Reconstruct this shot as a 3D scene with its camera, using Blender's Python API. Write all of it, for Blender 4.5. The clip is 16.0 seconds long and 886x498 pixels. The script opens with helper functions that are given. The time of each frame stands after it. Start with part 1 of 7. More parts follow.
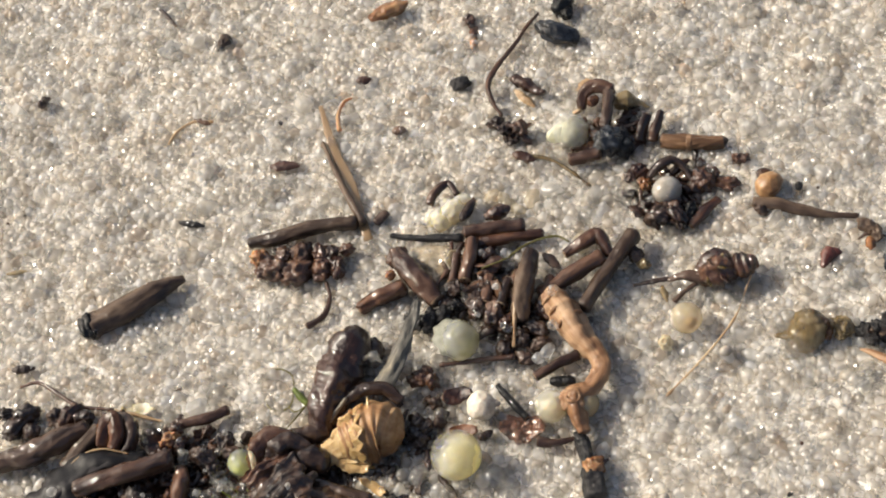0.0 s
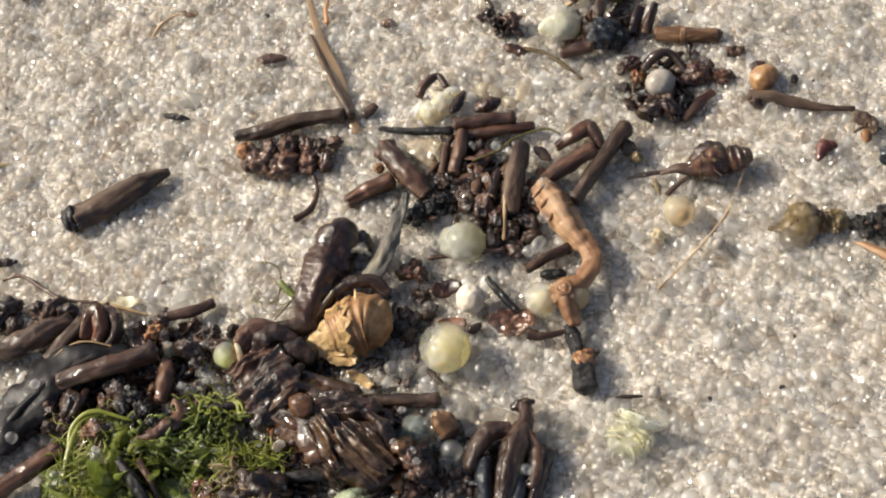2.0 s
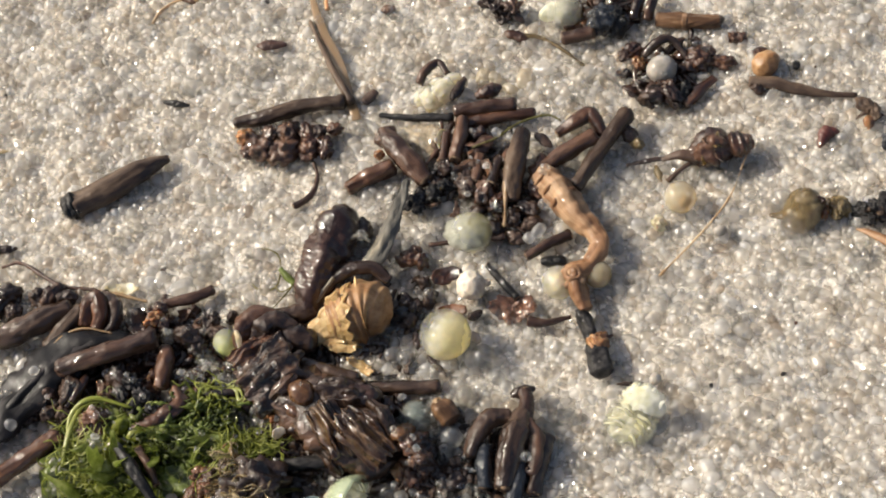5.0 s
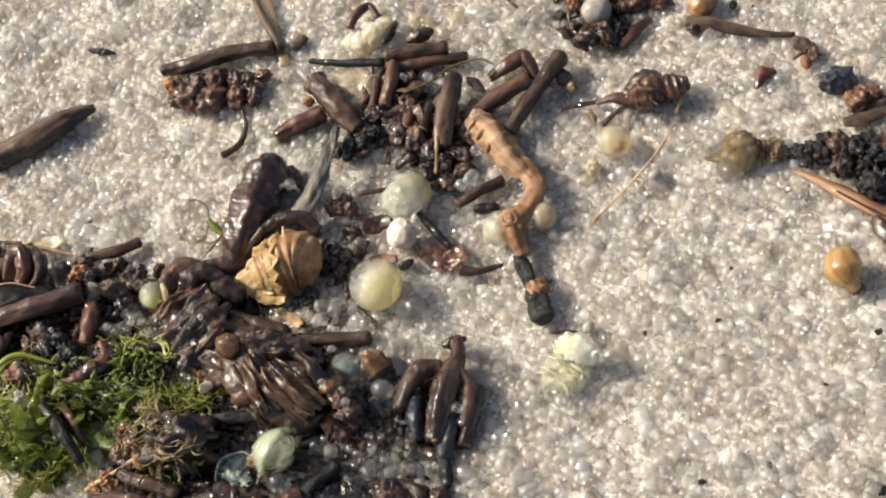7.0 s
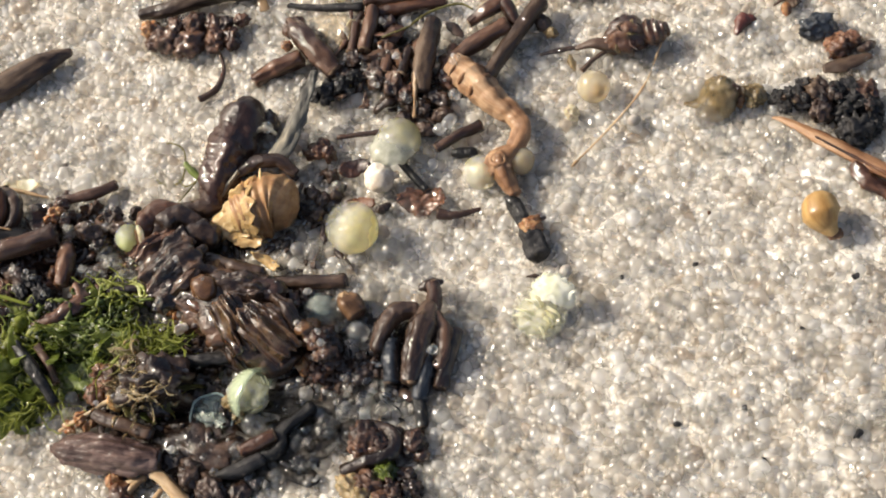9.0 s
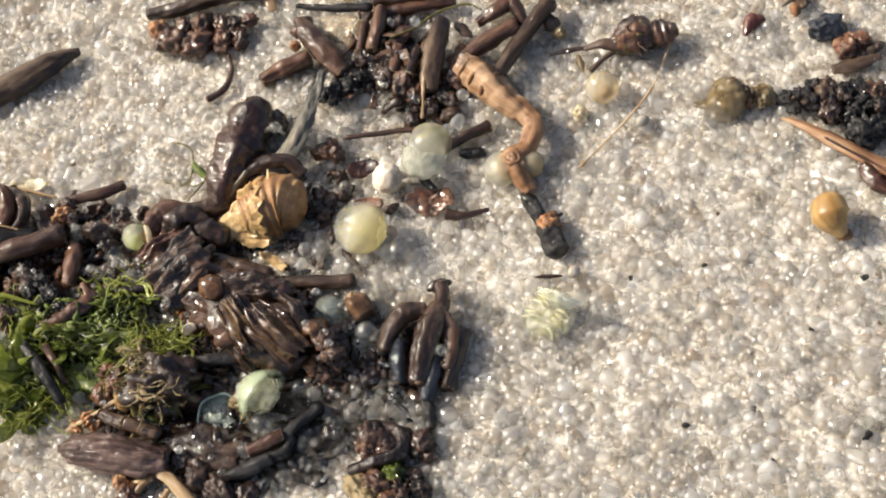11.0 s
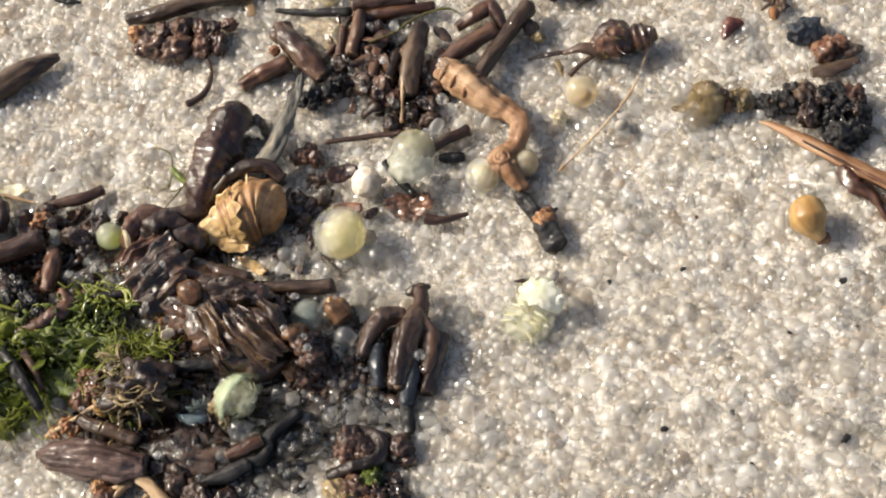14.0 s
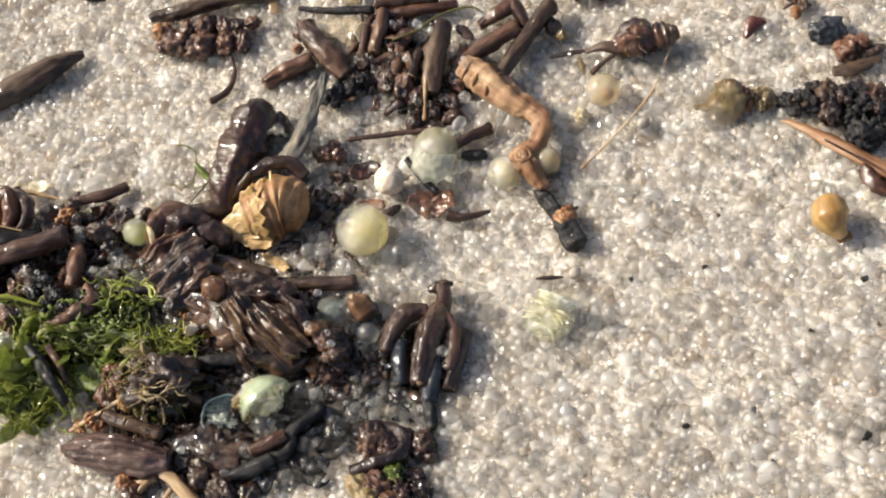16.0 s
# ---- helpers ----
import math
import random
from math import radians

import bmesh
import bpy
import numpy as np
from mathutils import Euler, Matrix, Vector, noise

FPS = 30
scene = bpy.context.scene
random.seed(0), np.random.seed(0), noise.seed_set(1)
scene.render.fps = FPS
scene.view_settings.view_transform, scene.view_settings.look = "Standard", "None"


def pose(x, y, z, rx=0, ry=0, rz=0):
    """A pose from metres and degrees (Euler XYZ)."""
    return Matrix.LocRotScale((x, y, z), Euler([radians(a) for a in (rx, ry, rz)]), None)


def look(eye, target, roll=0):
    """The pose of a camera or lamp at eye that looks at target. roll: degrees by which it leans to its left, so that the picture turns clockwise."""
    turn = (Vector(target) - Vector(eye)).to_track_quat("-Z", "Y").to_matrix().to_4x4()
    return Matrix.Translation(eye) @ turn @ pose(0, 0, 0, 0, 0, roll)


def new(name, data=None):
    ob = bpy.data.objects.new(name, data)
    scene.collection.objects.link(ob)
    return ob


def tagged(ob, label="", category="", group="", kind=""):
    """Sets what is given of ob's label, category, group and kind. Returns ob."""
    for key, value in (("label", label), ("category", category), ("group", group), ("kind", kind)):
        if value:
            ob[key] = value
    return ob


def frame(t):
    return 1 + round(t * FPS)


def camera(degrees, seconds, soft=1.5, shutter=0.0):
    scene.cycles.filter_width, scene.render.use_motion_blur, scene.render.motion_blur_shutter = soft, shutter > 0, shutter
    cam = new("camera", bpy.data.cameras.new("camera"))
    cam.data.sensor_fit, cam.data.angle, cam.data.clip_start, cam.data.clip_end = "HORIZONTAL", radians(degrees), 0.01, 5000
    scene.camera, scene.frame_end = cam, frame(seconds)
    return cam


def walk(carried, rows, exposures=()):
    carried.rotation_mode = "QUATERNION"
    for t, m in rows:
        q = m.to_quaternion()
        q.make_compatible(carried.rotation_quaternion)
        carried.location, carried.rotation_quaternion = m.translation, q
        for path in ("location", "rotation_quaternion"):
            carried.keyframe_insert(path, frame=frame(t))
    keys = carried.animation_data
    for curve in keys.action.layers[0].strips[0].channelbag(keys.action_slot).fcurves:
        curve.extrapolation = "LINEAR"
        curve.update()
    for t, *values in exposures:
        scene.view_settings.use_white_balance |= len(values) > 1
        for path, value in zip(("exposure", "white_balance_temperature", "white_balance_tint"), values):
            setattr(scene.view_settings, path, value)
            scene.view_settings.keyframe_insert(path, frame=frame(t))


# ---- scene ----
MM = 0.001
cam = camera(30.00, 16.0, soft=1.9)
walk(cam, [
    (0.0, look((-0.001563, -0.054200, 0.091977), (-0.002101, 0.002168, 0.009379), -18.607)),
    (0.5, look((-0.001781, -0.053571, 0.090327), (-0.000623, 0.001226, 0.006685), -17.007)),
    (1.0, look((-0.000118, -0.053571, 0.089042), (0.000792, -0.000169, 0.004499), -17.430)),
    (1.5, look((-0.001001, -0.054776, 0.089442), (-0.001137, -0.001749, 0.004660), -18.353)),
    (2.0, look((-0.002556, -0.055237, 0.089389), (-0.003564, -0.002411, 0.004487), -18.781)),
    (2.5, look((-0.003420, -0.055148, 0.089368), (-0.004575, -0.002598, 0.004296), -18.760)),
    (3.0, look((-0.003131, -0.055356, 0.089709), (-0.004652, -0.002597, 0.004773), -19.051)),
    (3.5, look((-0.003883, -0.055687, 0.089671), (-0.005023, -0.002760, 0.004832), -18.638)),
    (4.0, look((-0.002719, -0.055303, 0.089279), (-0.003901, -0.002607, 0.004298), -18.793)),
    (6.5, look((-0.002259, -0.055365, 0.088488), (-0.003773, -0.003479, 0.003016), -19.424)),
    (7.0, look((0.000156, -0.054841, 0.086726), (-0.000835, -0.005468, -0.000230), -19.562)),
    (7.5, look((0.002479, -0.055072, 0.084530), (0.002419, -0.007299, -0.003321), -18.945)),
    (8.0, look((0.001834, -0.055450, 0.083973), (0.001992, -0.008239, -0.004181), -18.593)),
    (8.5, look((0.000336, -0.056331, 0.084826), (-0.000152, -0.008643, -0.003069), -18.869)),
    (9.0, look((-0.000004, -0.056677, 0.085288), (-0.000603, -0.008448, -0.002311), -18.783)),
    (9.5, look((-0.000082, -0.056700, 0.085092), (-0.000851, -0.008180, -0.002344), -18.882)),
    (12.0, look((-0.000446, -0.056597, 0.085310), (-0.001236, -0.008240, -0.002218), -18.864)),
    (12.5, look((-0.000542, -0.056623, 0.085548), (-0.001319, -0.008006, -0.001835), -18.859)),
    (13.0, look((0.000006, -0.056637, 0.085099), (-0.000307, -0.007825, -0.002178), -18.464)),
    (13.5, look((0.000624, -0.056697, 0.084549), (0.000631, -0.007986, -0.002785), -18.220)),
    (14.0, look((0.000402, -0.056858, 0.084954), (0.000206, -0.008306, -0.002468), -18.403)),
    (14.5, look((-0.000123, -0.056749, 0.085137), (-0.000780, -0.008266, -0.002321), -18.756)),
    (15.0, look((0.000088, -0.056726, 0.085368), (-0.000923, -0.008150, -0.002035), -19.093)),
    (15.5, look((-0.000212, -0.057070, 0.085350), (-0.000933, -0.008183, -0.001883), -18.738)),
    (16.0, look((-0.000149, -0.057065, 0.085380), (-0.001117, -0.008318, -0.001929), -19.000)),
], exposures=[(0.0, 0.24, 6700, 8), (4.0, 0.25, 6700, 8), (6.6, 0.22, 6700, 8), (7.5, 0.47, 6700, 8), (9.0, 0.43, 6700, 8), (16.0, 0.42, 6700, 8)])

# ---- daylight: low warm sun and clear sky ----
SUN_FROM = Vector((-0.66, 0.40, 0.64))
world = bpy.data.worlds.new("sky")
scene.world = world
world.use_nodes = True
sky = world.node_tree.nodes.new("ShaderNodeTexSky")
sky.sky_type, sky.sun_disc = "NISHITA", False
sky.air_density, sky.dust_density, sky.ozone_density = 0.8, 4.0, 0.4
sky.sun_elevation, sky.sun_rotation = radians(40), radians(301)
world.node_tree.links.new(sky.outputs[0], world.node_tree.nodes["Background"].inputs[0])
world.node_tree.nodes["Background"].inputs[1].default_value = 0.112
sun = new("sun", bpy.data.lights.new("sun", "SUN"))
sun.data.energy, sun.data.angle, sun.data.color = 4.60, radians(0.55), (1.0, 0.93, 0.82)
sun.matrix_world = look(SUN_FROM, (0, 0, 0))


# ---- materials ----
def node(nt, kind, **values):
    n = nt.nodes.new(kind)
    for key, value in values.items():
        n.inputs[key.replace("_", " ")].default_value = value
    return n


def ramp(nt, source, stops):
    """A colour ramp over a value, from (position, colour) stops."""
    n = nt.nodes.new("ShaderNodeValToRGB")
    while len(n.color_ramp.elements) < len(stops):
        n.color_ramp.elements.new(0.5)
    for e, (at, c) in zip(n.color_ramp.elements, stops):
        e.position, e.color = at, (*c, 1)
    nt.links.new(source, n.inputs[0])
    return n.outputs[0]


def material(name, colours, grain=1400, stain=350, rough=(0.25, 0.5), bump=0.35, coat=0.0, sss=0.0,
             radius=(0.5, 0.35, 0.2), clear=0.0, solid=1.0, ior=1.45, thin=0.0):
    """A surface of noise at two scales: colours run from its dark to its light parts."""
    m = bpy.data.materials.new(name)
    m.use_nodes = True
    nt = m.node_tree
    link = nt.links.new
    b = nt.nodes["Principled BSDF"]
    where = nt.nodes.new("ShaderNodeAttribute")
    where.attribute_name = "grain"
    fine = node(nt, "ShaderNodeTexNoise", Scale=grain * MM, Detail=6.0, Roughness=0.7)
    wide = node(nt, "ShaderNodeTexNoise", Scale=stain * MM, Detail=3.0)
    for n in (fine, wide):
        link(where.outputs["Vector"], n.inputs["Vector"])
    mix = nt.nodes.new("ShaderNodeMath")
    mix.operation = "MULTIPLY_ADD"
    half = nt.nodes.new("ShaderNodeMath")
    half.operation = "MULTIPLY"
    half.inputs[1].default_value = 0.5
    link(fine.outputs["Fac"], half.inputs[0])
    link(wide.outputs["Fac"], mix.inputs[0])
    mix.inputs[1].default_value = 0.5
    link(half.outputs[0], mix.inputs[2])
    k = len(colours)
    colour = ramp(nt, mix.outputs[0], [(0.40 + 0.22 * i / max(1, k - 1), c) for i, c in enumerate(colours)])
    link(colour, b.inputs["Base Color"])
    gloss = nt.nodes.new("ShaderNodeMapRange")
    gloss.inputs["From Min"].default_value, gloss.inputs["From Max"].default_value = 0.42, 0.58
    gloss.inputs["To Min"].default_value, gloss.inputs["To Max"].default_value = rough
    link(wide.outputs["Fac"], gloss.inputs["Value"])
    link(gloss.outputs[0], b.inputs["Roughness"])
    if bump:
        tiny = node(nt, "ShaderNodeTexNoise", Scale=grain * MM * 3.1, Detail=3.0, Roughness=0.6)
        link(where.outputs["Vector"], tiny.inputs["Vector"])
        height = nt.nodes.new("ShaderNodeMath")
        height.operation, height.inputs[1].default_value = "MULTIPLY_ADD", 0.30
        link(tiny.outputs["Fac"], height.inputs[0])
        link(mix.outputs[0], height.inputs[2])
        relief = node(nt, "ShaderNodeBump", Strength=bump, Distance=0.00045)
        link(height.outputs[0], relief.inputs["Height"])
        link(relief.outputs[0], b.inputs["Normal"])
        if coat:
            body = nt.nodes.new("ShaderNodeTexCoord")
            drops = node(nt, "ShaderNodeTexNoise", Scale=2500.0, Detail=2.0, Roughness=0.5)
            link(body.outputs["Object"], drops.inputs["Vector"])
            film = node(nt, "ShaderNodeBump", Strength=min(1.0, 0.5 + bump), Distance=0.00016)
            link(drops.outputs["Fac"], film.inputs["Height"])
            link(film.outputs[0], b.inputs["Coat Normal"])
    b.inputs["Coat Weight"].default_value, b.inputs["Coat Roughness"].default_value = coat, 0.09
    b.inputs["Specular IOR Level"].default_value = 0.18 if coat > 0.3 else 0.35
    b.inputs["Subsurface Weight"].default_value, b.inputs["Subsurface Scale"].default_value = sss, MM
    b.inputs["Subsurface Radius"].default_value = radius
    b.inputs["Transmission Weight"].default_value, b.inputs["Alpha"].default_value = clear, solid
    b.inputs["IOR"].default_value = ior
    if thin:
        shine = nt.nodes.new("ShaderNodeBsdfTranslucent")
        link(colour, shine.inputs["Color"])
        both = nt.nodes.new("ShaderNodeMixShader")
        both.inputs[0].default_value = thin
        link(b.outputs[0], both.inputs[1])
        link(shine.outputs[0], both.inputs[2])
        link(both.outputs[0], nt.nodes["Material Output"].inputs["Surface"])
    return m


def chance(nt, source, times):
    """Another random number for each grain, from its first one."""
    far_out = nt.nodes.new("ShaderNodeMath")
    far_out.operation, far_out.inputs[1].default_value = "MULTIPLY", times
    rest = nt.nodes.new("ShaderNodeMath")
    rest.operation = "FRACT"
    nt.links.new(source, far_out.inputs[0])
    nt.links.new(far_out.outputs[0], rest.inputs[0])
    return rest.outputs[0]


def between(nt, source, start, end, low, high):
    n = nt.nodes.new("ShaderNodeMapRange")
    for key, value in (("From Min", start), ("From Max", end), ("To Min", low), ("To Max", high)):
        n.inputs[key].default_value = value
    nt.links.new(source, n.inputs["Value"])
    return n.outputs[0]


def sand_material(name, stops, clear, depth=0.45, single=False, haze=(0.20, 0.62), shine=0.035):
    """Quartz grains, milky or clear by chance: light spreads within the milky ones and is bent by the clear share."""
    m = bpy.data.materials.new(name)
    m.use_nodes = True
    nt = m.node_tree
    link = nt.links.new
    b = nt.nodes["Principled BSDF"]
    if single:
        luck = nt.nodes.new("ShaderNodeObjectInfo").outputs["Random"]
    else:
        luck = nt.nodes.new("ShaderNodeNewGeometry").outputs["Random Per Island"]
    shade = ramp(nt, luck, stops)
    where = nt.nodes.new("ShaderNodeTexCoord")
    cloud = node(nt, "ShaderNodeTexNoise", Scale=1900.0, Detail=2.0)
    link(where.outputs["Object"], cloud.inputs["Vector"])
    flaw = ramp(nt, cloud.outputs["Fac"], [(0.32, (0.80, 0.77, 0.73)), (0.58, (1, 1, 1))])
    mul = nt.nodes.new("ShaderNodeMix")
    mul.data_type, mul.blend_type = "RGBA", "MULTIPLY"
    mul.inputs["Factor"].default_value = 0.5
    link(shade, mul.inputs[6])
    link(flaw, mul.inputs[7])
    link(mul.outputs[2], b.inputs["Base Color"])
    link(between(nt, chance(nt, luck, 37.7), 0, 1, 0.06, 0.22), b.inputs["Roughness"])
    relief = node(nt, "ShaderNodeBump", Strength=0.10, Distance=0.0002)
    link(cloud.outputs["Fac"], relief.inputs["Height"])
    link(relief.outputs[0], b.inputs["Normal"])
    b.inputs["IOR"].default_value = 1.50
    b.inputs["Subsurface Weight"].default_value, b.inputs["Subsurface Scale"].default_value = 0.9, depth * MM
    b.inputs["Subsurface Radius"].default_value = (1.0, 0.93, 0.82)
    glass = node(nt, "ShaderNodeBsdfGlass", Roughness=0.06, IOR=1.42)
    link(relief.outputs[0], glass.inputs["Normal"])
    glass.inputs["Color"].default_value = (0.97, 0.965, 0.95, 1)
    open_air = nt.nodes.new("ShaderNodeBsdfTransparent")
    open_air.inputs[0].default_value = (0.98, 0.97, 0.95, 1)
    lens = nt.nodes.new("ShaderNodeMixShader")
    lens.inputs[0].default_value = 0.55
    link(glass.outputs[0], lens.inputs[1])
    link(open_air.outputs[0], lens.inputs[2])
    hazy = nt.nodes.new("ShaderNodeMixShader")
    link(between(nt, chance(nt, luck, 53.9), 0, 1, *haze), hazy.inputs[0])
    link(open_air.outputs[0], hazy.inputs[1])
    glow = nt.nodes.new("ShaderNodeBsdfTranslucent")
    link(mul.outputs[2], glow.inputs["Color"])
    lit = nt.nodes.new("ShaderNodeMixShader")
    lit.inputs[0].default_value = 0.58
    link(b.outputs[0], lit.inputs[1])
    link(glow.outputs[0], lit.inputs[2])
    link(lit.outputs[0], hazy.inputs[2])
    whole = nt.nodes.new("ShaderNodeMixShader")
    link(between(nt, chance(nt, luck, 91.3), 1 - clear - 0.15, 1 - clear + 0.15, 0.05, 0.70), whole.inputs[0])
    link(hazy.outputs[0], whole.inputs[1])
    link(lens.outputs[0], whole.inputs[2])
    wet = node(nt, "ShaderNodeBsdfAnisotropic", Roughness=0.26)
    link(relief.outputs[0], wet.inputs["Normal"])
    shiny = nt.nodes.new("ShaderNodeMixShader")
    shiny.inputs[0].default_value = shine
    link(whole.outputs[0], shiny.inputs[1])
    link(wet.outputs[0], shiny.inputs[2])
    link(shiny.outputs[0], nt.nodes["Material Output"].inputs["Surface"])
    return m


SAND = sand_material("quartz_sand", [
    (0.0, (0.58, 0.50, 0.42)), (0.08, (0.75, 0.69, 0.61)), (0.30, (0.85, 0.81, 0.755)), (0.60, (0.90, 0.875, 0.84)), (0.82, (0.93, 0.925, 0.91)),
    (0.955, (0.90, 0.90, 0.90)), (0.965, (0.74, 0.62, 0.51)), (0.985, (0.58, 0.50, 0.43)), (1.0, (0.84, 0.78, 0.70))], 0.30)
BED = material("sand_bed", [(0.89, 0.84, 0.775), (0.935, 0.905, 0.86), (0.965, 0.95, 0.925)], grain=1900, stain=900, rough=(0.5, 0.8), bump=0.9)
CLEAR_GRAIN = sand_material("clear_quartz", [(0.0, (0.86, 0.83, 0.78)), (0.5, (0.92, 0.91, 0.89)), (1.0, (0.90, 0.91, 0.92))], 0.62, haze=(0.14, 0.40))
STAINED_QUARTZ = sand_material("amber_stained_quartz", [(0.0, (0.80, 0.64, 0.42)), (1.0, (0.88, 0.79, 0.62))], 0.25, haze=(0.35, 0.6))
CRYSTAL = sand_material("bright_quartz_chips", [(0.0, (0.90, 0.88, 0.84)), (1.0, (0.95, 0.95, 0.95))], 0.5, haze=(0.14, 0.40), shine=0.22)
MILKY_QUARTZ = sand_material("milky_quartz", [(0.0, (0.82, 0.83, 0.85)), (0.5, (0.90, 0.90, 0.89)), (1.0, (0.86, 0.82, 0.76))], 0.55, depth=0.8, single=True, haze=(0.12, 0.42))
BARK = material("wet_brown_bark", [(0.014, 0.0068, 0.0046), (0.046, 0.022, 0.0135), (0.105, 0.053, 0.031)], rough=(0.4, 0.6), bump=0.35, coat=0.85, sss=0.1)
BARK_DARK = material("wet_black_bark", [(0.010, 0.0055, 0.004), (0.032, 0.0175, 0.0115), (0.075, 0.043, 0.027)], rough=(0.4, 0.6), bump=0.4, coat=0.9)
STRIP = material("blue_black_strip", [(0.004, 0.0033, 0.0035), (0.011, 0.009, 0.010), (0.032, 0.026, 0.027)], rough=(0.5, 0.7), bump=0.25, coat=0.15)
BARK_GREY = material("grey_brown_bark", [(0.018, 0.01, 0.007), (0.052, 0.032, 0.021), (0.12, 0.08, 0.053)], rough=(0.4, 0.65), bump=0.35, coat=0.6)
BARK_RED = material("wet_red_brown_bark", [(0.014, 0.0052, 0.0034), (0.052, 0.022, 0.012), (0.125, 0.058, 0.030)], rough=(0.3, 0.5), bump=0.35, coat=1.0, sss=0.2)
RUST = material("rust_red_skin", [(0.035, 0.010, 0.008), (0.085, 0.026, 0.020), (0.15, 0.055, 0.042)], rough=(0.3, 0.5), bump=0.3, coat=0.7)
PITH = material("pale_pith", [(0.05, 0.03, 0.02), (0.16, 0.10, 0.06), (0.30, 0.21, 0.13)], rough=(0.5, 0.7), bump=0.7, grain=3000)
AMBER = material("amber_plant_flesh", [(0.11, 0.05, 0.022), (0.24, 0.12, 0.055), (0.4, 0.23, 0.115)], rough=(0.15, 0.35), bump=0.3, coat=0.7, sss=0.35, radius=(0.6, 0.25, 0.1))
STRAW = material("tan_straw", [(0.12, 0.052, 0.024), (0.26, 0.140, 0.072), (0.42, 0.275, 0.165)], rough=(0.4, 0.6), bump=0.45, sss=0.15, coat=0.2)
CHAR = material("charred_wood", [(0.005, 0.005, 0.005), (0.012, 0.011, 0.011), (0.035, 0.032, 0.032)], rough=(0.35, 0.6), bump=0.6, coat=0.4, grain=2400)
COAL = material("blue_black_coal", [(0.005, 0.006, 0.008), (0.015, 0.018, 0.024), (0.05, 0.058, 0.072)], rough=(0.25, 0.45), bump=0.5, coat=0.7, grain=2000)
GREYLEAF = material("grey_dry_leaf", [(0.045, 0.042, 0.038), (0.13, 0.12, 0.10), (0.32, 0.27, 0.19)], rough=(0.45, 0.65), bump=0.5, coat=0.2, grain=1500)
SHELL = material("tan_shell", [(0.21, 0.105, 0.045), (0.335, 0.187, 0.088), (0.46, 0.288, 0.148)], rough=(0.3, 0.5), bump=0.2, sss=0.25, coat=0.15)
CRUST = material("flaky_yellow_crust", [(0.30, 0.185, 0.075), (0.44, 0.285, 0.125), (0.58, 0.41, 0.21)], rough=(0.3, 0.5), bump=0.3, sss=0.3, coat=0.5, grain=1800)
CHALK = material("white_chalk", [(0.48, 0.37, 0.27), (0.70, 0.60, 0.48), (0.82, 0.75, 0.65)], rough=(0.45, 0.7), bump=0.5, sss=0.2, grain=2600)
LARVA = material("translucent_larva", [(0.66, 0.61, 0.33), (0.84, 0.81, 0.58), (0.95, 0.93, 0.8)], rough=(0.18, 0.35), bump=0.25, sss=0.6, radius=(0.8, 0.75, 0.45), coat=0.5, grain=2600, clear=0.15, solid=0.32)
LARVA_BLUE = material("blue_grey_larva", [(0.08, 0.12, 0.12), (0.18, 0.24, 0.23), (0.38, 0.44, 0.40)], rough=(0.15, 0.35), bump=0.15, sss=0.5, radius=(0.6, 0.7, 0.7), coat=0.6, solid=0.32)
OLIVE = material("olive_stone", [(0.085, 0.058, 0.026), (0.18, 0.130, 0.062), (0.34, 0.26, 0.145)], rough=(0.2, 0.4), bump=0.4, coat=0.7, sss=0.3, solid=0.78)
GOLD = material("golden_seed_skin", [(0.22, 0.115, 0.036), (0.35, 0.21, 0.075), (0.50, 0.33, 0.145)], rough=(0.35, 0.5), bump=0.15, coat=0.25, sss=0.2)
PEARL = material("grey_pearl", [(0.27, 0.245, 0.21), (0.35, 0.32, 0.28), (0.44, 0.405, 0.36)], rough=(0.18, 0.3), bump=0.05, coat=0.6, sss=0.3)
ALGA = material("green_alga", [(0.15, 0.17, 0.022), (0.29, 0.32, 0.06), (0.48, 0.50, 0.19)], rough=(0.1, 0.25), bump=0.15, coat=0.7, thin=0.45)
ALGA_FILM = material("green_alga_film", [(0.13, 0.17, 0.03), (0.26, 0.31, 0.07), (0.46, 0.50, 0.20)], rough=(0.08, 0.2), bump=0.4, coat=0.9, thin=0.5, solid=0.55)
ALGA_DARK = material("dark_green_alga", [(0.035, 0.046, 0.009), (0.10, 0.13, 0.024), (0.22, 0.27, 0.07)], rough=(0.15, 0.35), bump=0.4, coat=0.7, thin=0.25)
ALGA_PALE = material("pale_olive_alga", [(0.12, 0.105, 0.035), (0.22, 0.20, 0.075), (0.38, 0.36, 0.17)], rough=(0.15, 0.35), bump=0.3, coat=0.7, thin=0.4)
TENDRIL = material("tan_tendril", [(0.17, 0.105, 0.055), (0.32, 0.215, 0.12), (0.48, 0.36, 0.23)], rough=(0.35, 0.55), bump=0.2, sss=0.2)
PINK = material("pink_brown_flesh", [(0.045, 0.019, 0.010), (0.11, 0.050, 0.028), (0.22, 0.115, 0.070)], rough=(0.2, 0.4), bump=0.35, coat=0.6, sss=0.25)
PALE_CRUST = material("pale_yellow_crust", [(0.50, 0.42, 0.26), (0.70, 0.62, 0.44), (0.84, 0.79, 0.66)], rough=(0.25, 0.45), bump=0.35, sss=0.5, coat=0.2, solid=0.6)


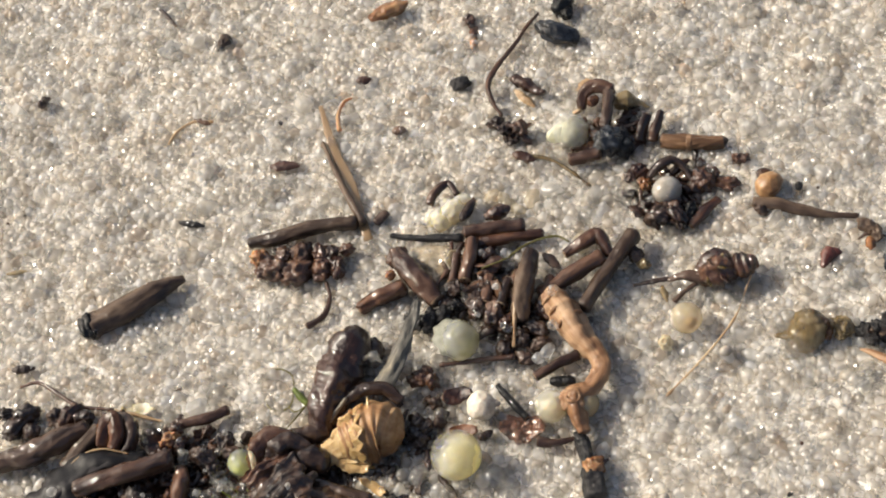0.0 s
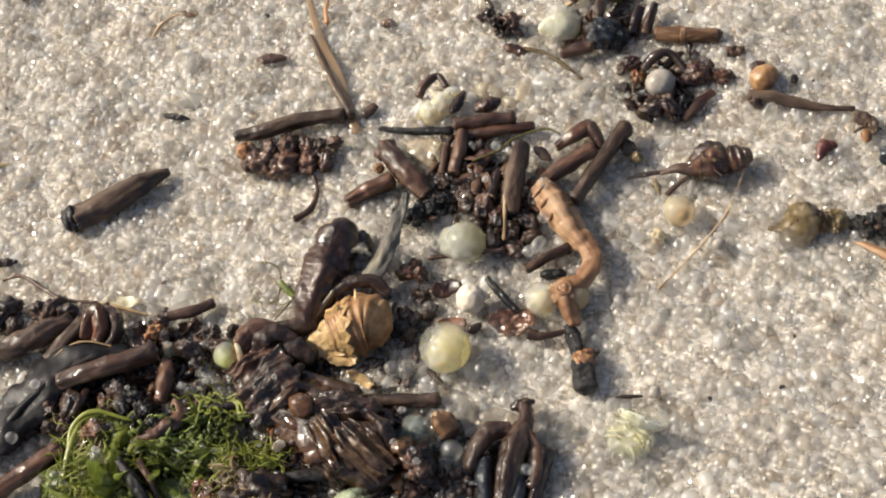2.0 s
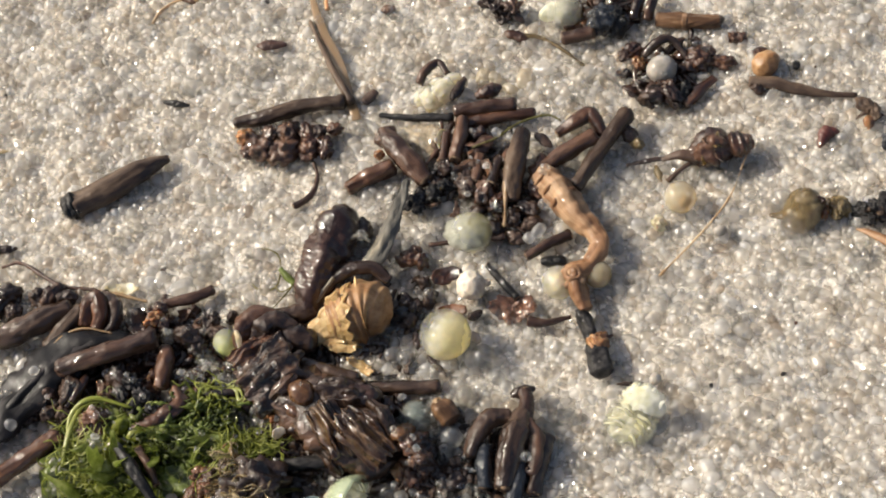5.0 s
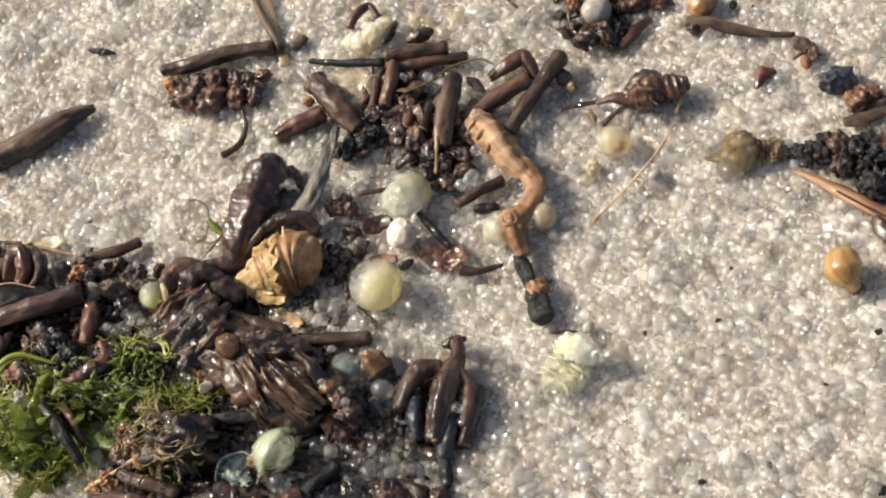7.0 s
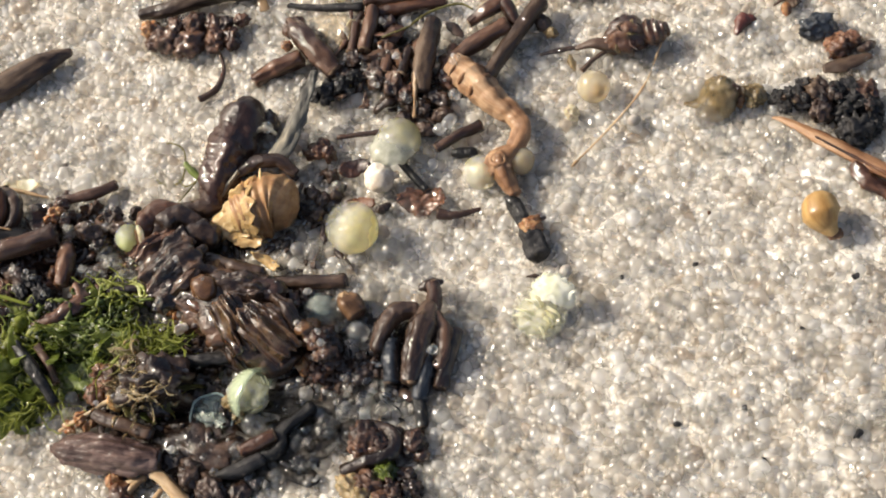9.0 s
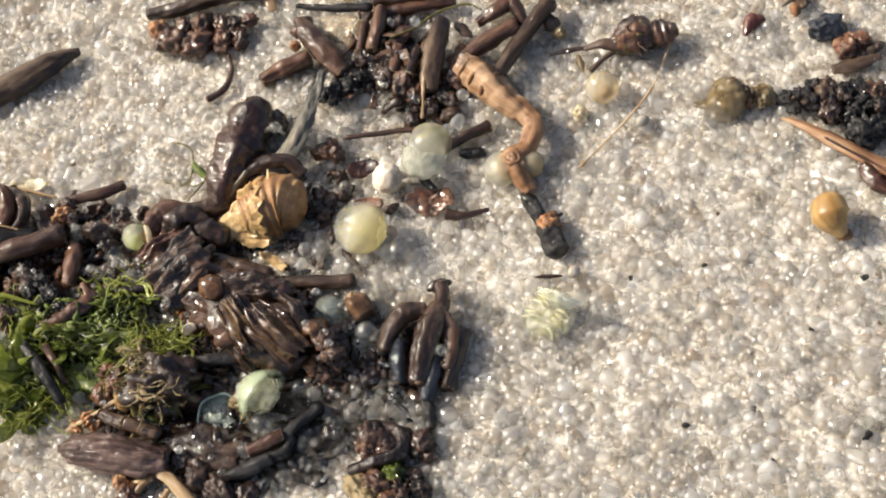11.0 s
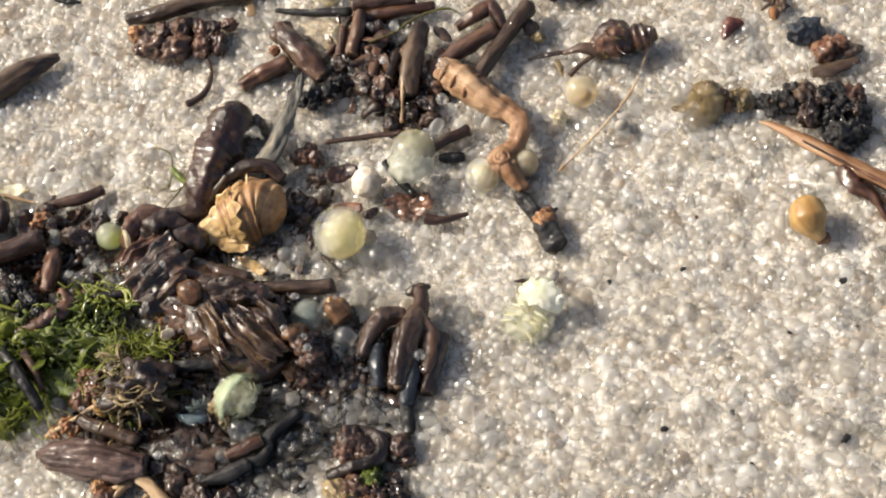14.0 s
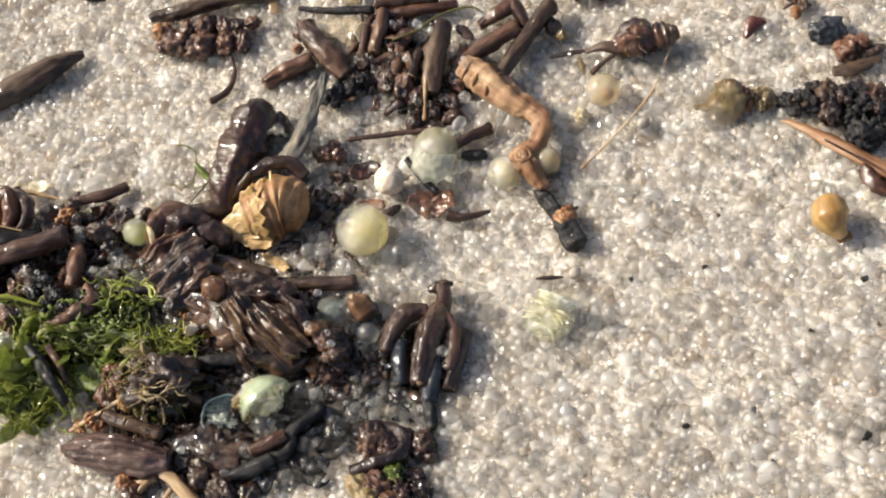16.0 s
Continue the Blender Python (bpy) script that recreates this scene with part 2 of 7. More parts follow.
def jelly(name, colour, rough=0.06, solid=0.4, ior=1.4):
    """A thin clear or milky skin with a gloss."""
    m = bpy.data.materials.new(name)
    m.use_nodes = True
    nt = m.node_tree
    b = nt.nodes["Principled BSDF"]
    b.inputs["Base Color"].default_value = (*colour, 1)
    b.inputs["Roughness"].default_value, b.inputs["IOR"].default_value = rough, ior
    b.inputs["Specular IOR Level"].default_value, b.inputs["Alpha"].default_value = 0.8, solid
    b.inputs["Coat Weight"].default_value, b.inputs["Coat Roughness"].default_value = 0.6, 0.05
    return m


def egg_skin(name, pale, rich, toward, solid=(0.4, 0.9), depth=0.9):
    """Milky egg matter: thin and cloudy on one side; yolk stain, with any painted glow, on the other."""
    m = bpy.data.materials.new(name)
    m.use_nodes = True
    nt = m.node_tree
    link = nt.links.new
    b = nt.nodes["Principled BSDF"]
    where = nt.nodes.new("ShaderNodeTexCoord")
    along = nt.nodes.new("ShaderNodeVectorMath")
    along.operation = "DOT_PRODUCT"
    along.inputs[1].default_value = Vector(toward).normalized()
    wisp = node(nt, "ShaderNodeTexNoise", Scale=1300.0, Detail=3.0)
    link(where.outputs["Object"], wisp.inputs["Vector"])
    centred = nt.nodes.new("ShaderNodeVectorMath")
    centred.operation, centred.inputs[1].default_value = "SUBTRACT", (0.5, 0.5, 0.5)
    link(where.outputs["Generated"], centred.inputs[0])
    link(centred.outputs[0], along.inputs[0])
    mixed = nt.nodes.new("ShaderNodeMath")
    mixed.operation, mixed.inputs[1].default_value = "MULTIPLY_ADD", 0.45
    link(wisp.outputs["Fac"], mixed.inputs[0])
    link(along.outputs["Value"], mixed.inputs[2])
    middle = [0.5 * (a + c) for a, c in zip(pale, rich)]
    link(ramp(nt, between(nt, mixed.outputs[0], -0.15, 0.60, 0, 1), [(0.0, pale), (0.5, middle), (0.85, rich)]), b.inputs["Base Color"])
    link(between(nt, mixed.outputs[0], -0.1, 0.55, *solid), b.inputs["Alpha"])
    b.inputs["Roughness"].default_value, b.inputs["Coat Weight"].default_value, b.inputs["Coat Roughness"].default_value = 0.22, 0.8, 0.03
    b.inputs["Subsurface Weight"].default_value, b.inputs["Subsurface Scale"].default_value = 0.9, depth * MM
    b.inputs["Subsurface Radius"].default_value = (1.0, 0.95, 0.55)
    return m


# yellow egg: the rich side is yolk stain plus painted glow of focused sunlight
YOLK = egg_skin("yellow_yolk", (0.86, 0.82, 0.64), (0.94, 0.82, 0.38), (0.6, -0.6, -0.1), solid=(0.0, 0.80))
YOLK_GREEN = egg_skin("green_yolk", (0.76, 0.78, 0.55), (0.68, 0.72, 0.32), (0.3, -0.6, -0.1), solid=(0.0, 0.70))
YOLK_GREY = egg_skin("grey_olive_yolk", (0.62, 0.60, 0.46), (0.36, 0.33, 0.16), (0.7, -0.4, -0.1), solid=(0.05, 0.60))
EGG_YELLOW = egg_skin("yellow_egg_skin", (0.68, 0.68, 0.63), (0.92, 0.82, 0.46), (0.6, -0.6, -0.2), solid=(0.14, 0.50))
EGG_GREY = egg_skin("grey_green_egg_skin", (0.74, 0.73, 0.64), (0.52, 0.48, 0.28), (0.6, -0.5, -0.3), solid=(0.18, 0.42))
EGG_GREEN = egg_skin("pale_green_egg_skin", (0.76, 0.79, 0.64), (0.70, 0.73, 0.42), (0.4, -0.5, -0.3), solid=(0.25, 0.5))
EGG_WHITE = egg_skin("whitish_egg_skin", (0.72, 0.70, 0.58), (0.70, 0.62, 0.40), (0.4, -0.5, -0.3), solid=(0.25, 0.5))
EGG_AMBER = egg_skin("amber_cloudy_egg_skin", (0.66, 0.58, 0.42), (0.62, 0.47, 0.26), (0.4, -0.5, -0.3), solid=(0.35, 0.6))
MEMBRANE = jelly("clear_membrane", (0.86, 0.86, 0.74), 0.08, 0.12)
SKIN = jelly("yellow_larva_skin", (0.88, 0.84, 0.56), 0.15, 0.15)
SKIN_GREEN = jelly("green_larva_skin", (0.52, 0.60, 0.40), 0.12, 0.42)
SKIN_PALE = jelly("pale_green_skin", (0.60, 0.68, 0.58), 0.2, 0.3)
GILL = jelly("white_gill_leaf", (0.95, 0.94, 0.80), 0.25, 0.36)
SKIN_BLUE = jelly("blue_larva_skin", (0.42, 0.52, 0.50), 0.10, 0.45)
PALE_JELLY = egg_skin("pale_sunken_jelly", (0.86, 0.82, 0.70), (0.84, 0.72, 0.48), (0.3, -0.6, -0.4), solid=(0.40, 0.60))
CLOUDY = jelly("cloudy_membrane", (0.82, 0.81, 0.72), 0.08, 0.24)
GLASSY = jelly("clear_bead", (0.99, 0.99, 0.985), 0.04, 1.0, 1.40)
GLASSY.node_tree.nodes["Principled BSDF"].inputs["Transmission Weight"].default_value = 1.0
AMBER_CLEAR = jelly("amber_jelly", (0.62, 0.50, 0.33), 0.12, 0.26)
POD = material("smooth_pod_skin", [(0.016, 0.0075, 0.0058), (0.030, 0.0135, 0.0095), (0.060, 0.029, 0.020)], rough=(0.35, 0.55), bump=0.35, coat=0.9)
BLADE = jelly("sodden_tan_blade", (0.30, 0.19, 0.095), 0.3, 0.62)
LEAF_SKIN = jelly("amber_leaf_skin", (0.17, 0.075, 0.04), 0.22, 0.6)
JOINTED = material("brown_jointed_stem", [(0.08, 0.042, 0.022), (0.17, 0.095, 0.05), (0.28, 0.17, 0.10)], rough=(0.3, 0.5), bump=0.25, coat=0.5)
WET_BARK = material("wet_glossy_dark_bark", [(0.007, 0.0042, 0.003), (0.036, 0.018, 0.010), (0.11, 0.054, 0.028)], grain=1900, rough=(0.4, 0.55), bump=0.6, coat=1.0)
PLATE = material("white_tail_plate", [(0.74, 0.72, 0.46), (0.88, 0.87, 0.70), (0.95, 0.94, 0.86)], rough=(0.15, 0.3), bump=0.3, coat=0.6, grain=2600, thin=0.35, solid=0.72)
FROST = material("frosted_larva_skin", [(0.56, 0.56, 0.46), (0.72, 0.72, 0.62), (0.86, 0.86, 0.78)], rough=(0.12, 0.3), bump=0.5, coat=0.7, grain=2400, thin=0.35, solid=0.55)
LEGS = material("pale_larva_leg", [(0.66, 0.62, 0.38), (0.82, 0.79, 0.58), (0.92, 0.90, 0.76)], rough=(0.2, 0.4), bump=0.1, coat=0.4, thin=0.3, solid=0.60)

NUT = material("brown_nut_skin", [(0.05, 0.022, 0.010), (0.11, 0.052, 0.022), (0.20, 0.105, 0.048)], rough=(0.2, 0.35), bump=0.15, coat=0.9, sss=0.2)
GILT = material("gilt_wet_bark", [(0.011, 0.005, 0.003), (0.036, 0.017, 0.008), (0.11, 0.062, 0.028)], grain=1900, rough=(0.15, 0.3), bump=0.2, coat=1.0, sss=0.3)
SEED_SKIN = material("purple_brown_seed_skin", [(0.026, 0.014, 0.011), (0.075, 0.042, 0.034), (0.19, 0.125, 0.105)], grain=2600, stain=700, rough=(0.35, 0.6), bump=0.9, coat=0.6)
# how deeply each surface is creased and pitted
RAGGED = {STRIP.name: 0.7, BARK.name: 0.55, BARK_DARK.name: 0.6, BARK_GREY.name: 0.45, BARK_RED.name: 0.55, WET_BARK.name: 0.5, CHAR.name: 0.7, COAL.name: 0.5, PITH.name: 1.2, JOINTED.name: 0.7, PINK.name: 0.5,
          AMBER.name: 0.7, STRAW.name: 0.35, TENDRIL.name: 0.5, CRUST.name: 0.35, GREYLEAF.name: 0.8, OLIVE.name: 0.6, SEED_SKIN.name: 1.1, ALGA_DARK.name: 1.0, PALE_CRUST.name: 0.6, CHALK.name: 0.4, SHELL.name: 0.3, LEAF_SKIN.name: 2.0}



# ---- shapes, in millimetres ----
def turned(rx, ry, rz):
    return np.array(Euler((radians(rx), radians(ry), radians(rz))).to_matrix())


def fuzz(p, freq, seed):
    return noise.noise(Vector(p) * freq + Vector((seed * 7.31, seed * 3.17, seed * 1.93)))


def icosphere(sub):
    bm = bmesh.new()
    bmesh.ops.create_icosphere(bm, subdivisions=sub, radius=1.0)
    v = np.array([q.co[:] for q in bm.verts])
    f = [[q.index for q in face.verts] for face in bm.faces]
    bm.free()
    return v, f


BALLS = {n: icosphere(n) for n in (1, 2, 3, 4)}


def blob(at, size, turn=(0, 0, 0), lumpy=0.15, freq=0.9, seed=1, sub=3, square=0.0):
    """A lump: a ball pushed about by noise at two scales; square turns it towards a block."""
    v, f = BALLS[sub]
    out = []
    r = np.array(size, float)
    for p in v:
        q = p / (np.abs(p).max() ** square)
        k = 1 + lumpy * (fuzz(p, 1.6 * freq, seed) * 1.2 + fuzz(p, 4.2 * freq, seed + 5) * 0.5 + 0.2 - 0.8 * abs(fuzz(p, 2.3 * freq, seed + 8)))
        out.append(q * k * r)
    return np.array(out) @ turned(*turn).T + np.array(at), f


def curve_through(pts, steps):
    """Points along a smooth line through pts, and the place of each along the list."""
    p = np.array(pts, float)
    if len(p) == 2:
        t = np.linspace(0, 1, steps + 1)
        return p[0] + (p[1] - p[0]) * t[:, None], t
    ext = np.vstack([2 * p[0] - p[1], p, 2 * p[-1] - p[-2]])
    out, where = [], []
    for i in range(len(p) - 1):
        a, b, c, d = ext[i:i + 4]
        for s in np.linspace(0, 1, steps, endpoint=(i == len(p) - 2)):
            out.append(0.5 * (2 * b + (c - a) * s + (2 * a - 5 * b + 4 * c - d) * s * s + (3 * b - a - 3 * c + d) * s ** 3))
            where.append(i + s)
    return np.array(out), np.array(where)


def sweep(pts, radii, n=12, steps=7, flat=1.0, lumpy=0.10, freq=1.2, seed=1, capped=True, ridges=0, ridge=0.0, rings=0.0, ring_n=1.0, twist=0.0):
    """A tapering tube along a smooth line: flat squashes it, ridges run along it, rings round it."""
    line, where = curve_through(pts, steps)
    rad = np.interp(where if len(pts) > 2 else where * (len(radii) - 1), range(len(radii)), radii)
    tangent = np.gradient(line, axis=0)
    tangent /= np.linalg.norm(tangent, axis=1)[:, None] + 1e-12
    side = np.cross(tangent[0], (0, 0, 1.0))
    if np.linalg.norm(side) < 0.05:
        side = np.cross(tangent[0], (0, 1.0, 0))
    verts, faces, skin = [], [], []
    run = np.concatenate([[0], np.cumsum(np.linalg.norm(np.diff(line, axis=0), axis=1))])
    for i, (c, t) in enumerate(zip(line, tangent)):
        side = side - t * (side @ t)
        side /= np.linalg.norm(side) + 1e-12
        up = np.cross(side, t)
        for j in range(n):
            a = 2 * math.pi * j / n
            d = math.cos(a) * side + math.sin(a) * up * flat
            k = 1 + lumpy * (fuzz(c + d * rad[i], freq, seed) * 1.3 + fuzz(c + d * rad[i], freq * 3.3, seed + 3) * 0.6)
            if ridges:
                k += ridge * math.cos(ridges * a + seed + twist * where[i])
            if rings:
                k += rings * math.cos(ring_n * 2 * math.pi * i / (len(line) - 1))
            verts.append(c + d * rad[i] * k)
            skin.append((math.cos(a) * rad[i] + seed * 3.1, math.sin(a) * rad[i] + seed * 1.7, run[i] * 0.22))
    m = len(line)
    for i in range(m - 1):
        for j in range(n):
            a, b = i * n + j, i * n + (j + 1) % n
            faces.append([a, b, b + n, a + n])
    if capped:
        for i, back in ((0, True), (m - 1, False)):
            verts.append(line[i] + tangent[i] * rad[i] * (-0.25 if back else 0.25))
            skin.append((seed * 3.1, seed * 1.7, run[i] * 0.22))
            k = len(verts) - 1
            for j in range(n):
                a, b = i * n + j, i * n + (j + 1) % n
                faces.append([k, b, a] if back else [k, a, b])
    return np.array(verts), faces, np.array(skin)


def end_cap(pts, radii, first, n=12, seed=1, flat=1.0, depth=0.12):
    """The broken end of a tube: a rough disc a little sunk in its middle."""
    p = np.array(pts, float)
    line, _ = curve_through(p, 7)
    c, q = (line[0], line[1]) if first else (line[-1], line[-2])
    t = (c - q) / np.linalg.norm(c - q)
    r = (radii[0] if first else radii[-1]) * 0.97
    side = np.cross(t, (0, 0, 1.0))
    side = side / np.linalg.norm(side) if np.linalg.norm(side) > 0.05 else np.array((1.0, 0, 0))
    up = np.cross(side, t)
    verts, faces = [c - t * r * depth], []
    for k, ring in enumerate((0.5, 0.82, 1.0)):
        for j in range(n):
            a = 2 * math.pi * j / n
            d = math.cos(a) * side + math.sin(a) * up * flat
            rise = (0.05, 0.14, -0.10)[k] * r * (1 + 0.9 * fuzz(c + d * r * ring, 3.0, seed))
            verts.append(c + d * r * ring + t * rise)
    for j in range(n):
        faces.append([0, 1 + j, 1 + (j + 1) % n])
        for k in range(2):
            a, b = 1 + k * n + j, 1 + k * n + (j + 1) % n
            faces.append([a, a + n, b + n, b])
    return np.array(verts), faces


def sheet(at, size, turn=(0, 0, 0), seed=1, thick=0.12, curl=0.25, jag=0.25, n=22, rings=5):
    """A torn flake with an uneven rim, curled, of real thickness."""
    verts, faces = [], []
    w, h = size
    for face in (1, -1):
        for k in range(rings + 1):
            for j in range(n):
                a = 2 * math.pi * j / n
                rim = 1 + jag * (fuzz((math.cos(a), math.sin(a), 0), 1.4, seed) * 1.4 + fuzz((math.cos(a), math.sin(a), 2), 4.0, seed) * 0.7)
                s = k / rings * rim
                x, y = math.cos(a) * s * w, math.sin(a) * s * h
                z = curl * (x * x / w - 0.5 * y * y / h) + 0.18 * min(w, h) * fuzz((x, y, 0), 1.6, seed + 2)
                verts.append((x, y, z + face * thick * 0.5 * (1 - 0.6 * k / rings)))
    m = (rings + 1) * n
    for k in range(rings):
        for j in range(n):
            a, b = k * n + j, k * n + (j + 1) % n
            faces.append([a, a + n, b + n, b])
            faces.append([m + a, m + b, m + b + n, m + a + n])
    for j in range(n):
        a, b = rings * n + j, rings * n + (j + 1) % n
        faces.append([a, m + a, m + b, b])
    return np.array(verts) @ turned(*turn).T + np.array(at), faces


def together(*shapes):
    verts, faces, k = [], [], 0
    for v, f in (q[:2] for q in shapes):
        verts.append(v)
        faces += [[i + k for i in face] for face in f]
        k += len(v)
    return np.vstack(verts), faces


def mesh_of(name, shape, mat, origin, smooth=True):
    v, f = shape[:2]
    me = bpy.data.meshes.new(name)
    me.from_pydata(((np.asarray(v) - np.array(origin)) * MM).tolist(), [], f)
    me.materials.append(mat)
    skin = np.asarray(shape[2] if len(shape) > 2 else v, dtype=np.float32)
    me.attributes.new("grain", "FLOAT_VECTOR", "POINT").data.foreach_set("vector", skin.ravel())
    if smooth:
        me.polygons.foreach_set("use_smooth", [True] * len(me.polygons))
    me.update()
    if mat.name in RAGGED and len(v) > 20:
        weather(me, RAGGED[mat.name])
    return me


def weather(me, depth):
    """Creases and pits the surface; on stems the creases follow the grain."""
    bm = bmesh.new()
    bm.from_mesh(me)
    if len(bm.verts) < 620:
        bmesh.ops.subdivide_edges(bm, edges=bm.edges[:], cuts=1, use_grid_fill=True, smooth=0.6)
    bm.normal_update()
    span = np.ptp(np.array([q.co[:] for q in bm.verts]), axis=0) / MM
    amp = 0.34 * MM * depth * min(1.0, max(0.15, float(np.sort(span)[0]) / 1.3))
    layer = bm.verts.layers.float_vector["grain"]
    moves = []
    for q in bm.verts:
        p = Vector(q[layer])
        moves.append(0.55 * noise.noise(p * 1.1) + 0.95 * (0.20 - abs(noise.noise(p * 1.9))) + 0.45 * (0.18 - abs(noise.noise(p * 4.6))) + 0.16 * noise.noise(p * 9.0))
    for q, d in zip(bm.verts, moves):
        q.co += q.normal * (amp * d)
    bm.to_mesh(me)
    bm.free()
    me.update()


def thing(name, origin, label, category, group=""):
    """An Empty at the base of a thing; its parts are built in the place's millimetres."""
    ob = new(name)
    ob.empty_display_size = 0.002
    ob.location = Vector(origin) * MM
    ob["origin"] = tuple(float(q) for q in origin)
    return tagged(ob, label, category, group)


def part(name, shape, mat, parent, label="", smooth=True, pivot=None):
    """One mesh under a thing or a part. pivot: its own origin, for a part that moves."""
    base = np.array(parent["origin"])
    at = base if pivot is None else np.array(pivot, float)
    ob = new(name, mesh_of(name, shape, mat, at, smooth))
    ob.parent = parent
    ob.location = Vector(at - base) * MM
    ob["origin"] = tuple(float(q) for q in at)
    return tagged(ob, label)


def solo(name, shape, mat, label, category, group="", smooth=True):
    """A thing of one piece."""
    v = np.asarray(shape[0])
    base = (v[:, 0].mean(), v[:, 1].mean(), v[:, 2].min())
    ob = new(name, mesh_of(name, shape, mat, base, smooth))
    ob.location = Vector(base) * MM
    ob["origin"] = tuple(float(q) for q in base)
    return tagged(ob, label, category, group)


SEED = [10]


def fresh():
    SEED[0] += 1
    return SEED[0]


def twig(pts, radii, mat, label, name="twig", category="twig", ends=(1, 1), pith=None, group="plant debris", **how):
    """A broken length of stem: bark and the rough ends."""
    s = fresh()
    how.setdefault("lumpy", 0.14)
    n = how.get("n", 14)
    base = np.array(pts[0], float)
    base[2] = min(p[2] for p in pts) - max(radii)
    t = thing(name, base, label, category, group)
    part("stem", sweep(pts, radii, seed=s, capped=True, **how), mat, t)
    for k, want in enumerate(ends):
        if want:
            part("broken_end", end_cap(pts, radii, k == 0, n=n, seed=s + k, flat=how.get("flat", 1.0)), pith or PITH, t, "rough broken end")
    return t



# ---- the sand ----
def rise(x, y):
    """Gentle hollows and humps of the sand."""
    return 0.45 * noise.noise(Vector((x * 0.11, y * 0.11, 0.3))) + 0.22 * noise.noise(Vector((x * 0.33, y * 0.33, 4.1)))


near = np.linspace(-52, 52, 105)
far = np.array([58, 70, 90, 130, 200, 350, 700, 1500, 4000, 12000, 30000], float)
axis_mm = np.concatenate([-far[::-1], near, far])
count = len(axis_mm)
bed_v = [(x, y, -0.30 + (rise(x, y) if max(abs(x), abs(y)) < 55 else 0.30 * min(1, (max(abs(x), abs(y)) - 50) / 40))) for y in axis_mm for x in axis_mm]
bed_f = [[j * count + i, j * count + i + 1, (j + 1) * count + i + 1, (j + 1) * count + i] for j in range(count - 1) for i in range(count - 1)]
ground = new("ground", mesh_of("ground", (np.array(bed_v), bed_f), BED, (0, 0, 0)))
ground["origin"] = (0.0, 0.0, 0.0)
tagged(ground, "pale wet beach sand of rounded quartz grains", "sand", kind="structure")

rng = np.random.default_rng(7)


def grain_shapes(count, sub):
    """Rounded quartz grains of unit size, each a little different."""
    v, f = BALLS[sub]
    out = []
    for s in range(count):
        flatness = rng.uniform(0.58, 1.05, 3)
        p = np.array([q / (np.abs(q).max() ** 0.35) * (1 + 0.34 * fuzz(q, 1.25, s + 60) + 0.12 * fuzz(q, 3.0, s + 9)) for q in v])
        for _ in range(4):
            n = rng.normal(size=3)
            n /= np.linalg.norm(n)
            over = np.clip(p @ n - rng.uniform(0.58, 0.95), 0, None)
            p = p - over[:, None] * n
        out.append(p * flatness / flatness.mean() * 1.12)
    return out, np.array(f)


def in_reach(x, y):
    return (y < 35.5 - 0.446 * x) & (y > -30.0 - 0.35 * x) & (x > -38) & (x < 37)


def scatter(step, low, high, drop, spread, protos, faces):
    """Grains on a shaken lattice; their sizes run from low to high, their middles lie about drop."""
    xs, ys = np.meshgrid(np.arange(-39, 39, step), np.arange(-46, 54, step * 0.866))
    xs = xs + (np.arange(xs.shape[0]) % 2)[:, None] * step * 0.5
    x, y = xs.ravel(), ys.ravel()
    x, y = x + rng.normal(0, step * 0.2, x.shape), y + rng.normal(0, step * 0.2, y.shape)
    keep = in_reach(x, y)
    x, y = x[keep], y[keep]
    k = len(x)
    r = low + (high - low) * rng.beta(1.6, 3.4, k)
    z = np.array([rise(a, b) for a, b in zip(x, y)]) + drop + rng.normal(0, spread, k)
    q = rng.normal(size=(k, 4))
    q /= np.linalg.norm(q, axis=1)[:, None]
    w, i, j, l = q.T
    turn = np.stack([1 - 2 * (j * j + l * l), 2 * (i * j - l * w), 2 * (i * l + j * w),
                     2 * (i * j + l * w), 1 - 2 * (i * i + l * l), 2 * (j * l - i * w),
                     2 * (i * l - j * w), 2 * (j * l + i * w), 1 - 2 * (i * i + j * j)], -1).reshape(-1, 3, 3)
    shape = np.array(protos)[rng.integers(0, len(protos), k)]
    v = np.einsum("kab,knb->kna", turn, shape) * r[:, None, None] + np.stack([x, y, z], -1)[:, None]
    m = shape.shape[1]
    f = faces[None] + (np.arange(k) * m)[:, None, None]
    return v.reshape(-1, 3), f.reshape(-1, 3)


def big_mesh(name, v, f, mat, smooth=True):
    me = bpy.data.meshes.new(name)
    me.vertices.add(len(v))
    me.vertices.foreach_set("co", (v * MM).astype(np.float32).ravel())
    me.loops.add(f.size)
    me.loops.foreach_set("vertex_index", f.astype(np.int32).ravel())
    me.polygons.add(len(f))
    me.polygons.foreach_set("loop_start", np.arange(0, f.size, 3, dtype=np.int32))
    me.polygons.foreach_set("use_smooth", np.full(len(f), smooth))
    me.materials.append(mat)
    me.update(calc_edges=True)
    me.validate()
    return me


protos, proto_faces = grain_shapes(30, 2)
v1, f1 = scatter(0.52, 0.25, 0.58, -0.23, 0.09, protos, proto_faces)
sand = new("sand_grains", big_mesh("sand_grains", v1, f1, SAND))
tagged(sand, "loose rounded quartz sand grains, milky and clear", "sand", kind="stuff")

# small broken crystals that glint between the grains
chips, chip_faces = grain_shapes(20, 1)
v2, f2 = scatter(0.80, 0.08, 0.22, 0.04, 0.09, chips, chip_faces)
crystals = new("sand_crystals", big_mesh("sand_crystals", v2, f2, CRYSTAL, smooth=False))
tagged(crystals, "small sharp clear quartz crystals among sand grains", "sand", kind="stuff")

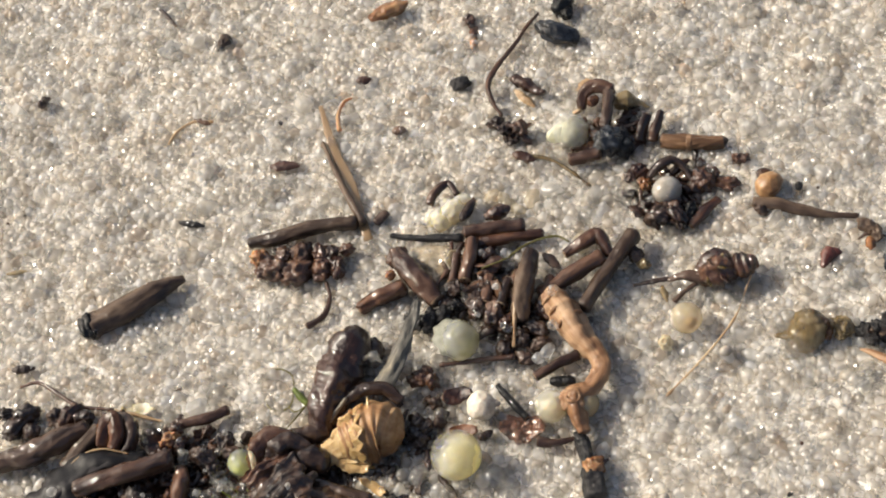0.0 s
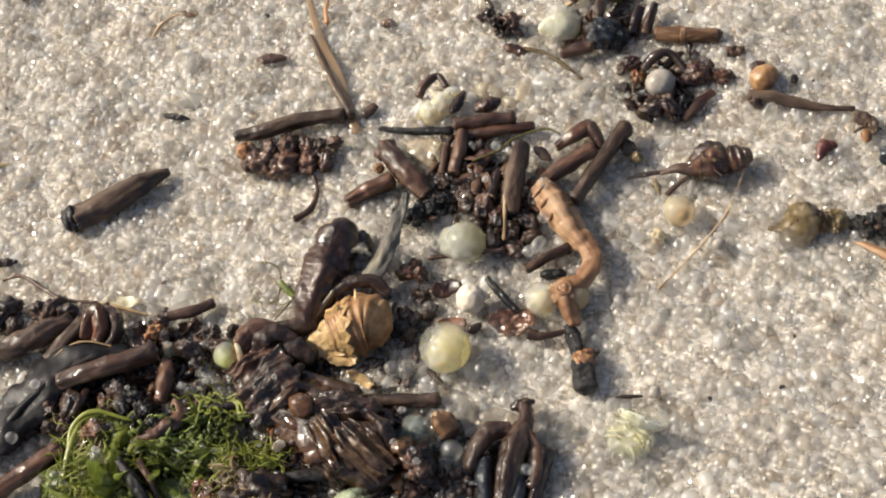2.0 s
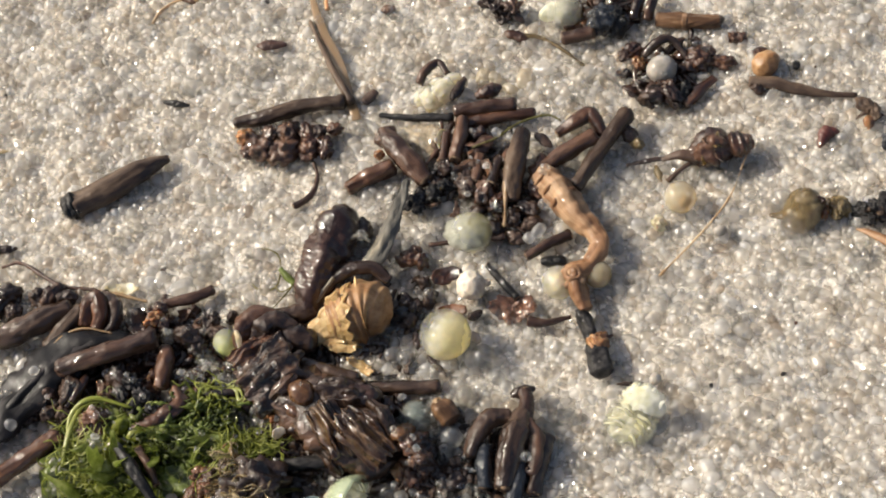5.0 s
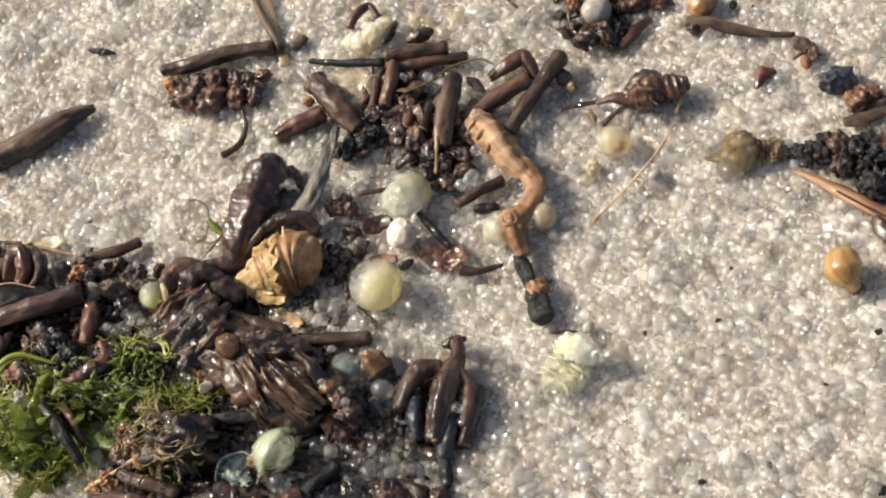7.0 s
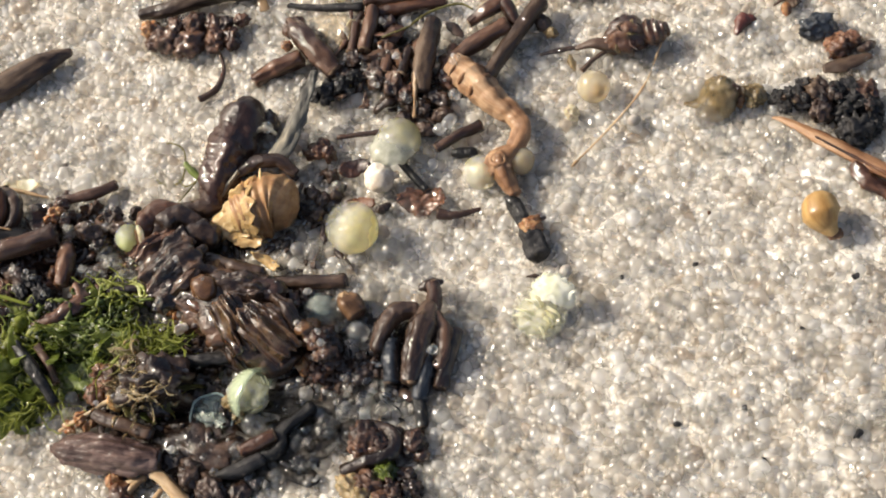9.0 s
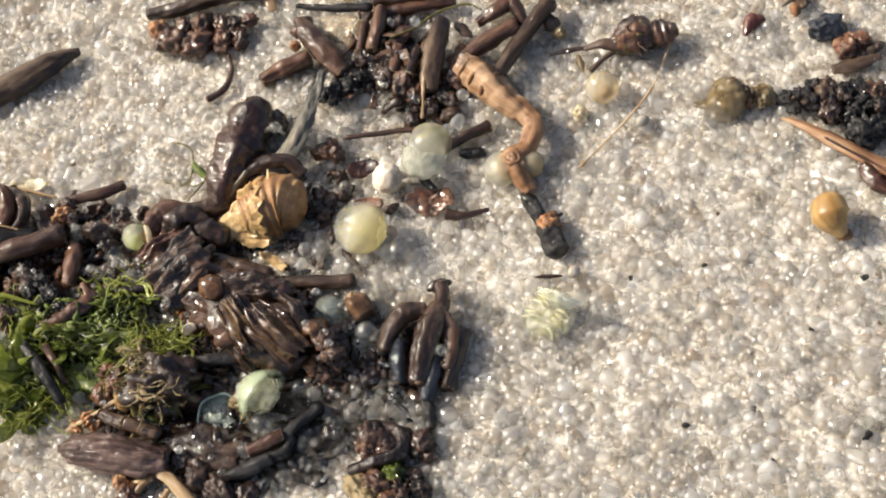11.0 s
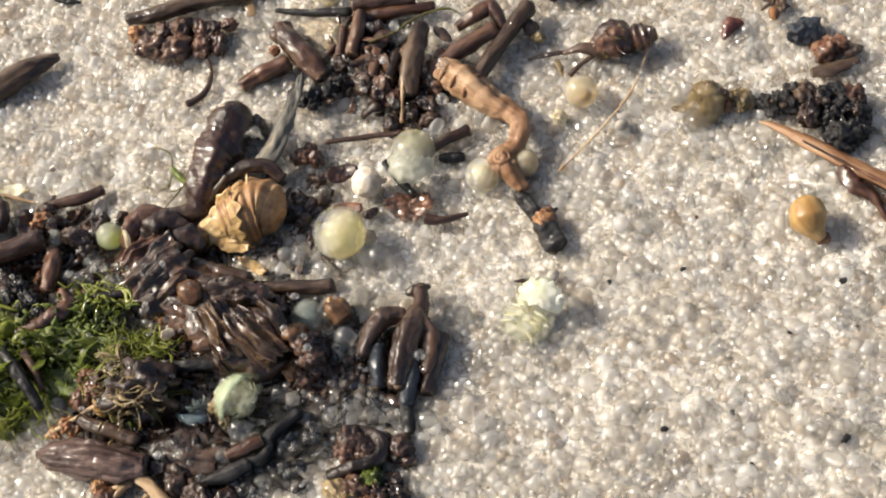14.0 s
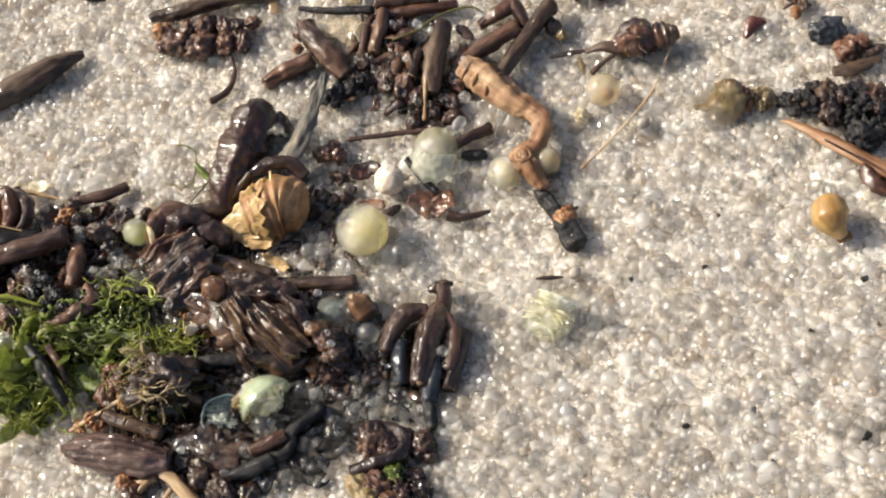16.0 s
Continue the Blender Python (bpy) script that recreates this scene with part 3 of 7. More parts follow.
# larger clear grains that lie on top, one by one
big_protos, big_faces = grain_shapes(14, 3)
big_meshes = [mesh_of("grain", (p, big_faces.tolist()), (MILKY_QUARTZ, CLEAR_GRAIN)[k % 3 == 2], (0, 0, 0)) for k, p in enumerate(big_protos)]
for k in range(280):
    x, y = rng.uniform(-34, 33), rng.uniform(-30, 40)
    while not in_reach(x, y):
        x, y = rng.uniform(-34, 33), rng.uniform(-30, 40)
    g = new("grain", big_meshes[k % 14])
    s = 0.34 + 0.44 * rng.beta(1.5, 3.0)
    g.parent, g.location = ground, Vector((x, y, rise(x, y) + 0.10)) * MM
    g.rotation_euler, g.scale = rng.uniform(0, 6.28, 3), (s, s, s)

# dark sheets that paint shade, and some brown muck, between grains beside the heap
SHADE_MUCK = material("dark_shade_and_muck", [(0.010, 0.008, 0.006), (0.030, 0.024, 0.018), (0.07, 0.06, 0.05)], rough=(0.3, 0.6), bump=0.6, coat=0.4)
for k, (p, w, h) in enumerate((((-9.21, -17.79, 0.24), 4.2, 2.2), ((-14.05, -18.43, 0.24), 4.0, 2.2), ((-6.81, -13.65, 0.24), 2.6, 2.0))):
    patch = new("silt", mesh_of("silt", sheet(p, (w, h), (0, 0, -25), seed=300 + k, thick=0.1, curl=0.0, jag=0.5, n=40, rings=8), SHADE_MUCK, p))
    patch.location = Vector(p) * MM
    tagged(patch, "dark sheet painting shade and brown muck between the sand grains", "silt", kind="stuff")
wet_meshes = [mesh_of("wet_grain", (p, big_faces.tolist()), GLASSY, (0, 0, 0)) for p in big_protos]
for k in range(78):
    c, w, h = (((-8.93, -17.78, 0.00), 3.8, 2.0), ((-12.93, -19.08, 0.00), 3.0, 1.8), ((-6.83, -13.52, 0.00), 2.2, 1.8))[k % 3]
    a, d = rng.uniform(0, 6.28), math.sqrt(rng.uniform(0, 1))
    x, y = c[0] + math.cos(a) * d * w, c[1] + math.sin(a) * d * h
    g = new("wet_grain", wet_meshes[k % 14])
    s = 0.30 + 0.28 * rng.beta(1.5, 3.0)
    g.parent, g.location = ground, Vector((x, y, rise(x, y) + 0.22)) * MM
    g.rotation_euler, g.scale = rng.uniform(0, 6.28, 3), (s, s, s)



# ---- kinds of things ----
def nub(p0, p1, r, mat, label, name="debris_chip", category="debris", lumpy=0.28, flat=0.85, n=12, profile=(0.35, 0.9, 1.0, 0.85, 0.3), group="plant debris"):
    """A rounded scrap between two points."""
    a, b = np.array(p0, float), np.array(p1, float)
    k = len(profile)
    pts = [a + (b - a) * i / (k - 1) for i in range(k)]
    return solo(name, sweep(pts, [r * q for q in profile], n=n, steps=5, lumpy=lumpy, freq=1.5 / max(r, 0.15) * 0.5, flat=flat, seed=fresh()), mat, label, category, group)


def clump(name, label, category, mat, lumps, lumpy=0.3, group="plant debris", sub=3, piece="lump"):
    """Several lumps grown or stuck together."""
    base = np.array(lumps[0][0], float)
    base[2] = 0.0
    t = thing(name, base, label, category, group)
    for item in lumps:
        at, r = item[0], item[1]
        m = item[2] if len(item) > 2 else mat
        s = fresh()
        random.seed(s)
        size = (r * random.uniform(0.85, 1.35), r * random.uniform(0.70, 1.05), r * random.uniform(0.70, 1.0))
        part(piece, blob(at, size, (random.uniform(0, 90), 0, random.uniform(0, 180)), lumpy=lumpy * 0.9, freq=1.4, seed=s, sub=4 if r > 0.6 else sub), m, t)
    return t


def flake(at, size, turn, mat, label, name="flake", category="plant flake", **how):
    return solo(name, sheet(at, size, turn, seed=fresh(), **how), mat, label, category, "plant debris")


def bead(at, r, label="clear round quartz grain resting on wet debris", squash=(1, 1, 0.9)):
    return solo("clear_grain", blob(at, [r * 0.92 * q for q in squash], (20, 10, 40), lumpy=0.14, freq=0.8, seed=fresh()), MILKY_QUARTZ, label, "sand grain", "loose clear grains")


def egg(at, r, yolk_mat, label, shift=(0.3, -0.25, -0.2), yolk=0.78, squash=1.0, skin=None, name="egg", group="eggs"):
    """A round egg: a clear skin over a yolk that has sunk to one side."""
    at = np.array(at, float)
    t = thing(name, (at[0], at[1], at[2] - r), label, "egg", group)
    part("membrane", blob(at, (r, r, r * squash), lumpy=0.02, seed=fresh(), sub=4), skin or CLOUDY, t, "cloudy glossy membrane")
    part("yolk", blob(at + np.array(shift) * r * 0.55, (r * yolk, r * yolk, r * yolk * squash), lumpy=0.05, seed=fresh(), sub=4), yolk_mat, t)
    return t


def shield(centre, r, seed):
    """The soft ribbed shield of a hatching larva, in its own space: a half dome with a toothed rim."""
    verts, faces = [], []
    n, m = 28, 9
    for face in (1.0, 0.90):
        for i in range(m + 1):
            for j in range(n + 1):
                a = math.pi * (j / n) * 1.25 - math.pi * 0.125
                s = i / m
                rim = 1 + (0.06 * abs(math.sin(a * 7 + seed)) if i == m else 0)
                lobe = 1 + 0.05 * math.cos(a * 9) * s
                x, y = math.cos(a) * s * r * rim * lobe, math.sin(a) * s * r * rim * lobe * 1.05
                z = 0.52 * r * (1 - s * s) * face + 0.05 * r * math.cos(s * 22)
                verts.append((x, y, z))
    k = (m + 1) * (n + 1)
    for i in range(m):
        for j in range(n):
            a = i * (n + 1) + j
            faces.append([a, a + 1, a + n + 2, a + n + 1])
            faces.append([k + a, k + a + n + 1, k + a + n + 2, k + a + 1])
    for j in range(n):
        a = m * (n + 1) + j
        faces.append([a, a + 1, k + a + 1, k + a])
    return np.array(verts) + np.array(centre), faces


def bowl(at, r, deep=0.8, thick=0.10, turn=(0, 0, 0), groove=0.06, seed=1, fringe=0.0):
    """A cupped carapace, open upwards before it is turned, with a shallow groove and an uneven rim."""
    n, m = 36, 10
    verts, faces = [], []
    for inner in (0, 1):
        q = r * (1 - thick * inner)
        for i in range(m + 1):
            s = i / m
            e = (s * 0.5 + 0.0) * math.pi
            for j in range(n):
                a = 2 * math.pi * j / n
                rim = 1 + (fringe * abs(math.sin(a * 13)) + 0.05 * fuzz((math.cos(a), math.sin(a), 0), 2.0, seed)) * s ** 3
                k = q * rim * (1 - groove * math.exp(-((math.sin(a) * 3.0) ** 2)) * s + 0.03 * math.cos(6 * a) * s)
                verts.append((math.cos(a) * math.sin(e) * k, math.sin(a) * math.sin(e) * k * 0.94, -math.cos(e) * q * deep))
    w = (m + 1) * n
    for i in range(m):
        for j in range(n):
            a, b = i * n + j, i * n + (j + 1) % n
            faces.append([a, a + n, b + n, b])
            faces.append([w + a, w + b, w + b + n, w + a + n])
    for j in range(n):
        a, b = m * n + j, m * n + (j + 1) % n
        faces.append([a, w + a, w + b, b])
    return np.array(verts) @ turned(*turn).T + np.array(at), faces


def larva(at, r, body_mat, shield_mat, label, facing, body=0.8, skin=None, name="hatching_larva"):
    """A larva still curled in its egg. Returns the thing and the shield that it flexes."""
    at = np.array(at, float)
    t = thing(name, (at[0], at[1], at[2] - r * 0.9), label, "larva", "eggs")
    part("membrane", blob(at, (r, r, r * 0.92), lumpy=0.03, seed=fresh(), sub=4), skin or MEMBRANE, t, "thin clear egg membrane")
    part("body", blob(at + np.array((0.05, -0.08, -0.12)) * r, (r * body, r * body, r * body * 0.8), lumpy=0.16, freq=1.3, seed=fresh(), sub=4), body_mat, t)
    sh = part("shield", shield(at, r * 0.98, fresh() % 5), shield_mat, t, "ribbed translucent shield with toothed rim", pivot=at)
    sh.rotation_euler = (0, 0, radians(facing))
    return t, sh


def upturned_larva(at, r, skin, pale, label, facing, tilt=(0, 0, 0), legs=5, hinge=0.45, plate=0.88, deep=0.8, fringe=0.0, name="horseshoe_crab_larva"):
    """A larva on its back: a cupped carapace, legs in it, and the tail plate hinged at its rim. Returns the thing and the plate."""
    at = np.array(at, float)
    t = thing(name, (at[0], at[1], at[2] - r * deep), label, "larva", "eggs")
    turn = turned(*tilt)
    part("carapace", bowl(at, r, deep, 0.09, tilt, seed=fresh() % 9, fringe=fringe), skin, t, "cupped translucent carapace")
    d = np.array((math.cos(radians(facing)), math.sin(radians(facing)), 0.0))
    side = np.array((-d[1], d[0], 0.0))
    part("belly", blob(at + turn @ (-0.30 * r * np.array((0, 0, 1.0)) - 0.1 * r * d), (r * 0.72, r * 0.68, r * 0.36), lumpy=0.30, freq=1.6, seed=fresh(), sub=4), pale, t, "pale segmented belly")
    for k in range(legs):
        for s in (1, -1):
            if (k * 2 + s) % 5 == 0:
                continue
            root = (0.30 - 0.17 * k) * r * d + s * 0.10 * r * side + (0, 0, -0.05 * r)
            knee = (0.34 - 0.20 * k) * r * d + s * 0.42 * r * side + (0, 0, 0.16 * r)
            foot = (0.30 - 0.24 * k) * r * d + s * 0.70 * r * side + (0, 0, -0.02 * r)
            part("leg", sweep([at + turn @ root, at + turn @ knee, at + turn @ foot], [0.07 * r, 0.055 * r, 0.015 * r], n=7, steps=5, lumpy=0.2, seed=fresh()), LEGS if pale is LARVA else pale, t)
    pivot = at + turn @ (hinge * r * d + np.array((0, 0, 0.05 * r)))
    p = part("tail_plate", shield(pivot, r * plate, fresh() % 5), PLATE if pale is LARVA else pale, t, "bright ribbed tail plate with fine spines", pivot=pivot)
    p.rotation_euler = (0, 0, radians(facing - 90))
    for k in range(4):
        a = math.pi * (0.14 + 0.24 * k)
        root = pivot + np.array((math.cos(a) * 0.55, math.sin(a) * 0.55, 0.16 - 0.05 * (k % 3))) * r * plate
        part("gill", sheet(root, (r * plate * 0.56, r * plate * 0.26), (25 * (k % 3) - 20, 12, math.degrees(a)), seed=fresh(), thick=0.05, curl=0.35, jag=0.35), GILL, p, "frayed white gill leaf")
    for k in range(9):
        a = math.pi * (0.04 + 0.115 * k)
        root = pivot + np.array((math.cos(a) * 0.88, math.sin(a) * 0.93, 0.02)) * r * plate
        tip = pivot + np.array((math.cos(a) * (1.12 + 0.06 * (k % 3)), math.sin(a) * (1.14 + 0.07 * (k % 2)), -0.05 + 0.06 * (k % 3))) * r * plate
        part("spine", sweep([root, tip], [0.045 * r, 0.008 * r], n=5, steps=3, lumpy=0.05, seed=fresh()), pale, p)
    return t, p


def speck(at, r, mat, label="tiny dark speck lying on the sand"):
    s = fresh()
    random.seed(s)
    return solo("dark_speck", blob(at, (r * 0.85, r * random.uniform(0.45, 0.75), r * 0.5), (0, 0, random.uniform(0, 180)), lumpy=0.35, seed=s, sub=2, square=0.3), mat, label, "speck", "dark specks")


# ---- open sand, far side ----
reed = twig([(-26.38, 11.01, 0.75), (-24.11, 11.43, 0.80), (-21.64, 12.16, 0.70), (-19.71, 12.69, 0.45)], [0.92, 0.95, 0.80, 0.20], BARK_GREY, "hollow dark brown reed with a broken black end on sand", "hollow_reed", "reed", ends=(0, 0), n=20, flat=0.85, lumpy=0.06, ridges=9, ridge=0.02)
part("hollow_end", sweep([(-26.30, 11.02, 0.75), (-26.67, 10.97, 0.75), (-27.07, 10.90, 0.75)], [0.90, 0.86, 0.70], n=16, steps=4, lumpy=0.35, freq=2.0, seed=4), CHAR, reed, "ragged charred open end")
for p, r in (((-26.55, 10.85, 1.10), 0.28), ((-26.19, 10.30, 1.00), 0.22), ((-27.00, 10.68, 0.60), 0.24)):
    part("stuck_grain", blob(p, (r, r, r * 0.8), lumpy=0.15, seed=fresh()), GLASSY, reed, "clear grain stuck in the open end")
part("torn_tip", sweep([(-20.44, 12.51, 0.50), (-19.62, 12.78, 0.42)], [0.22, 0.05], n=8, lumpy=0.3, seed=fresh()), AMBER, reed, "orange torn tip")
nub((-19.25, 17.62, 0.20), (-17.55, 16.58, 0.20), 0.22, CHAR, "small dark splinter lying on sand", "splinter", "splinter")
nub((-12.02, 19.72, 0.25), (-10.00, 19.05, 0.25), 0.42, BARK_RED, "small reddish brown seed husk on sand", "seed_husk", "husk", flat=0.5)
twig([(-18.85, 24.78, 0.15), (-17.92, 25.59, 0.30), (-16.55, 25.87, 0.35), (-15.27, 25.37, 0.30)], [0.07, 0.11, 0.11, 0.09], TENDRIL, "thin orange-tan curved rootlet on sand", "rootlet", "rootlet", ends=(0, 0), n=7)
nub((-16.52, 26.08, 0.35), (-15.50, 25.20, 0.35), 0.2, BARK, "dark knot at the end of a rootlet")
clump("dark_pellet", "dark brown knobbly pellet on sand", "debris", BARK_GREY, [((-13.00, 32.36, 0.40), 0.5), ((-13.36, 31.96, 0.35), 0.3)])
twig([(-17.38, 38.24, 0.20), (-16.80, 36.95, 0.25), (-16.33, 35.80, 0.20)], [0.12, 0.2, 0.1], BARK_DARK, "short dark curved splinter on sand", "splinter", "splinter", n=8)
nub((-2.07, 29.85, 0.50), (1.03, 30.38, 0.50), 0.6, AMBER, "orange-brown shrivelled scrap on sand", flat=0.8)
clump("dark_pellet", "round dark pellet lying on sand", "debris", BARK_DARK, [((-27.41, 32.38, 0.35), 0.42)])
nub((-4.45, 24.69, 0.30), (-3.35, 24.56, 0.30), 0.34, BARK_RED, "small reddish crumb of bark on sand")
nub((-3.03, 19.26, 0.30), (-2.07, 19.07, 0.30), 0.36, BARK, "small brown crumb of bark on sand")
nub((-32.00, 17.98, 0.20), (-30.52, 17.70, 0.20), 0.2, OLIVE, "small olive-green scrap on sand", flat=0.5)
nub((-32.47, 9.94, 0.25), (-30.90, 9.53, 0.25), 0.3, BARK_DARK, "dark flat splinter lying on sand", "splinter", "splinter")
clump("brown_husk", "dark brown husk with a pale tail on sand", "husk", BARK_RED, [((4.80, 26.79, 0.40), 0.55), ((4.83, 25.66, 0.35), 0.42)])
nub((4.78, 25.58, 0.20), (4.33, 24.33, 0.15), 0.25, AMBER, "pale torn tail of a husk")
nub((2.00, 21.82, 0.30), (3.33, 21.25, 0.30), 0.5, CHAR, "black charred chip lying on sand", "char_chip", "charcoal", lumpy=0.4)
for p, r in (((-10.51, 23.34, 0.20), 0.24), ((-31.43, 22.32, 0.20), 0.18), ((-30.15, 22.59, 0.20), 0.17), ((-21.59, 4.34, 0.20), 0.18), ((22.42, 3.75, 0.30), 0.12), ((21.37, 4.24, 0.35), 0.4),
             ((12.30, -25.09, 0.20), 0.28), ((8.59, -24.69, 0.20), 0.24), ((12.81, -15.92, 0.20), 0.2), ((20.85, -19.68, 0.25), 0.26), ((16.96, -21.66, 0.20), 0.2), ((20.51, -22.51, 0.20), 0.16),
             ((12.26, -28.15, 0.20), 0.2), ((14.68, -13.03, 0.20), 0.14), ((8.65, -15.25, 0.25), 0.2), ((17.40, -28.40, 0.25), 0.36), ((-21.46, 4.33, 0.20), 0.16)):
    speck(p, r, CHAR if r > 0.19 else BARK)

# flat pale strip and the log beside it
twig([(-7.41, 23.61, 0.30), (-7.35, 19.52, 0.35), (-6.95, 15.75, 0.40), (-6.80, 10.95, 0.35)], [0.16, 0.34, 0.44, 0.32], BLADE, "flat tan blade of dry grass half under sand", "dry_grass", "grass", ends=(0, 0), flat=0.28, n=12)
twig([(-7.99, 20.18, 0.50), (-7.44, 15.69, 0.75), (-6.77, 12.12, 0.80)], [0.12, 0.19, 0.26], BARK_GREY, "thin grey-brown stem lying across a blade", "stem_scrap", "twig", n=10)
twig([(-6.63, 20.87, 0.30), (-6.39, 22.16, 0.40), (-5.73, 23.19, 0.35), (-5.02, 23.37, 0.30)], [0.17, 0.13, 0.14, 0.08], AMBER, "small orange hooked rootlet on sand", "rootlet", "rootlet", ends=(0, 0), n=8)
twig([(-14.71, 13.74, 0.35), (-12.64, 13.28, 0.60), (-10.24, 13.10, 0.75), (-7.28, 12.45, 0.70)], [0.34, 0.48, 0.52, 0.50], BARK_GREY, "dark brown stem with slanting cut end on sand", "broken_stem", "twig", n=16, ridges=5, ridge=0.03)
nub((-5.96, 12.04, 0.40), (-5.05, 12.67, 0.40), 0.34, BARK_DARK, "stubby dark bark chip on sand", lumpy=0.15, profile=(0.85, 1, 1, 1, 0.85))
clump("rotten_fruit", "shrivelled wet reddish-brown fruit beside a stem", "fruit", BARK_RED,
      [((-14.24, 12.14, 0.60), 0.76, AMBER), ((-13.33, 10.96, 0.60), 0.98, BARK), ((-14.34, 11.16, 0.40), 0.67), ((-12.00, 10.10, 0.60), 1.04, BARK), ((-11.37, 11.23, 0.70), 0.85, BARK), ((-10.17, 10.76, 0.70), 0.73),
       ((-10.34, 9.71, 0.50), 0.79), ((-9.31, 9.43, 0.60), 0.67), ((-9.39, 10.57, 0.80), 0.55, BARK_DARK), ((-8.36, 10.45, 0.80), 0.51), ((-12.60, 11.57, 0.90), 0.61, BARK)], lumpy=0.32, piece="lobe")
twig([(-10.30, 8.65, 0.35), (-10.35, 7.31, 0.40), (-11.07, 6.23, 0.35), (-12.34, 5.82, 0.30)], [0.14, 0.15, 0.2, 0.26], BARK, "thin crooked stalk hanging from the fruit", "stalk", "stalk", n=9)

# pale crust and scraps above the heap
clump("pale_crust", "pale yellow translucent crust caught in debris", "crust", PALE_JELLY,
      [((-1.67, 10.55, 0.50), 0.86), ((-0.68, 10.66, 0.80), 0.80), ((-2.22, 11.01, 0.50), 0.63), ((0.09, 11.26, 0.90), 0.52), ((-0.88, 11.38, 0.80), 0.57)], lumpy=0.15, piece="granule")
clump("stained_grains", "cream and amber stained quartz grains on sand", "sand grain", STAINED_QUARTZ, [((2.15, 11.15, 0.20), 0.62), ((2.77, 10.80, 0.20), 0.55), ((4.65, 10.05, 0.20), 0.60), ((3.52, 9.59, 0.10), 0.55), ((3.01, 10.29, 0.10), 0.50)], lumpy=0.15, group="loose clear grains", piece="grain")
clump("stained_grains", "cream stained quartz grains beside a stem", "sand grain", STAINED_QUARTZ, [((6.67, 5.48, 0.60), 0.50), ((6.63, 4.83, 0.60), 0.45)], lumpy=0.15, group="loose clear grains", piece="grain")
twig([(-2.06, 11.94, 0.70), (-1.47, 12.54, 0.90), (-0.44, 12.97, 0.90), (-0.14, 11.85, 0.90)], [0.3, 0.28, 0.22, 0.2], BARK, "dark curled bark shred round a pale crust", "bark_shred", "bark", n=9)
nub((-0.33, 9.71, 0.90), (0.91, 11.00, 1.00), 0.35, BARK_DARK, "dark flat bark shred beside a pale crust", "bark_shred", "bark")
nub((1.20, 9.22, 1.00), (2.97, 9.38, 1.00), 0.55, BARK_RED, "reddish-brown lump of bark on the heap")
nub((-6.13, 10.54, 0.40), (-5.40, 8.70, 0.40), 0.35, CLEAR_GRAIN, "clear quartz grain beside dark stems", "clear_grain", "sand grain", lumpy=0.15)

# ---- the middle heap of stems ----
HEAP = "heap of stems"
twig([(-0.42, 8.38, 1.30), (1.25, 8.03, 1.40), (3.41, 7.53, 1.30)], [0.42, 0.45, 0.42], BARK, "wet brown stem lying over the heap", group=HEAP)
twig([(-0.45, 7.54, 0.90), (2.09, 7.12, 1.00), (4.45, 6.64, 0.90)], [0.4, 0.42, 0.32], BARK_RED, "wet reddish stem lying in the heap", group=HEAP)
twig([(-0.13, 7.53, 1.40), (-0.72, 6.17, 1.50), (-1.42, 4.86, 1.30)], [0.45, 0.48, 0.40], BARK, "short wet brown stem standing in the heap", group=HEAP)
twig([(-5.22, 10.52, 0.60), (-3.54, 9.58, 0.70), (-0.70, 8.38, 0.80)], [0.16, 0.24, 0.27], CHAR, "thin blackened twig across the heap", group=HEAP, n=10)
flake((-3.39, 7.60, 0.50), (1.7, 1.25), (8, -6, -20), AMBER_CLEAR, "clear amber jelly scrap with a torn rim in debris", "jelly_scrap", "jelly", thick=0.5, curl=0.1)
flake((-1.92, 6.98, 0.90), (0.8, 0.35), (50, 10, 60), PALE_CRUST, "pale cream fibre shred in debris", "fibre_shred", "fibre", thick=0.12)
twig([(-5.39, 8.85, 1.00), (-4.83, 7.20, 1.20), (-4.17, 5.54, 1.20), (-3.56, 4.05, 1.00)], [0.45, 0.75, 0.78, 0.6], BARK, "thick curved wet brown root in the heap", "root_piece", "root", group=HEAP, n=18)
clump("shiny_gall", "glossy reddish-brown gall on the root", "gall", BARK_RED, [((-5.54, 8.24, 1.00), 0.6), ((-5.97, 7.31, 0.80), 0.4, AMBER), ((-4.86, 8.78, 1.00), 0.4)], lumpy=0.2, piece="lobe")
twig([(-8.59, 5.73, 0.50), (-7.19, 5.89, 0.70), (-5.37, 6.14, 0.80)], [0.5, 0.6, 0.55], BARK_RED, "short orange-brown stem with a cut end", group=HEAP, n=16)
twig([(3.29, 5.06, 1.50), (2.27, 3.14, 1.70), (1.50, 1.53, 1.50), (1.12, 0.62, 1.20)], [0.5, 0.66, 0.62, 0.5], BARK_GREY, "sunlit brown stem upright on the heap", group=HEAP, n=16, pith=BARK_DARK)
twig([(2.94, 2.26, 0.80), (5.01, 2.71, 1.10), (7.50, 3.40, 1.10)], [0.45, 0.52, 0.5], BARK, "brown stem slanting through the heap", group=HEAP, n=16)
twig([(5.21, 0.27, 0.90), (7.47, 2.12, 1.10), (10.00, 4.35, 1.00)], [0.45, 0.52, 0.46], BARK_GREY, "straight dark stem leaning out of the heap", group=HEAP, n=16)
twig([(5.34, 4.49, 0.90), (6.81, 4.82, 1.20), (7.79, 4.90, 1.20), (8.08, 3.34, 1.00)], [0.3, 0.5, 0.55, 0.35], BARK_RED, "bent wet strip of brown bark on the heap", "bark_strip", "bark", group=HEAP, n=12)
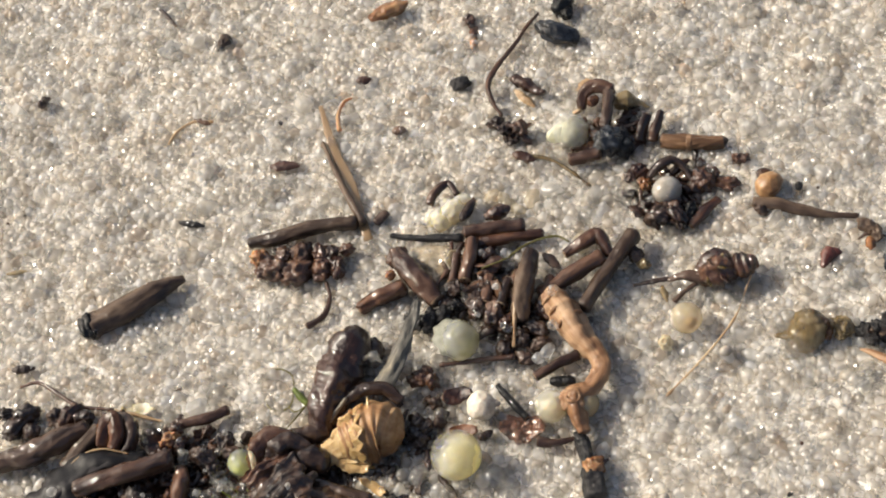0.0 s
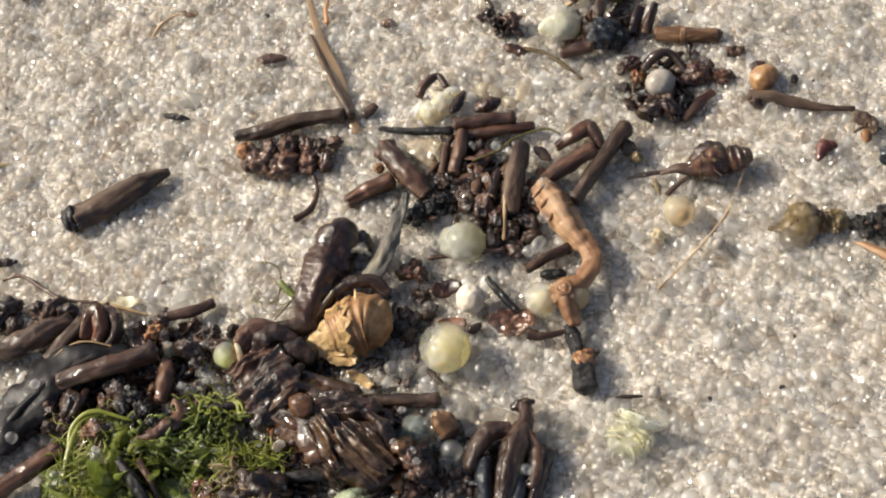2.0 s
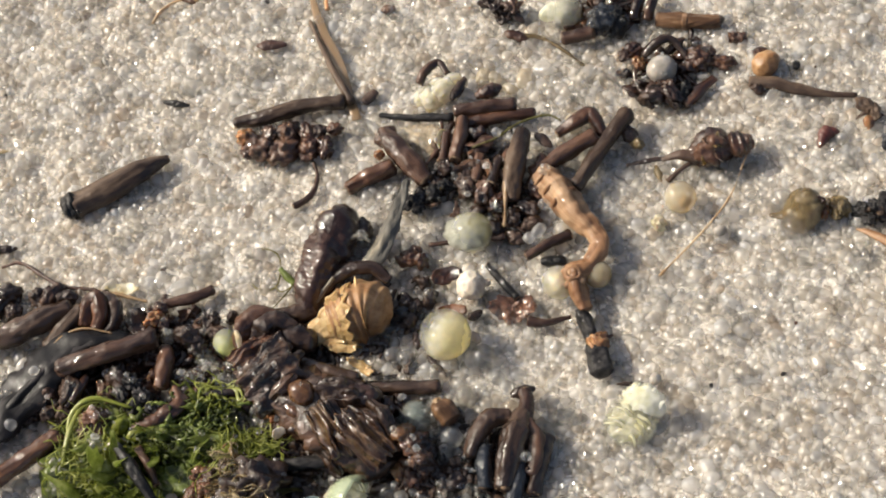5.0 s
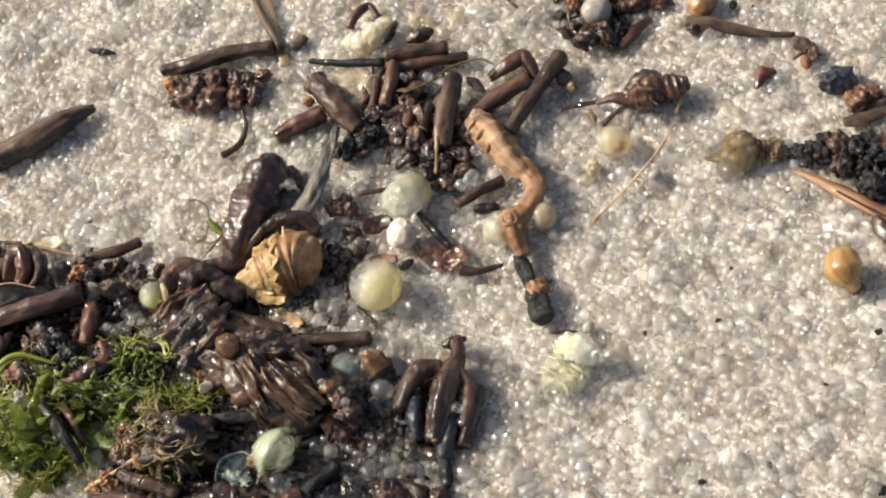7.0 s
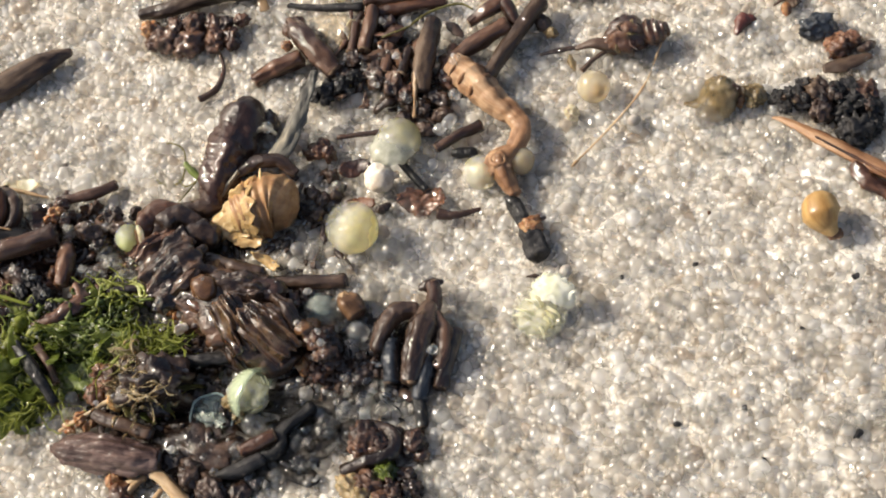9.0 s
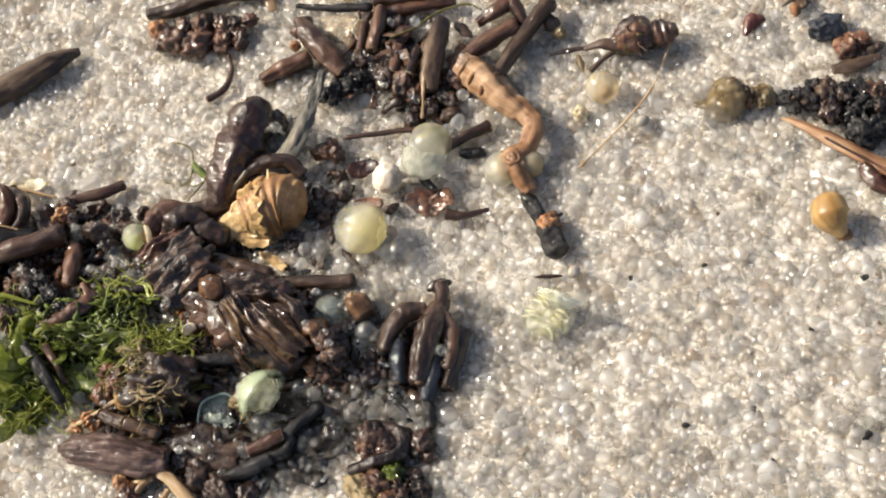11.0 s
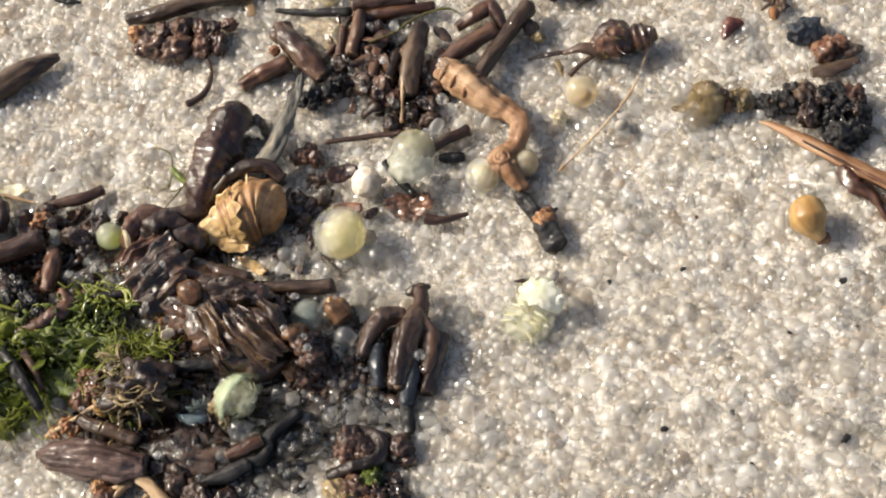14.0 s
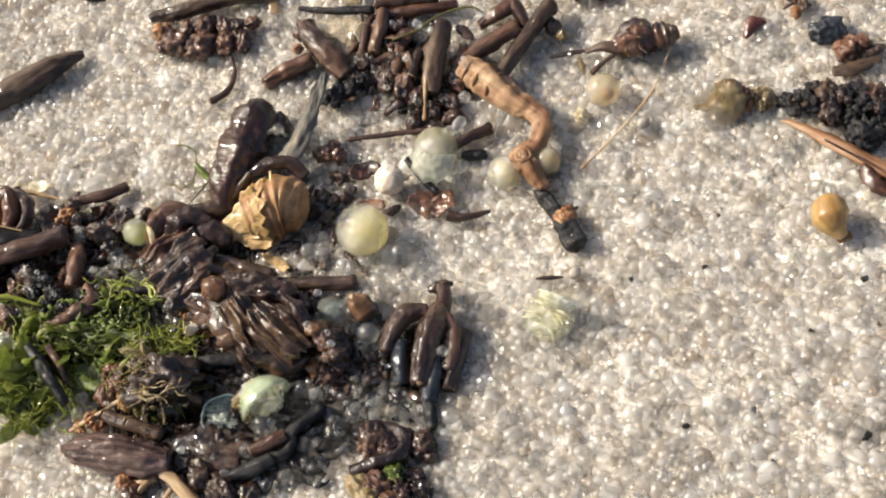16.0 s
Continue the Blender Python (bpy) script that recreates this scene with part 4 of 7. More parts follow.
clump("black_lump", "black lump with a pale edge beside a stem", "debris", BARK_DARK, [((9.69, 3.05, 0.50), 0.55), ((9.96, 2.27, 0.40), 0.42, OLIVE)])
twig([(-0.12, 5.07, 1.60), (1.55, 5.14, 1.70), (3.12, 5.69, 1.70), (5.04, 5.78, 1.50), (5.86, 5.20, 1.20)], [0.07, 0.09, 0.08, 0.08, 0.05], ALGA_PALE, "thin green alga thread over the heap", "alga_thread", "alga", ends=(0, 0), n=7, group=HEAP)
nub((3.98, 4.98, 1.10), (4.70, 3.60, 1.00), 0.35, BARK_DARK, "black scrap of leaf in the heap", flat=0.4)
nub((-0.46, 4.92, 1.00), (1.37, 5.56, 1.20), 0.6, BARK, "dull brown flake between the stems", flat=0.4)
clump("black_crumbs", "glossy black wet crumbs in the heap", "debris", CHAR,
      [((-5.11, 3.22, 0.60), 0.42), ((-4.33, 3.16, 0.80), 0.48), ((-3.45, 3.11, 0.90), 0.50), ((-2.43, 3.36, 0.90), 0.45), ((-4.60, 2.64, 0.50), 0.4), ((-5.60, 3.87, 0.60), 0.35), ((-1.65, 3.70, 0.90), 0.4)], lumpy=0.45, piece="crumb")
clump("wet_pulp", "wet dark brown pulp of rotted leaves", "leaf pulp", BARK_DARK,
      [((-1.20, 3.04, 0.80), 0.8), ((-0.34, 2.03, 0.80), 0.85, BARK), ((-0.34, 3.95, 1.00), 0.6), ((0.28, 0.95, 0.70), 0.7, BARK_RED), ((0.84, -0.31, 0.60), 0.7), ((1.91, 0.10, 0.70), 0.7), ((2.78, 1.12, 0.70), 0.6, BARK_RED),
       ((-0.40, -0.66, 0.50), 0.65, BARK_DARK), ((0.61, -1.64, 0.40), 0.6, BARK_DARK), ((1.90, -1.10, 0.50), 0.55), ((-2.24, 4.76, 0.90), 0.6, BARK_DARK), ((-3.10, 3.84, 0.70), 0.55, BARK_DARK)], lumpy=0.3, piece="shred")
for k, (a, b) in enumerate((((0.23, 4.52, 1.20), (-0.64, 2.79, 1.20)), ((1.26, 3.81, 1.30), (0.26, 2.15, 1.30)), ((4.00, 3.18, 1.00), (2.43, 1.12, 0.90)), ((-1.39, 7.03, 1.20), (-2.24, 5.15, 1.00)))):
    twig([a, b], [0.3, 0.36], (BARK, BARK_DARK, BARK_RED, BARK)[k], "short wet brown stem in the heap", group=HEAP, n=12)
twig([(1.21, 1.61, 1.90), (0.75, 0.48, 1.50), (0.22, -0.93, 0.90)], [0.12, 0.12, 0.10], TENDRIL, "thin pale stalk over wet pulp", "stalk", "stalk", n=8, ends=(0, 0))
twig([(-4.62, -0.27, 0.50), (-2.00, -0.92, 0.60), (0.04, -1.48, 0.70)], [0.14, 0.20, 0.18], BARK, "thin straight brown twig behind a hatching larva", n=9)
twig([(0.90, -3.24, 0.50), (2.28, -2.96, 0.60), (3.95, -2.72, 0.60)], [0.30, 0.34, 0.36], BARK, "short brown twig under the straw", n=12)
nub((1.72, -3.71, 0.30), (3.14, -4.26, 0.30), 0.34, CHAR, "black charred stick fragment on sand", "char_chip", "charcoal", profile=(0.7, 1, 1, 0.95, 0.8), lumpy=0.15)
bead((3.76, 1.58, 2.00), 0.36)
bead((2.99, -0.67, 1.60), 0.40)
bead((2.14, -1.96, 0.90), 0.55, squash=(1.2, 0.75, 0.8))
bead((1.43, -2.20, 0.80), 0.40)
bead((1.63, 5.43, 1.90), 0.36)
bead((-8.44, 0.83, 2.30), 0.40)
bead((0.18, 0.29, 1.30), 0.34)

# ---- pod, leaf and shell ----
pod = twig([(-9.00, 3.35, 1.30), (-9.70, 2.55, 1.50), (-10.60, 1.35, 1.35), (-11.80, -0.30, 1.10), (-12.98, -1.91, 0.70)], [0.85, 1.50, 1.22, 1.05, 0.6], POD, "glossy dark brown lobed pod lying on sand", "seed_pod", "pod", ends=(0, 0), n=22, lumpy=0.20, freq=0.7)
part("sheath", sweep([(-10.15, 1.95, 1.42), (-10.75, 1.15, 1.40), (-11.60, 0.00, 1.22), (-12.50, -1.30, 0.95), (-13.20, -2.30, 0.60)], [1.18, 1.42, 1.30, 1.10, 0.7], n=26, steps=12, lumpy=0.28, freq=0.9, ridges=5, ridge=0.05, seed=73), POD, pod, "wrinkled brown sheath round the pod")
part("ochre_patch", sheet((-10.15, 3.00, 2.55), (0.75, 0.28), (12, -25, -35), seed=74, thick=0.12, curl=-0.3, jag=0.5), TENDRIL, pod, "dull ochre patch where the sheath ends")
part("side_ridge", sweep([(-12.05, 1.30, 0.80), (-12.75, 0.00, 0.75), (-13.35, -1.40, 0.60)], [0.14, 0.24, 0.16], n=8, lumpy=0.4, seed=75), BARK_RED, pod)
nub((-8.24, 2.96, 0.90), (-8.37, 1.29, 0.80), 0.6, BARK_DARK, "dark lobe of bark beside the pod")
twig([(-4.90, 3.93, 1.90), (-5.69, 2.47, 1.90), (-6.74, 1.00, 1.70), (-8.02, -0.44, 1.40), (-9.13, -0.82, 1.00)], [0.20, 0.46, 0.56, 0.58, 0.34], GREYLEAF, "grey wrinkled dry leaf standing on edge", "dry_leaf", "leaf", ends=(0, 0), n=14, flat=0.5, ridges=4, ridge=0.14)
twig([(-10.18, 0.78, 1.30), (-9.56, 1.10, 1.70), (-8.64, 1.15, 1.90), (-8.09, 0.54, 1.70)], [0.07, 0.12, 0.12, 0.06], GREYLEAF, "thin grey rim of a curled leaf", "curled_leaf", "leaf", ends=(0, 0), n=7)
twig([(-12.63, -2.10, 0.70), (-11.50, -1.26, 1.20), (-9.94, -0.87, 1.60), (-8.54, -1.23, 1.60), (-7.59, -2.29, 1.20)], [0.2, 0.36, 0.44, 0.42, 0.3], BARK_DARK, "dark curled leaf edge behind the shell", "curled_leaf", "leaf", ends=(0, 0), n=12, flat=0.6)
twig([(-12.55, -2.18, 1.10), (-11.76, -1.76, 1.50), (-10.89, -1.19, 1.80)], [0.1, 0.14, 0.09], GREYLEAF, "pale grey torn leaf margin", "curled_leaf", "leaf", ends=(0, 0), n=7)

sc = np.array((-9.50, -3.78, 1.20))
shell = thing("barrel_shell", (sc[0], sc[1], 0.0), "tan ribbed barrel-shaped shell, broken and flaking", "shell", "shells")
right = np.array((-8.10, -4.63, 1.20)) - sc
tail = np.array((-11.88, -3.91, 1.20)) - sc
part("ribbed_wall", sweep([sc + right * 1.0, sc + right * 0.72, sc + right * 0.1, sc + tail * 0.5, sc + tail * 0.95], [0.3, 1.25, 1.95, 1.85, 1.25], n=30, steps=14, lumpy=0.05, freq=0.8, rings=0.042, ring_n=9, seed=3), SHELL, shell)
def torn_layer(start, end, radii, seed):
    """The yellow outer layer of the shell: it wraps the narrow end and stops at a toothed edge."""
    a, b = np.array(start, float), np.array(end, float)
    axis = (b - a) / np.linalg.norm(b - a)
    side = np.cross(axis, (0, 0, 1.0))
    side /= np.linalg.norm(side)
    up = np.cross(side, axis)
    n, m = 66, 14
    verts, faces = [], []
    for low in (0, 1):
        for i in range(m + 1):
            for j in range(n + 1):
                t = math.pi * (1.30 * j / n - 0.15)
                tooth = abs((j * 9 / n) % 1 - 0.5) * 2
                s = i / m * (0.50 + 0.14 * tooth - 0.10 * math.cos(t) + 0.08 * fuzz((j * 0.2, 0, 0), 1.0, seed))
                r = np.interp(s, np.linspace(0, 1, len(radii)), radii) + (0.06 + 0.05 * abs(fuzz((s * 5, j * 0.16, 0), 1.3, seed + 3)) + 0.14 * (i / m) ** 4) * (1 - low)
                verts.append(a + (b - a) * s + (math.cos(t) * side + math.sin(t) * up) * r)
    k = (m + 1) * (n + 1)
    for i in range(m):
        for j in range(n):
            q = i * (n + 1) + j
            faces.append([q, q + n + 1, q + n + 2, q + 1])
            faces.append([k + q, k + q + 1, k + q + n + 2, k + q + n + 1])
    for j in range(n):
        q = m * (n + 1) + j
        faces.append([q, k + q, k + q + 1, q + 1])
    return np.array(verts), faces


part("outer_layer", torn_layer(sc + tail * 1.05, sc + right * 0.25, [0.85, 1.45, 1.80, 1.94, 1.96], 5), CRUST, shell, "yellow outer layer with a toothed edge")
part("crest", sweep([(-9.49, -2.17, 2.80), (-9.54, -2.63, 2.90), (-9.66, -3.45, 2.95)], [0.03, 0.10, 0.05], n=7, lumpy=0.15, seed=9), CRUST, shell, "small pointed crest")
for p, size, turn in (((-11.43, -3.62, 2.20), (1.15, 0.7), (30, -35, 20)), ((-12.07, -4.28, 1.70), (1.3, 0.75), (25, -25, 10)), ((-10.85, -5.04, 1.60), (0.8, 0.36), (25, 10, -25)),
                      ((-13.01, -4.23, 1.10), (1.0, 0.6), (15, -20, 10)), ((-11.89, -4.90, 1.20), (1.0, 0.5), (20, -10, -15))):
    part("flaking_scale", sheet(p, size, turn, seed=fresh(), thick=0.22, curl=0.22, jag=0.4), CRUST, shell, "torn yellow scale")
flake((-11.43, -5.73, 0.90), (0.9, 0.38), (15, 0, -15), CRUST, "loose yellow shell flake on debris", "shell_flake", "shell flake", thick=0.2, jag=0.35)
flake((-10.72, -7.24, 0.80), (1.0, 0.30), (10, 10, -45), CRUST, "curved yellow shell flake on debris", "shell_flake", "shell flake", thick=0.2, curl=0.5)

egg((-5.29, -7.17, 1.35), 1.58, YOLK, skin=EGG_YELLOW, label="round translucent egg with bright yellow yolk on sand", shift=(0.16, -0.14, -0.05), yolk=0.90)
wb = thing("chalky_bead", np.array((-2.89, -3.68, 0.00)), "round chalky white bead with a small nub", "bead", "eggs")
part("ball", blob((-2.89, -4.23, 0.95), (0.92, 0.90, 0.90), lumpy=0.08, freq=2.0, seed=21, sub=4), CHALK, wb)
part("nub", blob((-1.95, -4.38, 0.90), (0.3, 0.22, 0.25), lumpy=0.2, seed=22), CHALK, wb)

# scraps round the yellow egg
flake((-4.16, -2.75, 0.40), (0.9, 0.6), (10, 5, 0), BARK_RED, "thin reddish leaf scrap on wet sand", "leaf_scrap", "leaf", thick=0.15)
clump("brown_crumb", "wet brown crumb of bark on sand", "debris", BARK_RED, [((-6.16, -0.77, 0.50), 0.62), ((-5.41, -1.22, 0.50), 0.55), ((-5.57, -0.38, 0.50), 0.4, BARK)])
clump("dark_crumb", "dark wet crumb of bark beside the shell", "debris", BARK_DARK, [((-7.08, -3.72, 0.40), 0.5), ((-6.57, -4.16, 0.40), 0.45), ((-7.13, -4.99, 0.30), 0.4)])
nub((-6.98, -5.76, 0.40), (-7.25, -7.13, 0.30), 0.22, BARK, "thin dark splinter beside the yellow egg", "splinter", "splinter")
flake((-4.48, -5.30, 0.40), (0.9, 0.4), (10, 0, -20), PINK, "pinkish-brown leaf scrap behind the yellow egg", "leaf_scrap", "leaf", thick=0.18)
nub((-3.69, -6.11, 0.35), (-2.75, -5.87, 0.35), 0.36, BARK_DARK, "black crumb of bark behind the yellow egg")
twig([(-1.53, -3.05, 0.70), (-1.07, -4.36, 0.60), (-0.43, -5.81, 0.35)], [0.2, 0.24, 0.26], CHAR, "thin black twig lying on wet sand", n=10)
amber = flake((-0.86, -6.37, 0.30), (1.5, 0.9), (6, 4, -30), LEAF_SKIN, "amber-brown translucent leaf scrap on sand", "leaf_scrap", "leaf", thick=0.16, jag=0.32, n=40, rings=10)
twig([(-0.22, -7.57, 0.40), (0.74, -8.00, 0.40), (2.25, -8.12, 0.35)], [0.3, 0.26, 0.12], BARK, "short brown root tip beside a leaf scrap", "root_tip", "root", n=9)
nub((-6.75, -7.60, 0.30), (-5.97, -9.41, 0.30), 0.2, BARK_DARK, "thin dark shred under the yellow egg", "shred", "debris")
for p, r in (((-8.73, -6.99, 0.50), 0.55), ((-7.79, -7.22, 0.60), 0.62), ((-6.57, -9.10, 0.50), 0.62), ((-4.20, -8.94, 0.50), 0.55), ((-3.49, -9.05, 0.60), 0.85), ((-3.07, -10.63, 0.50), 0.5), ((-5.22, -10.96, 0.50), 0.55), ((-1.09, -8.13, 0.50), 0.36), ((-5.52, -3.66, 0.40), 0.5),
             ((-1.18, -3.41, 0.50), 0.40), ((6.87, -1.89, 0.50), 0.60), ((0.42, -4.22, 0.50), 0.36)):
    bead(p, r, "large clear quartz grain lying on sand")

# ---- the straw that is pushed aside ----
top = np.array((3.74, 2.31, 0.40))
straw = thing("twisted_straw", top, "twisted tan straw with a charred black tip", "straw", "")
part("stem", sweep([(3.46, 1.93, 0.95), (3.99, 0.37, 1.10), (4.35, -1.63, 1.10), (4.98, -3.38, 1.00), (4.97, -4.54, 1.00), (3.88, -5.52, 1.00), (2.82, -5.82, 1.00), (2.62, -7.05, 0.88), (2.60, -8.15, 0.70)],
                   [0.72, 1.02, 0.84, 0.60, 0.56, 0.56, 0.82, 0.56, 0.40], n=30, steps=16, lumpy=0.14, freq=1.1, ridges=3, ridge=0.10, rings=0.028, ring_n=15, twist=1.3, seed=31), STRAW, straw)
for p, r, turn in (((3.66, 1.35, 1.00), 0.86, 12), ((3.99, 0.35, 1.08), 0.95, 8), ((4.15, -0.55, 1.06), 0.88, 18)):
    circle = [np.array(p) + r * (math.cos(q) * np.array((math.cos(radians(turn)), math.sin(radians(turn)), 0)) + math.sin(q) * np.array((0, 0, 1.0))) for q in np.linspace(-0.3, 3.44, 7)]
    part("ridge_ring", sweep(circle, [0.05, 0.11, 0.13, 0.11, 0.13, 0.11, 0.05], n=8, steps=5, lumpy=0.35, seed=fresh()), STRAW, straw)
part("knot", blob((2.70, -5.90, 1.15), (0.92, 0.82, 0.62), (0, 20, 20), lumpy=0.3, freq=1.6, seed=33), STRAW, straw, "cracked brown knot")
part("knot_rim", sweep([(2.66 + 0.42 * math.cos(q), -6.05 + 0.36 * math.sin(q), 1.70 + 0.05 * math.sin(2 * q)) for q in np.linspace(0, 6.28, 9)], [0.13, 0.16, 0.12, 0.15, 0.13, 0.16, 0.13, 0.14, 0.13], n=8, steps=4, lumpy=0.25, seed=34), STRAW, straw, "raised ring on the knot")
part("knot_pore", blob((2.66, -6.05, 1.64), (0.28, 0.22, 0.12), lumpy=0.2, seed=36, sub=2), BARK, straw, "dark hollow in the knot")
part("burnt_end", sweep([(2.35, -7.95, 0.65), (2.31, -9.15, 0.65), (2.29, -10.34, 0.60), (2.18, -11.53, 0.58), (2.02, -12.36, 0.54)], [0.40, 0.50, 0.46, 0.66, 0.62], n=14, lumpy=0.28, freq=1.4, seed=35), CHAR, straw, "charred black tip")
part("collar", blob((2.45, -10.55, 0.79), (0.68, 0.64, 0.5), lumpy=0.35, freq=1.8, seed=37), AMBER, straw, "rough orange-brown collar")
part("collar_thorn", sweep([(2.81, -10.46, 0.79), (3.47, -10.36, 0.72)], [0.22, 0.07], n=7, lumpy=0.2, seed=38), BARK, straw)
part("collar_rim", sweep([(2.47 + 0.24 * math.cos(q), -10.62 + 0.22 * math.sin(q), 1.22) for q in np.linspace(0, 6.28, 9)], [0.08] * 9, n=7, steps=4, lumpy=0.2, seed=29), AMBER, straw, "raised rim of the pore")
part("collar_pore", blob((2.47, -10.62, 1.18), (0.17, 0.16, 0.1), lumpy=0.1, seed=39, sub=2), BARK_RED, straw, "round orange pore")

pale_egg = egg((1.24, -5.68, 0.70), 1.05, PALE_CRUST, "pale empty egg beside the straw", yolk=0.55, shift=(0.2, 0.2, -0.4), skin=EGG_WHITE)
amber_egg = egg((3.32, -6.22, 0.60), 0.85, GOLD, "small amber egg behind the straw", yolk=0.4, skin=EGG_AMBER)

# ---- right-hand sand ----
bud_base = thing("dry_bud", (14.0, -0.3, 0.0), "wet brown dried flower bud on sand", "bud", "plant debris")
part("calyx", sweep([(12.58, -0.13, 0.60), (13.40, -0.15, 0.80), (14.20, -0.24, 1.00), (14.82, -0.36, 0.95), (15.31, -0.44, 0.90)], [0.35, 0.92, 1.15, 0.95, 0.60], n=28, steps=10, lumpy=0.22, freq=1.0, ridges=6, ridge=0.09, twist=0.5, seed=91), BARK_RED, bud_base, "swollen ribbed calyx")
part("throat", sweep([(15.12, -0.36, 0.90), (15.54, -0.43, 0.95), (16.05, -0.46, 0.90), (16.58, -0.42, 0.80)], [0.62, 0.92, 0.74, 0.42], n=24, steps=12, lumpy=0.22, freq=1.2, rings=0.08, ring_n=4, seed=92), BARK_RED, bud_base, "ringed throat of the bud")
for k, (a, b, turn) in enumerate((((13.86, -0.09, 1.90), 0.55, (20, 30, 30)), ((14.28, -0.59, 2.00), 0.6, (10, 10, 70)), ((14.29, -1.10, 1.50), 0.6, (40, -10, 80)), ((13.53, -0.91, 1.20), 0.5, (50, 0, 20)))):
    part("bud_scale", sheet(a, (b, b * 0.5), turn, seed=fresh(), thick=0.12, curl=0.4, jag=0.4), (JOINTED, OLIVE, BARK_RED, OLIVE)[k], bud_base, "curled papery scale, wet and shining")
twig([(13.46, -0.61, 0.80), (12.23, 0.12, 0.90), (11.01, 0.44, 0.60)], [0.42, 0.36, 0.14], BARK_DARK, "dark withered leaf of a dried bud", "withered_leaf", "leaf", flat=0.6, n=10)
twig([(11.12, 0.55, 0.50), (10.18, 0.77, 0.45), (8.84, 0.99, 0.30)], [0.12, 0.2, 0.1], BARK_DARK, "thin dark petal tip on sand", "petal_tip", "petal", flat=0.6, n=8)
twig([(12.64, -0.47, 0.60), (11.65, -0.74, 0.50), (10.85, -1.06, 0.30)], [0.14, 0.17, 0.2], BARK_DARK, "short dark stalk of a dried bud", "stalk", "stalk", n=8)
nub((10.48, 0.23, 0.40), (10.46, -0.91, 0.30), 0.25, OLIVE, "small olive scrap beside a dried bud")
twig([(15.92, -1.33, 0.90), (14.06, -3.55, 0.50), (11.35, -5.49, 0.40), (8.18, -7.26, 0.25)], [0.06, 0.07, 0.06, 0.05], TENDRIL, "long hair-thin tan fibre on sand", "fibre", "fibre", ends=(0, 0), n=6)
egg((11.12, -2.72, 0.75), 1.02, GOLD, "pale amber translucent egg half sunk in sand", yolk=0.38, shift=(0.2, -0.9, 0.3), skin=EGG_AMBER)
clump("grey_grain", "small dark grey translucent grain beside a larva", "sand grain", PEARL, [((5.72, -13.83, 0.45), 0.36)], lumpy=0.1, group="loose clear grains")
nub((3.51, -13.27, 0.20), (5.04, -13.74, 0.20), 0.14, BARK_GREY, "thin dark grey sliver behind a larva", "splinter", "splinter")
clump("pale_granule", "pale amber quartz granule in the sand", "sand grain", PALE_CRUST, [((9.40, -3.70, 0.25), 0.55)], group="loose clear grains")
clump("blue_grain", "smooth blue-grey grain in the sand", "sand grain", PEARL, [((12.66, -5.58, 0.30), 0.42)], lumpy=0.05, group="loose clear grains")
nub((20.39, -2.15, 0.40), (21.35, -1.10, 0.50), 0.52, RUST, "triangular dark red chip on sand", "red_chip", "chip", profile=(0.3, 0.6, 0.9, 1.1, 0.8))
nub((21.08, -1.13, 0.50), (21.90, -1.59, 0.50), 0.30, RUST, "pointed corner of a dark red chip", "red_chip", "chip")
ol = thing("olive_stone", np.array((18.04, -5.63, 0.00)), "wet olive-brown translucent stone on sand", "stone", "")
part("stone", sweep([(17.95, -6.05, -0.20), (18.00, -5.95, 0.60), (18.15, -5.75, 1.40), (18.25, -5.65, 1.95)], [1.45, 1.15, 0.72, 0.22], n=9, steps=5, lumpy=0.30, freq=0.9, seed=41), OLIVE, ol)
part("thin_edge", sweep([(17.79, -6.07, 0.50), (16.82, -5.95, 0.35), (15.88, -5.55, 0.15)], [0.7, 0.5, 0.08], flat=0.4, lumpy=0.25, seed=42), OLIVE, ol)
part("facet", blob((18.76, -6.35, 0.70), (0.45, 0.4, 0.9), (0, 0, 0), lumpy=0.3, seed=43), BARK, ol, "dark broken facet")
clump("amber_stone", "small amber-brown wet stone on sand", "stone", OLIVE, [((19.91, -6.58, 0.50), 0.62), ((19.60, -7.00, 0.40), 0.45), ((18.96, -6.52, 0.30), 0.5, AMBER)])
for p, r in (((16.78, -4.94, 0.50), 0.85), ((16.84, -6.94, 0.40), 0.95), ((21.36, -3.56, 0.40), 0.55), ((10.61, -15.02, 0.40), 0.72), ((-0.11, -24.15, 0.30), 0.6), ((-0.46, -22.69, 0.40), 0.9), ((10.21, -17.78, 0.30), 0.85), ((3.58, -18.64, 0.30), 0.55),
             ((2.77, -17.55, 0.40), 0.5), ((17.49, -27.71, 0.30), 0.6), ((9.75, -24.58, 0.30), 0.55), ((-2.39, -21.98, 0.30), 0.6), ((15.28, -3.85, 0.40), 0.5)):
    solo("clear_grain", blob(p, (r, r * 0.75, r * 0.7), (10, 10, fresh() * 37 % 180), lumpy=0.14, seed=fresh()), CLEAR_GRAIN, "large milky quartz grain lying on the sand", "sand grain", "loose clear grains")
clump("charcoal_lump", "angular blue-black lump of coal on sand", "coal", COAL, [((25.03, -3.59, 0.70), 0.85), ((25.60, -3.96, 0.60), 0.62), ((24.44, -3.73, 0.50), 0.45)], lumpy=0.35)
clump("pink_scrap", "pinkish-brown wet scrap on sand", "debris", PINK, [((25.58, -5.33, 0.50), 0.72), ((26.51, -5.21, 0.60), 0.62), ((26.10, -4.92, 0.60), 0.5), ((25.37, -4.82, 0.40), 0.4)], lumpy=0.4)
nub((26.59, -5.91, 0.50), (27.80, -5.79, 0.50), 0.35, BARK_DARK, "dark pointed scrap on sand")
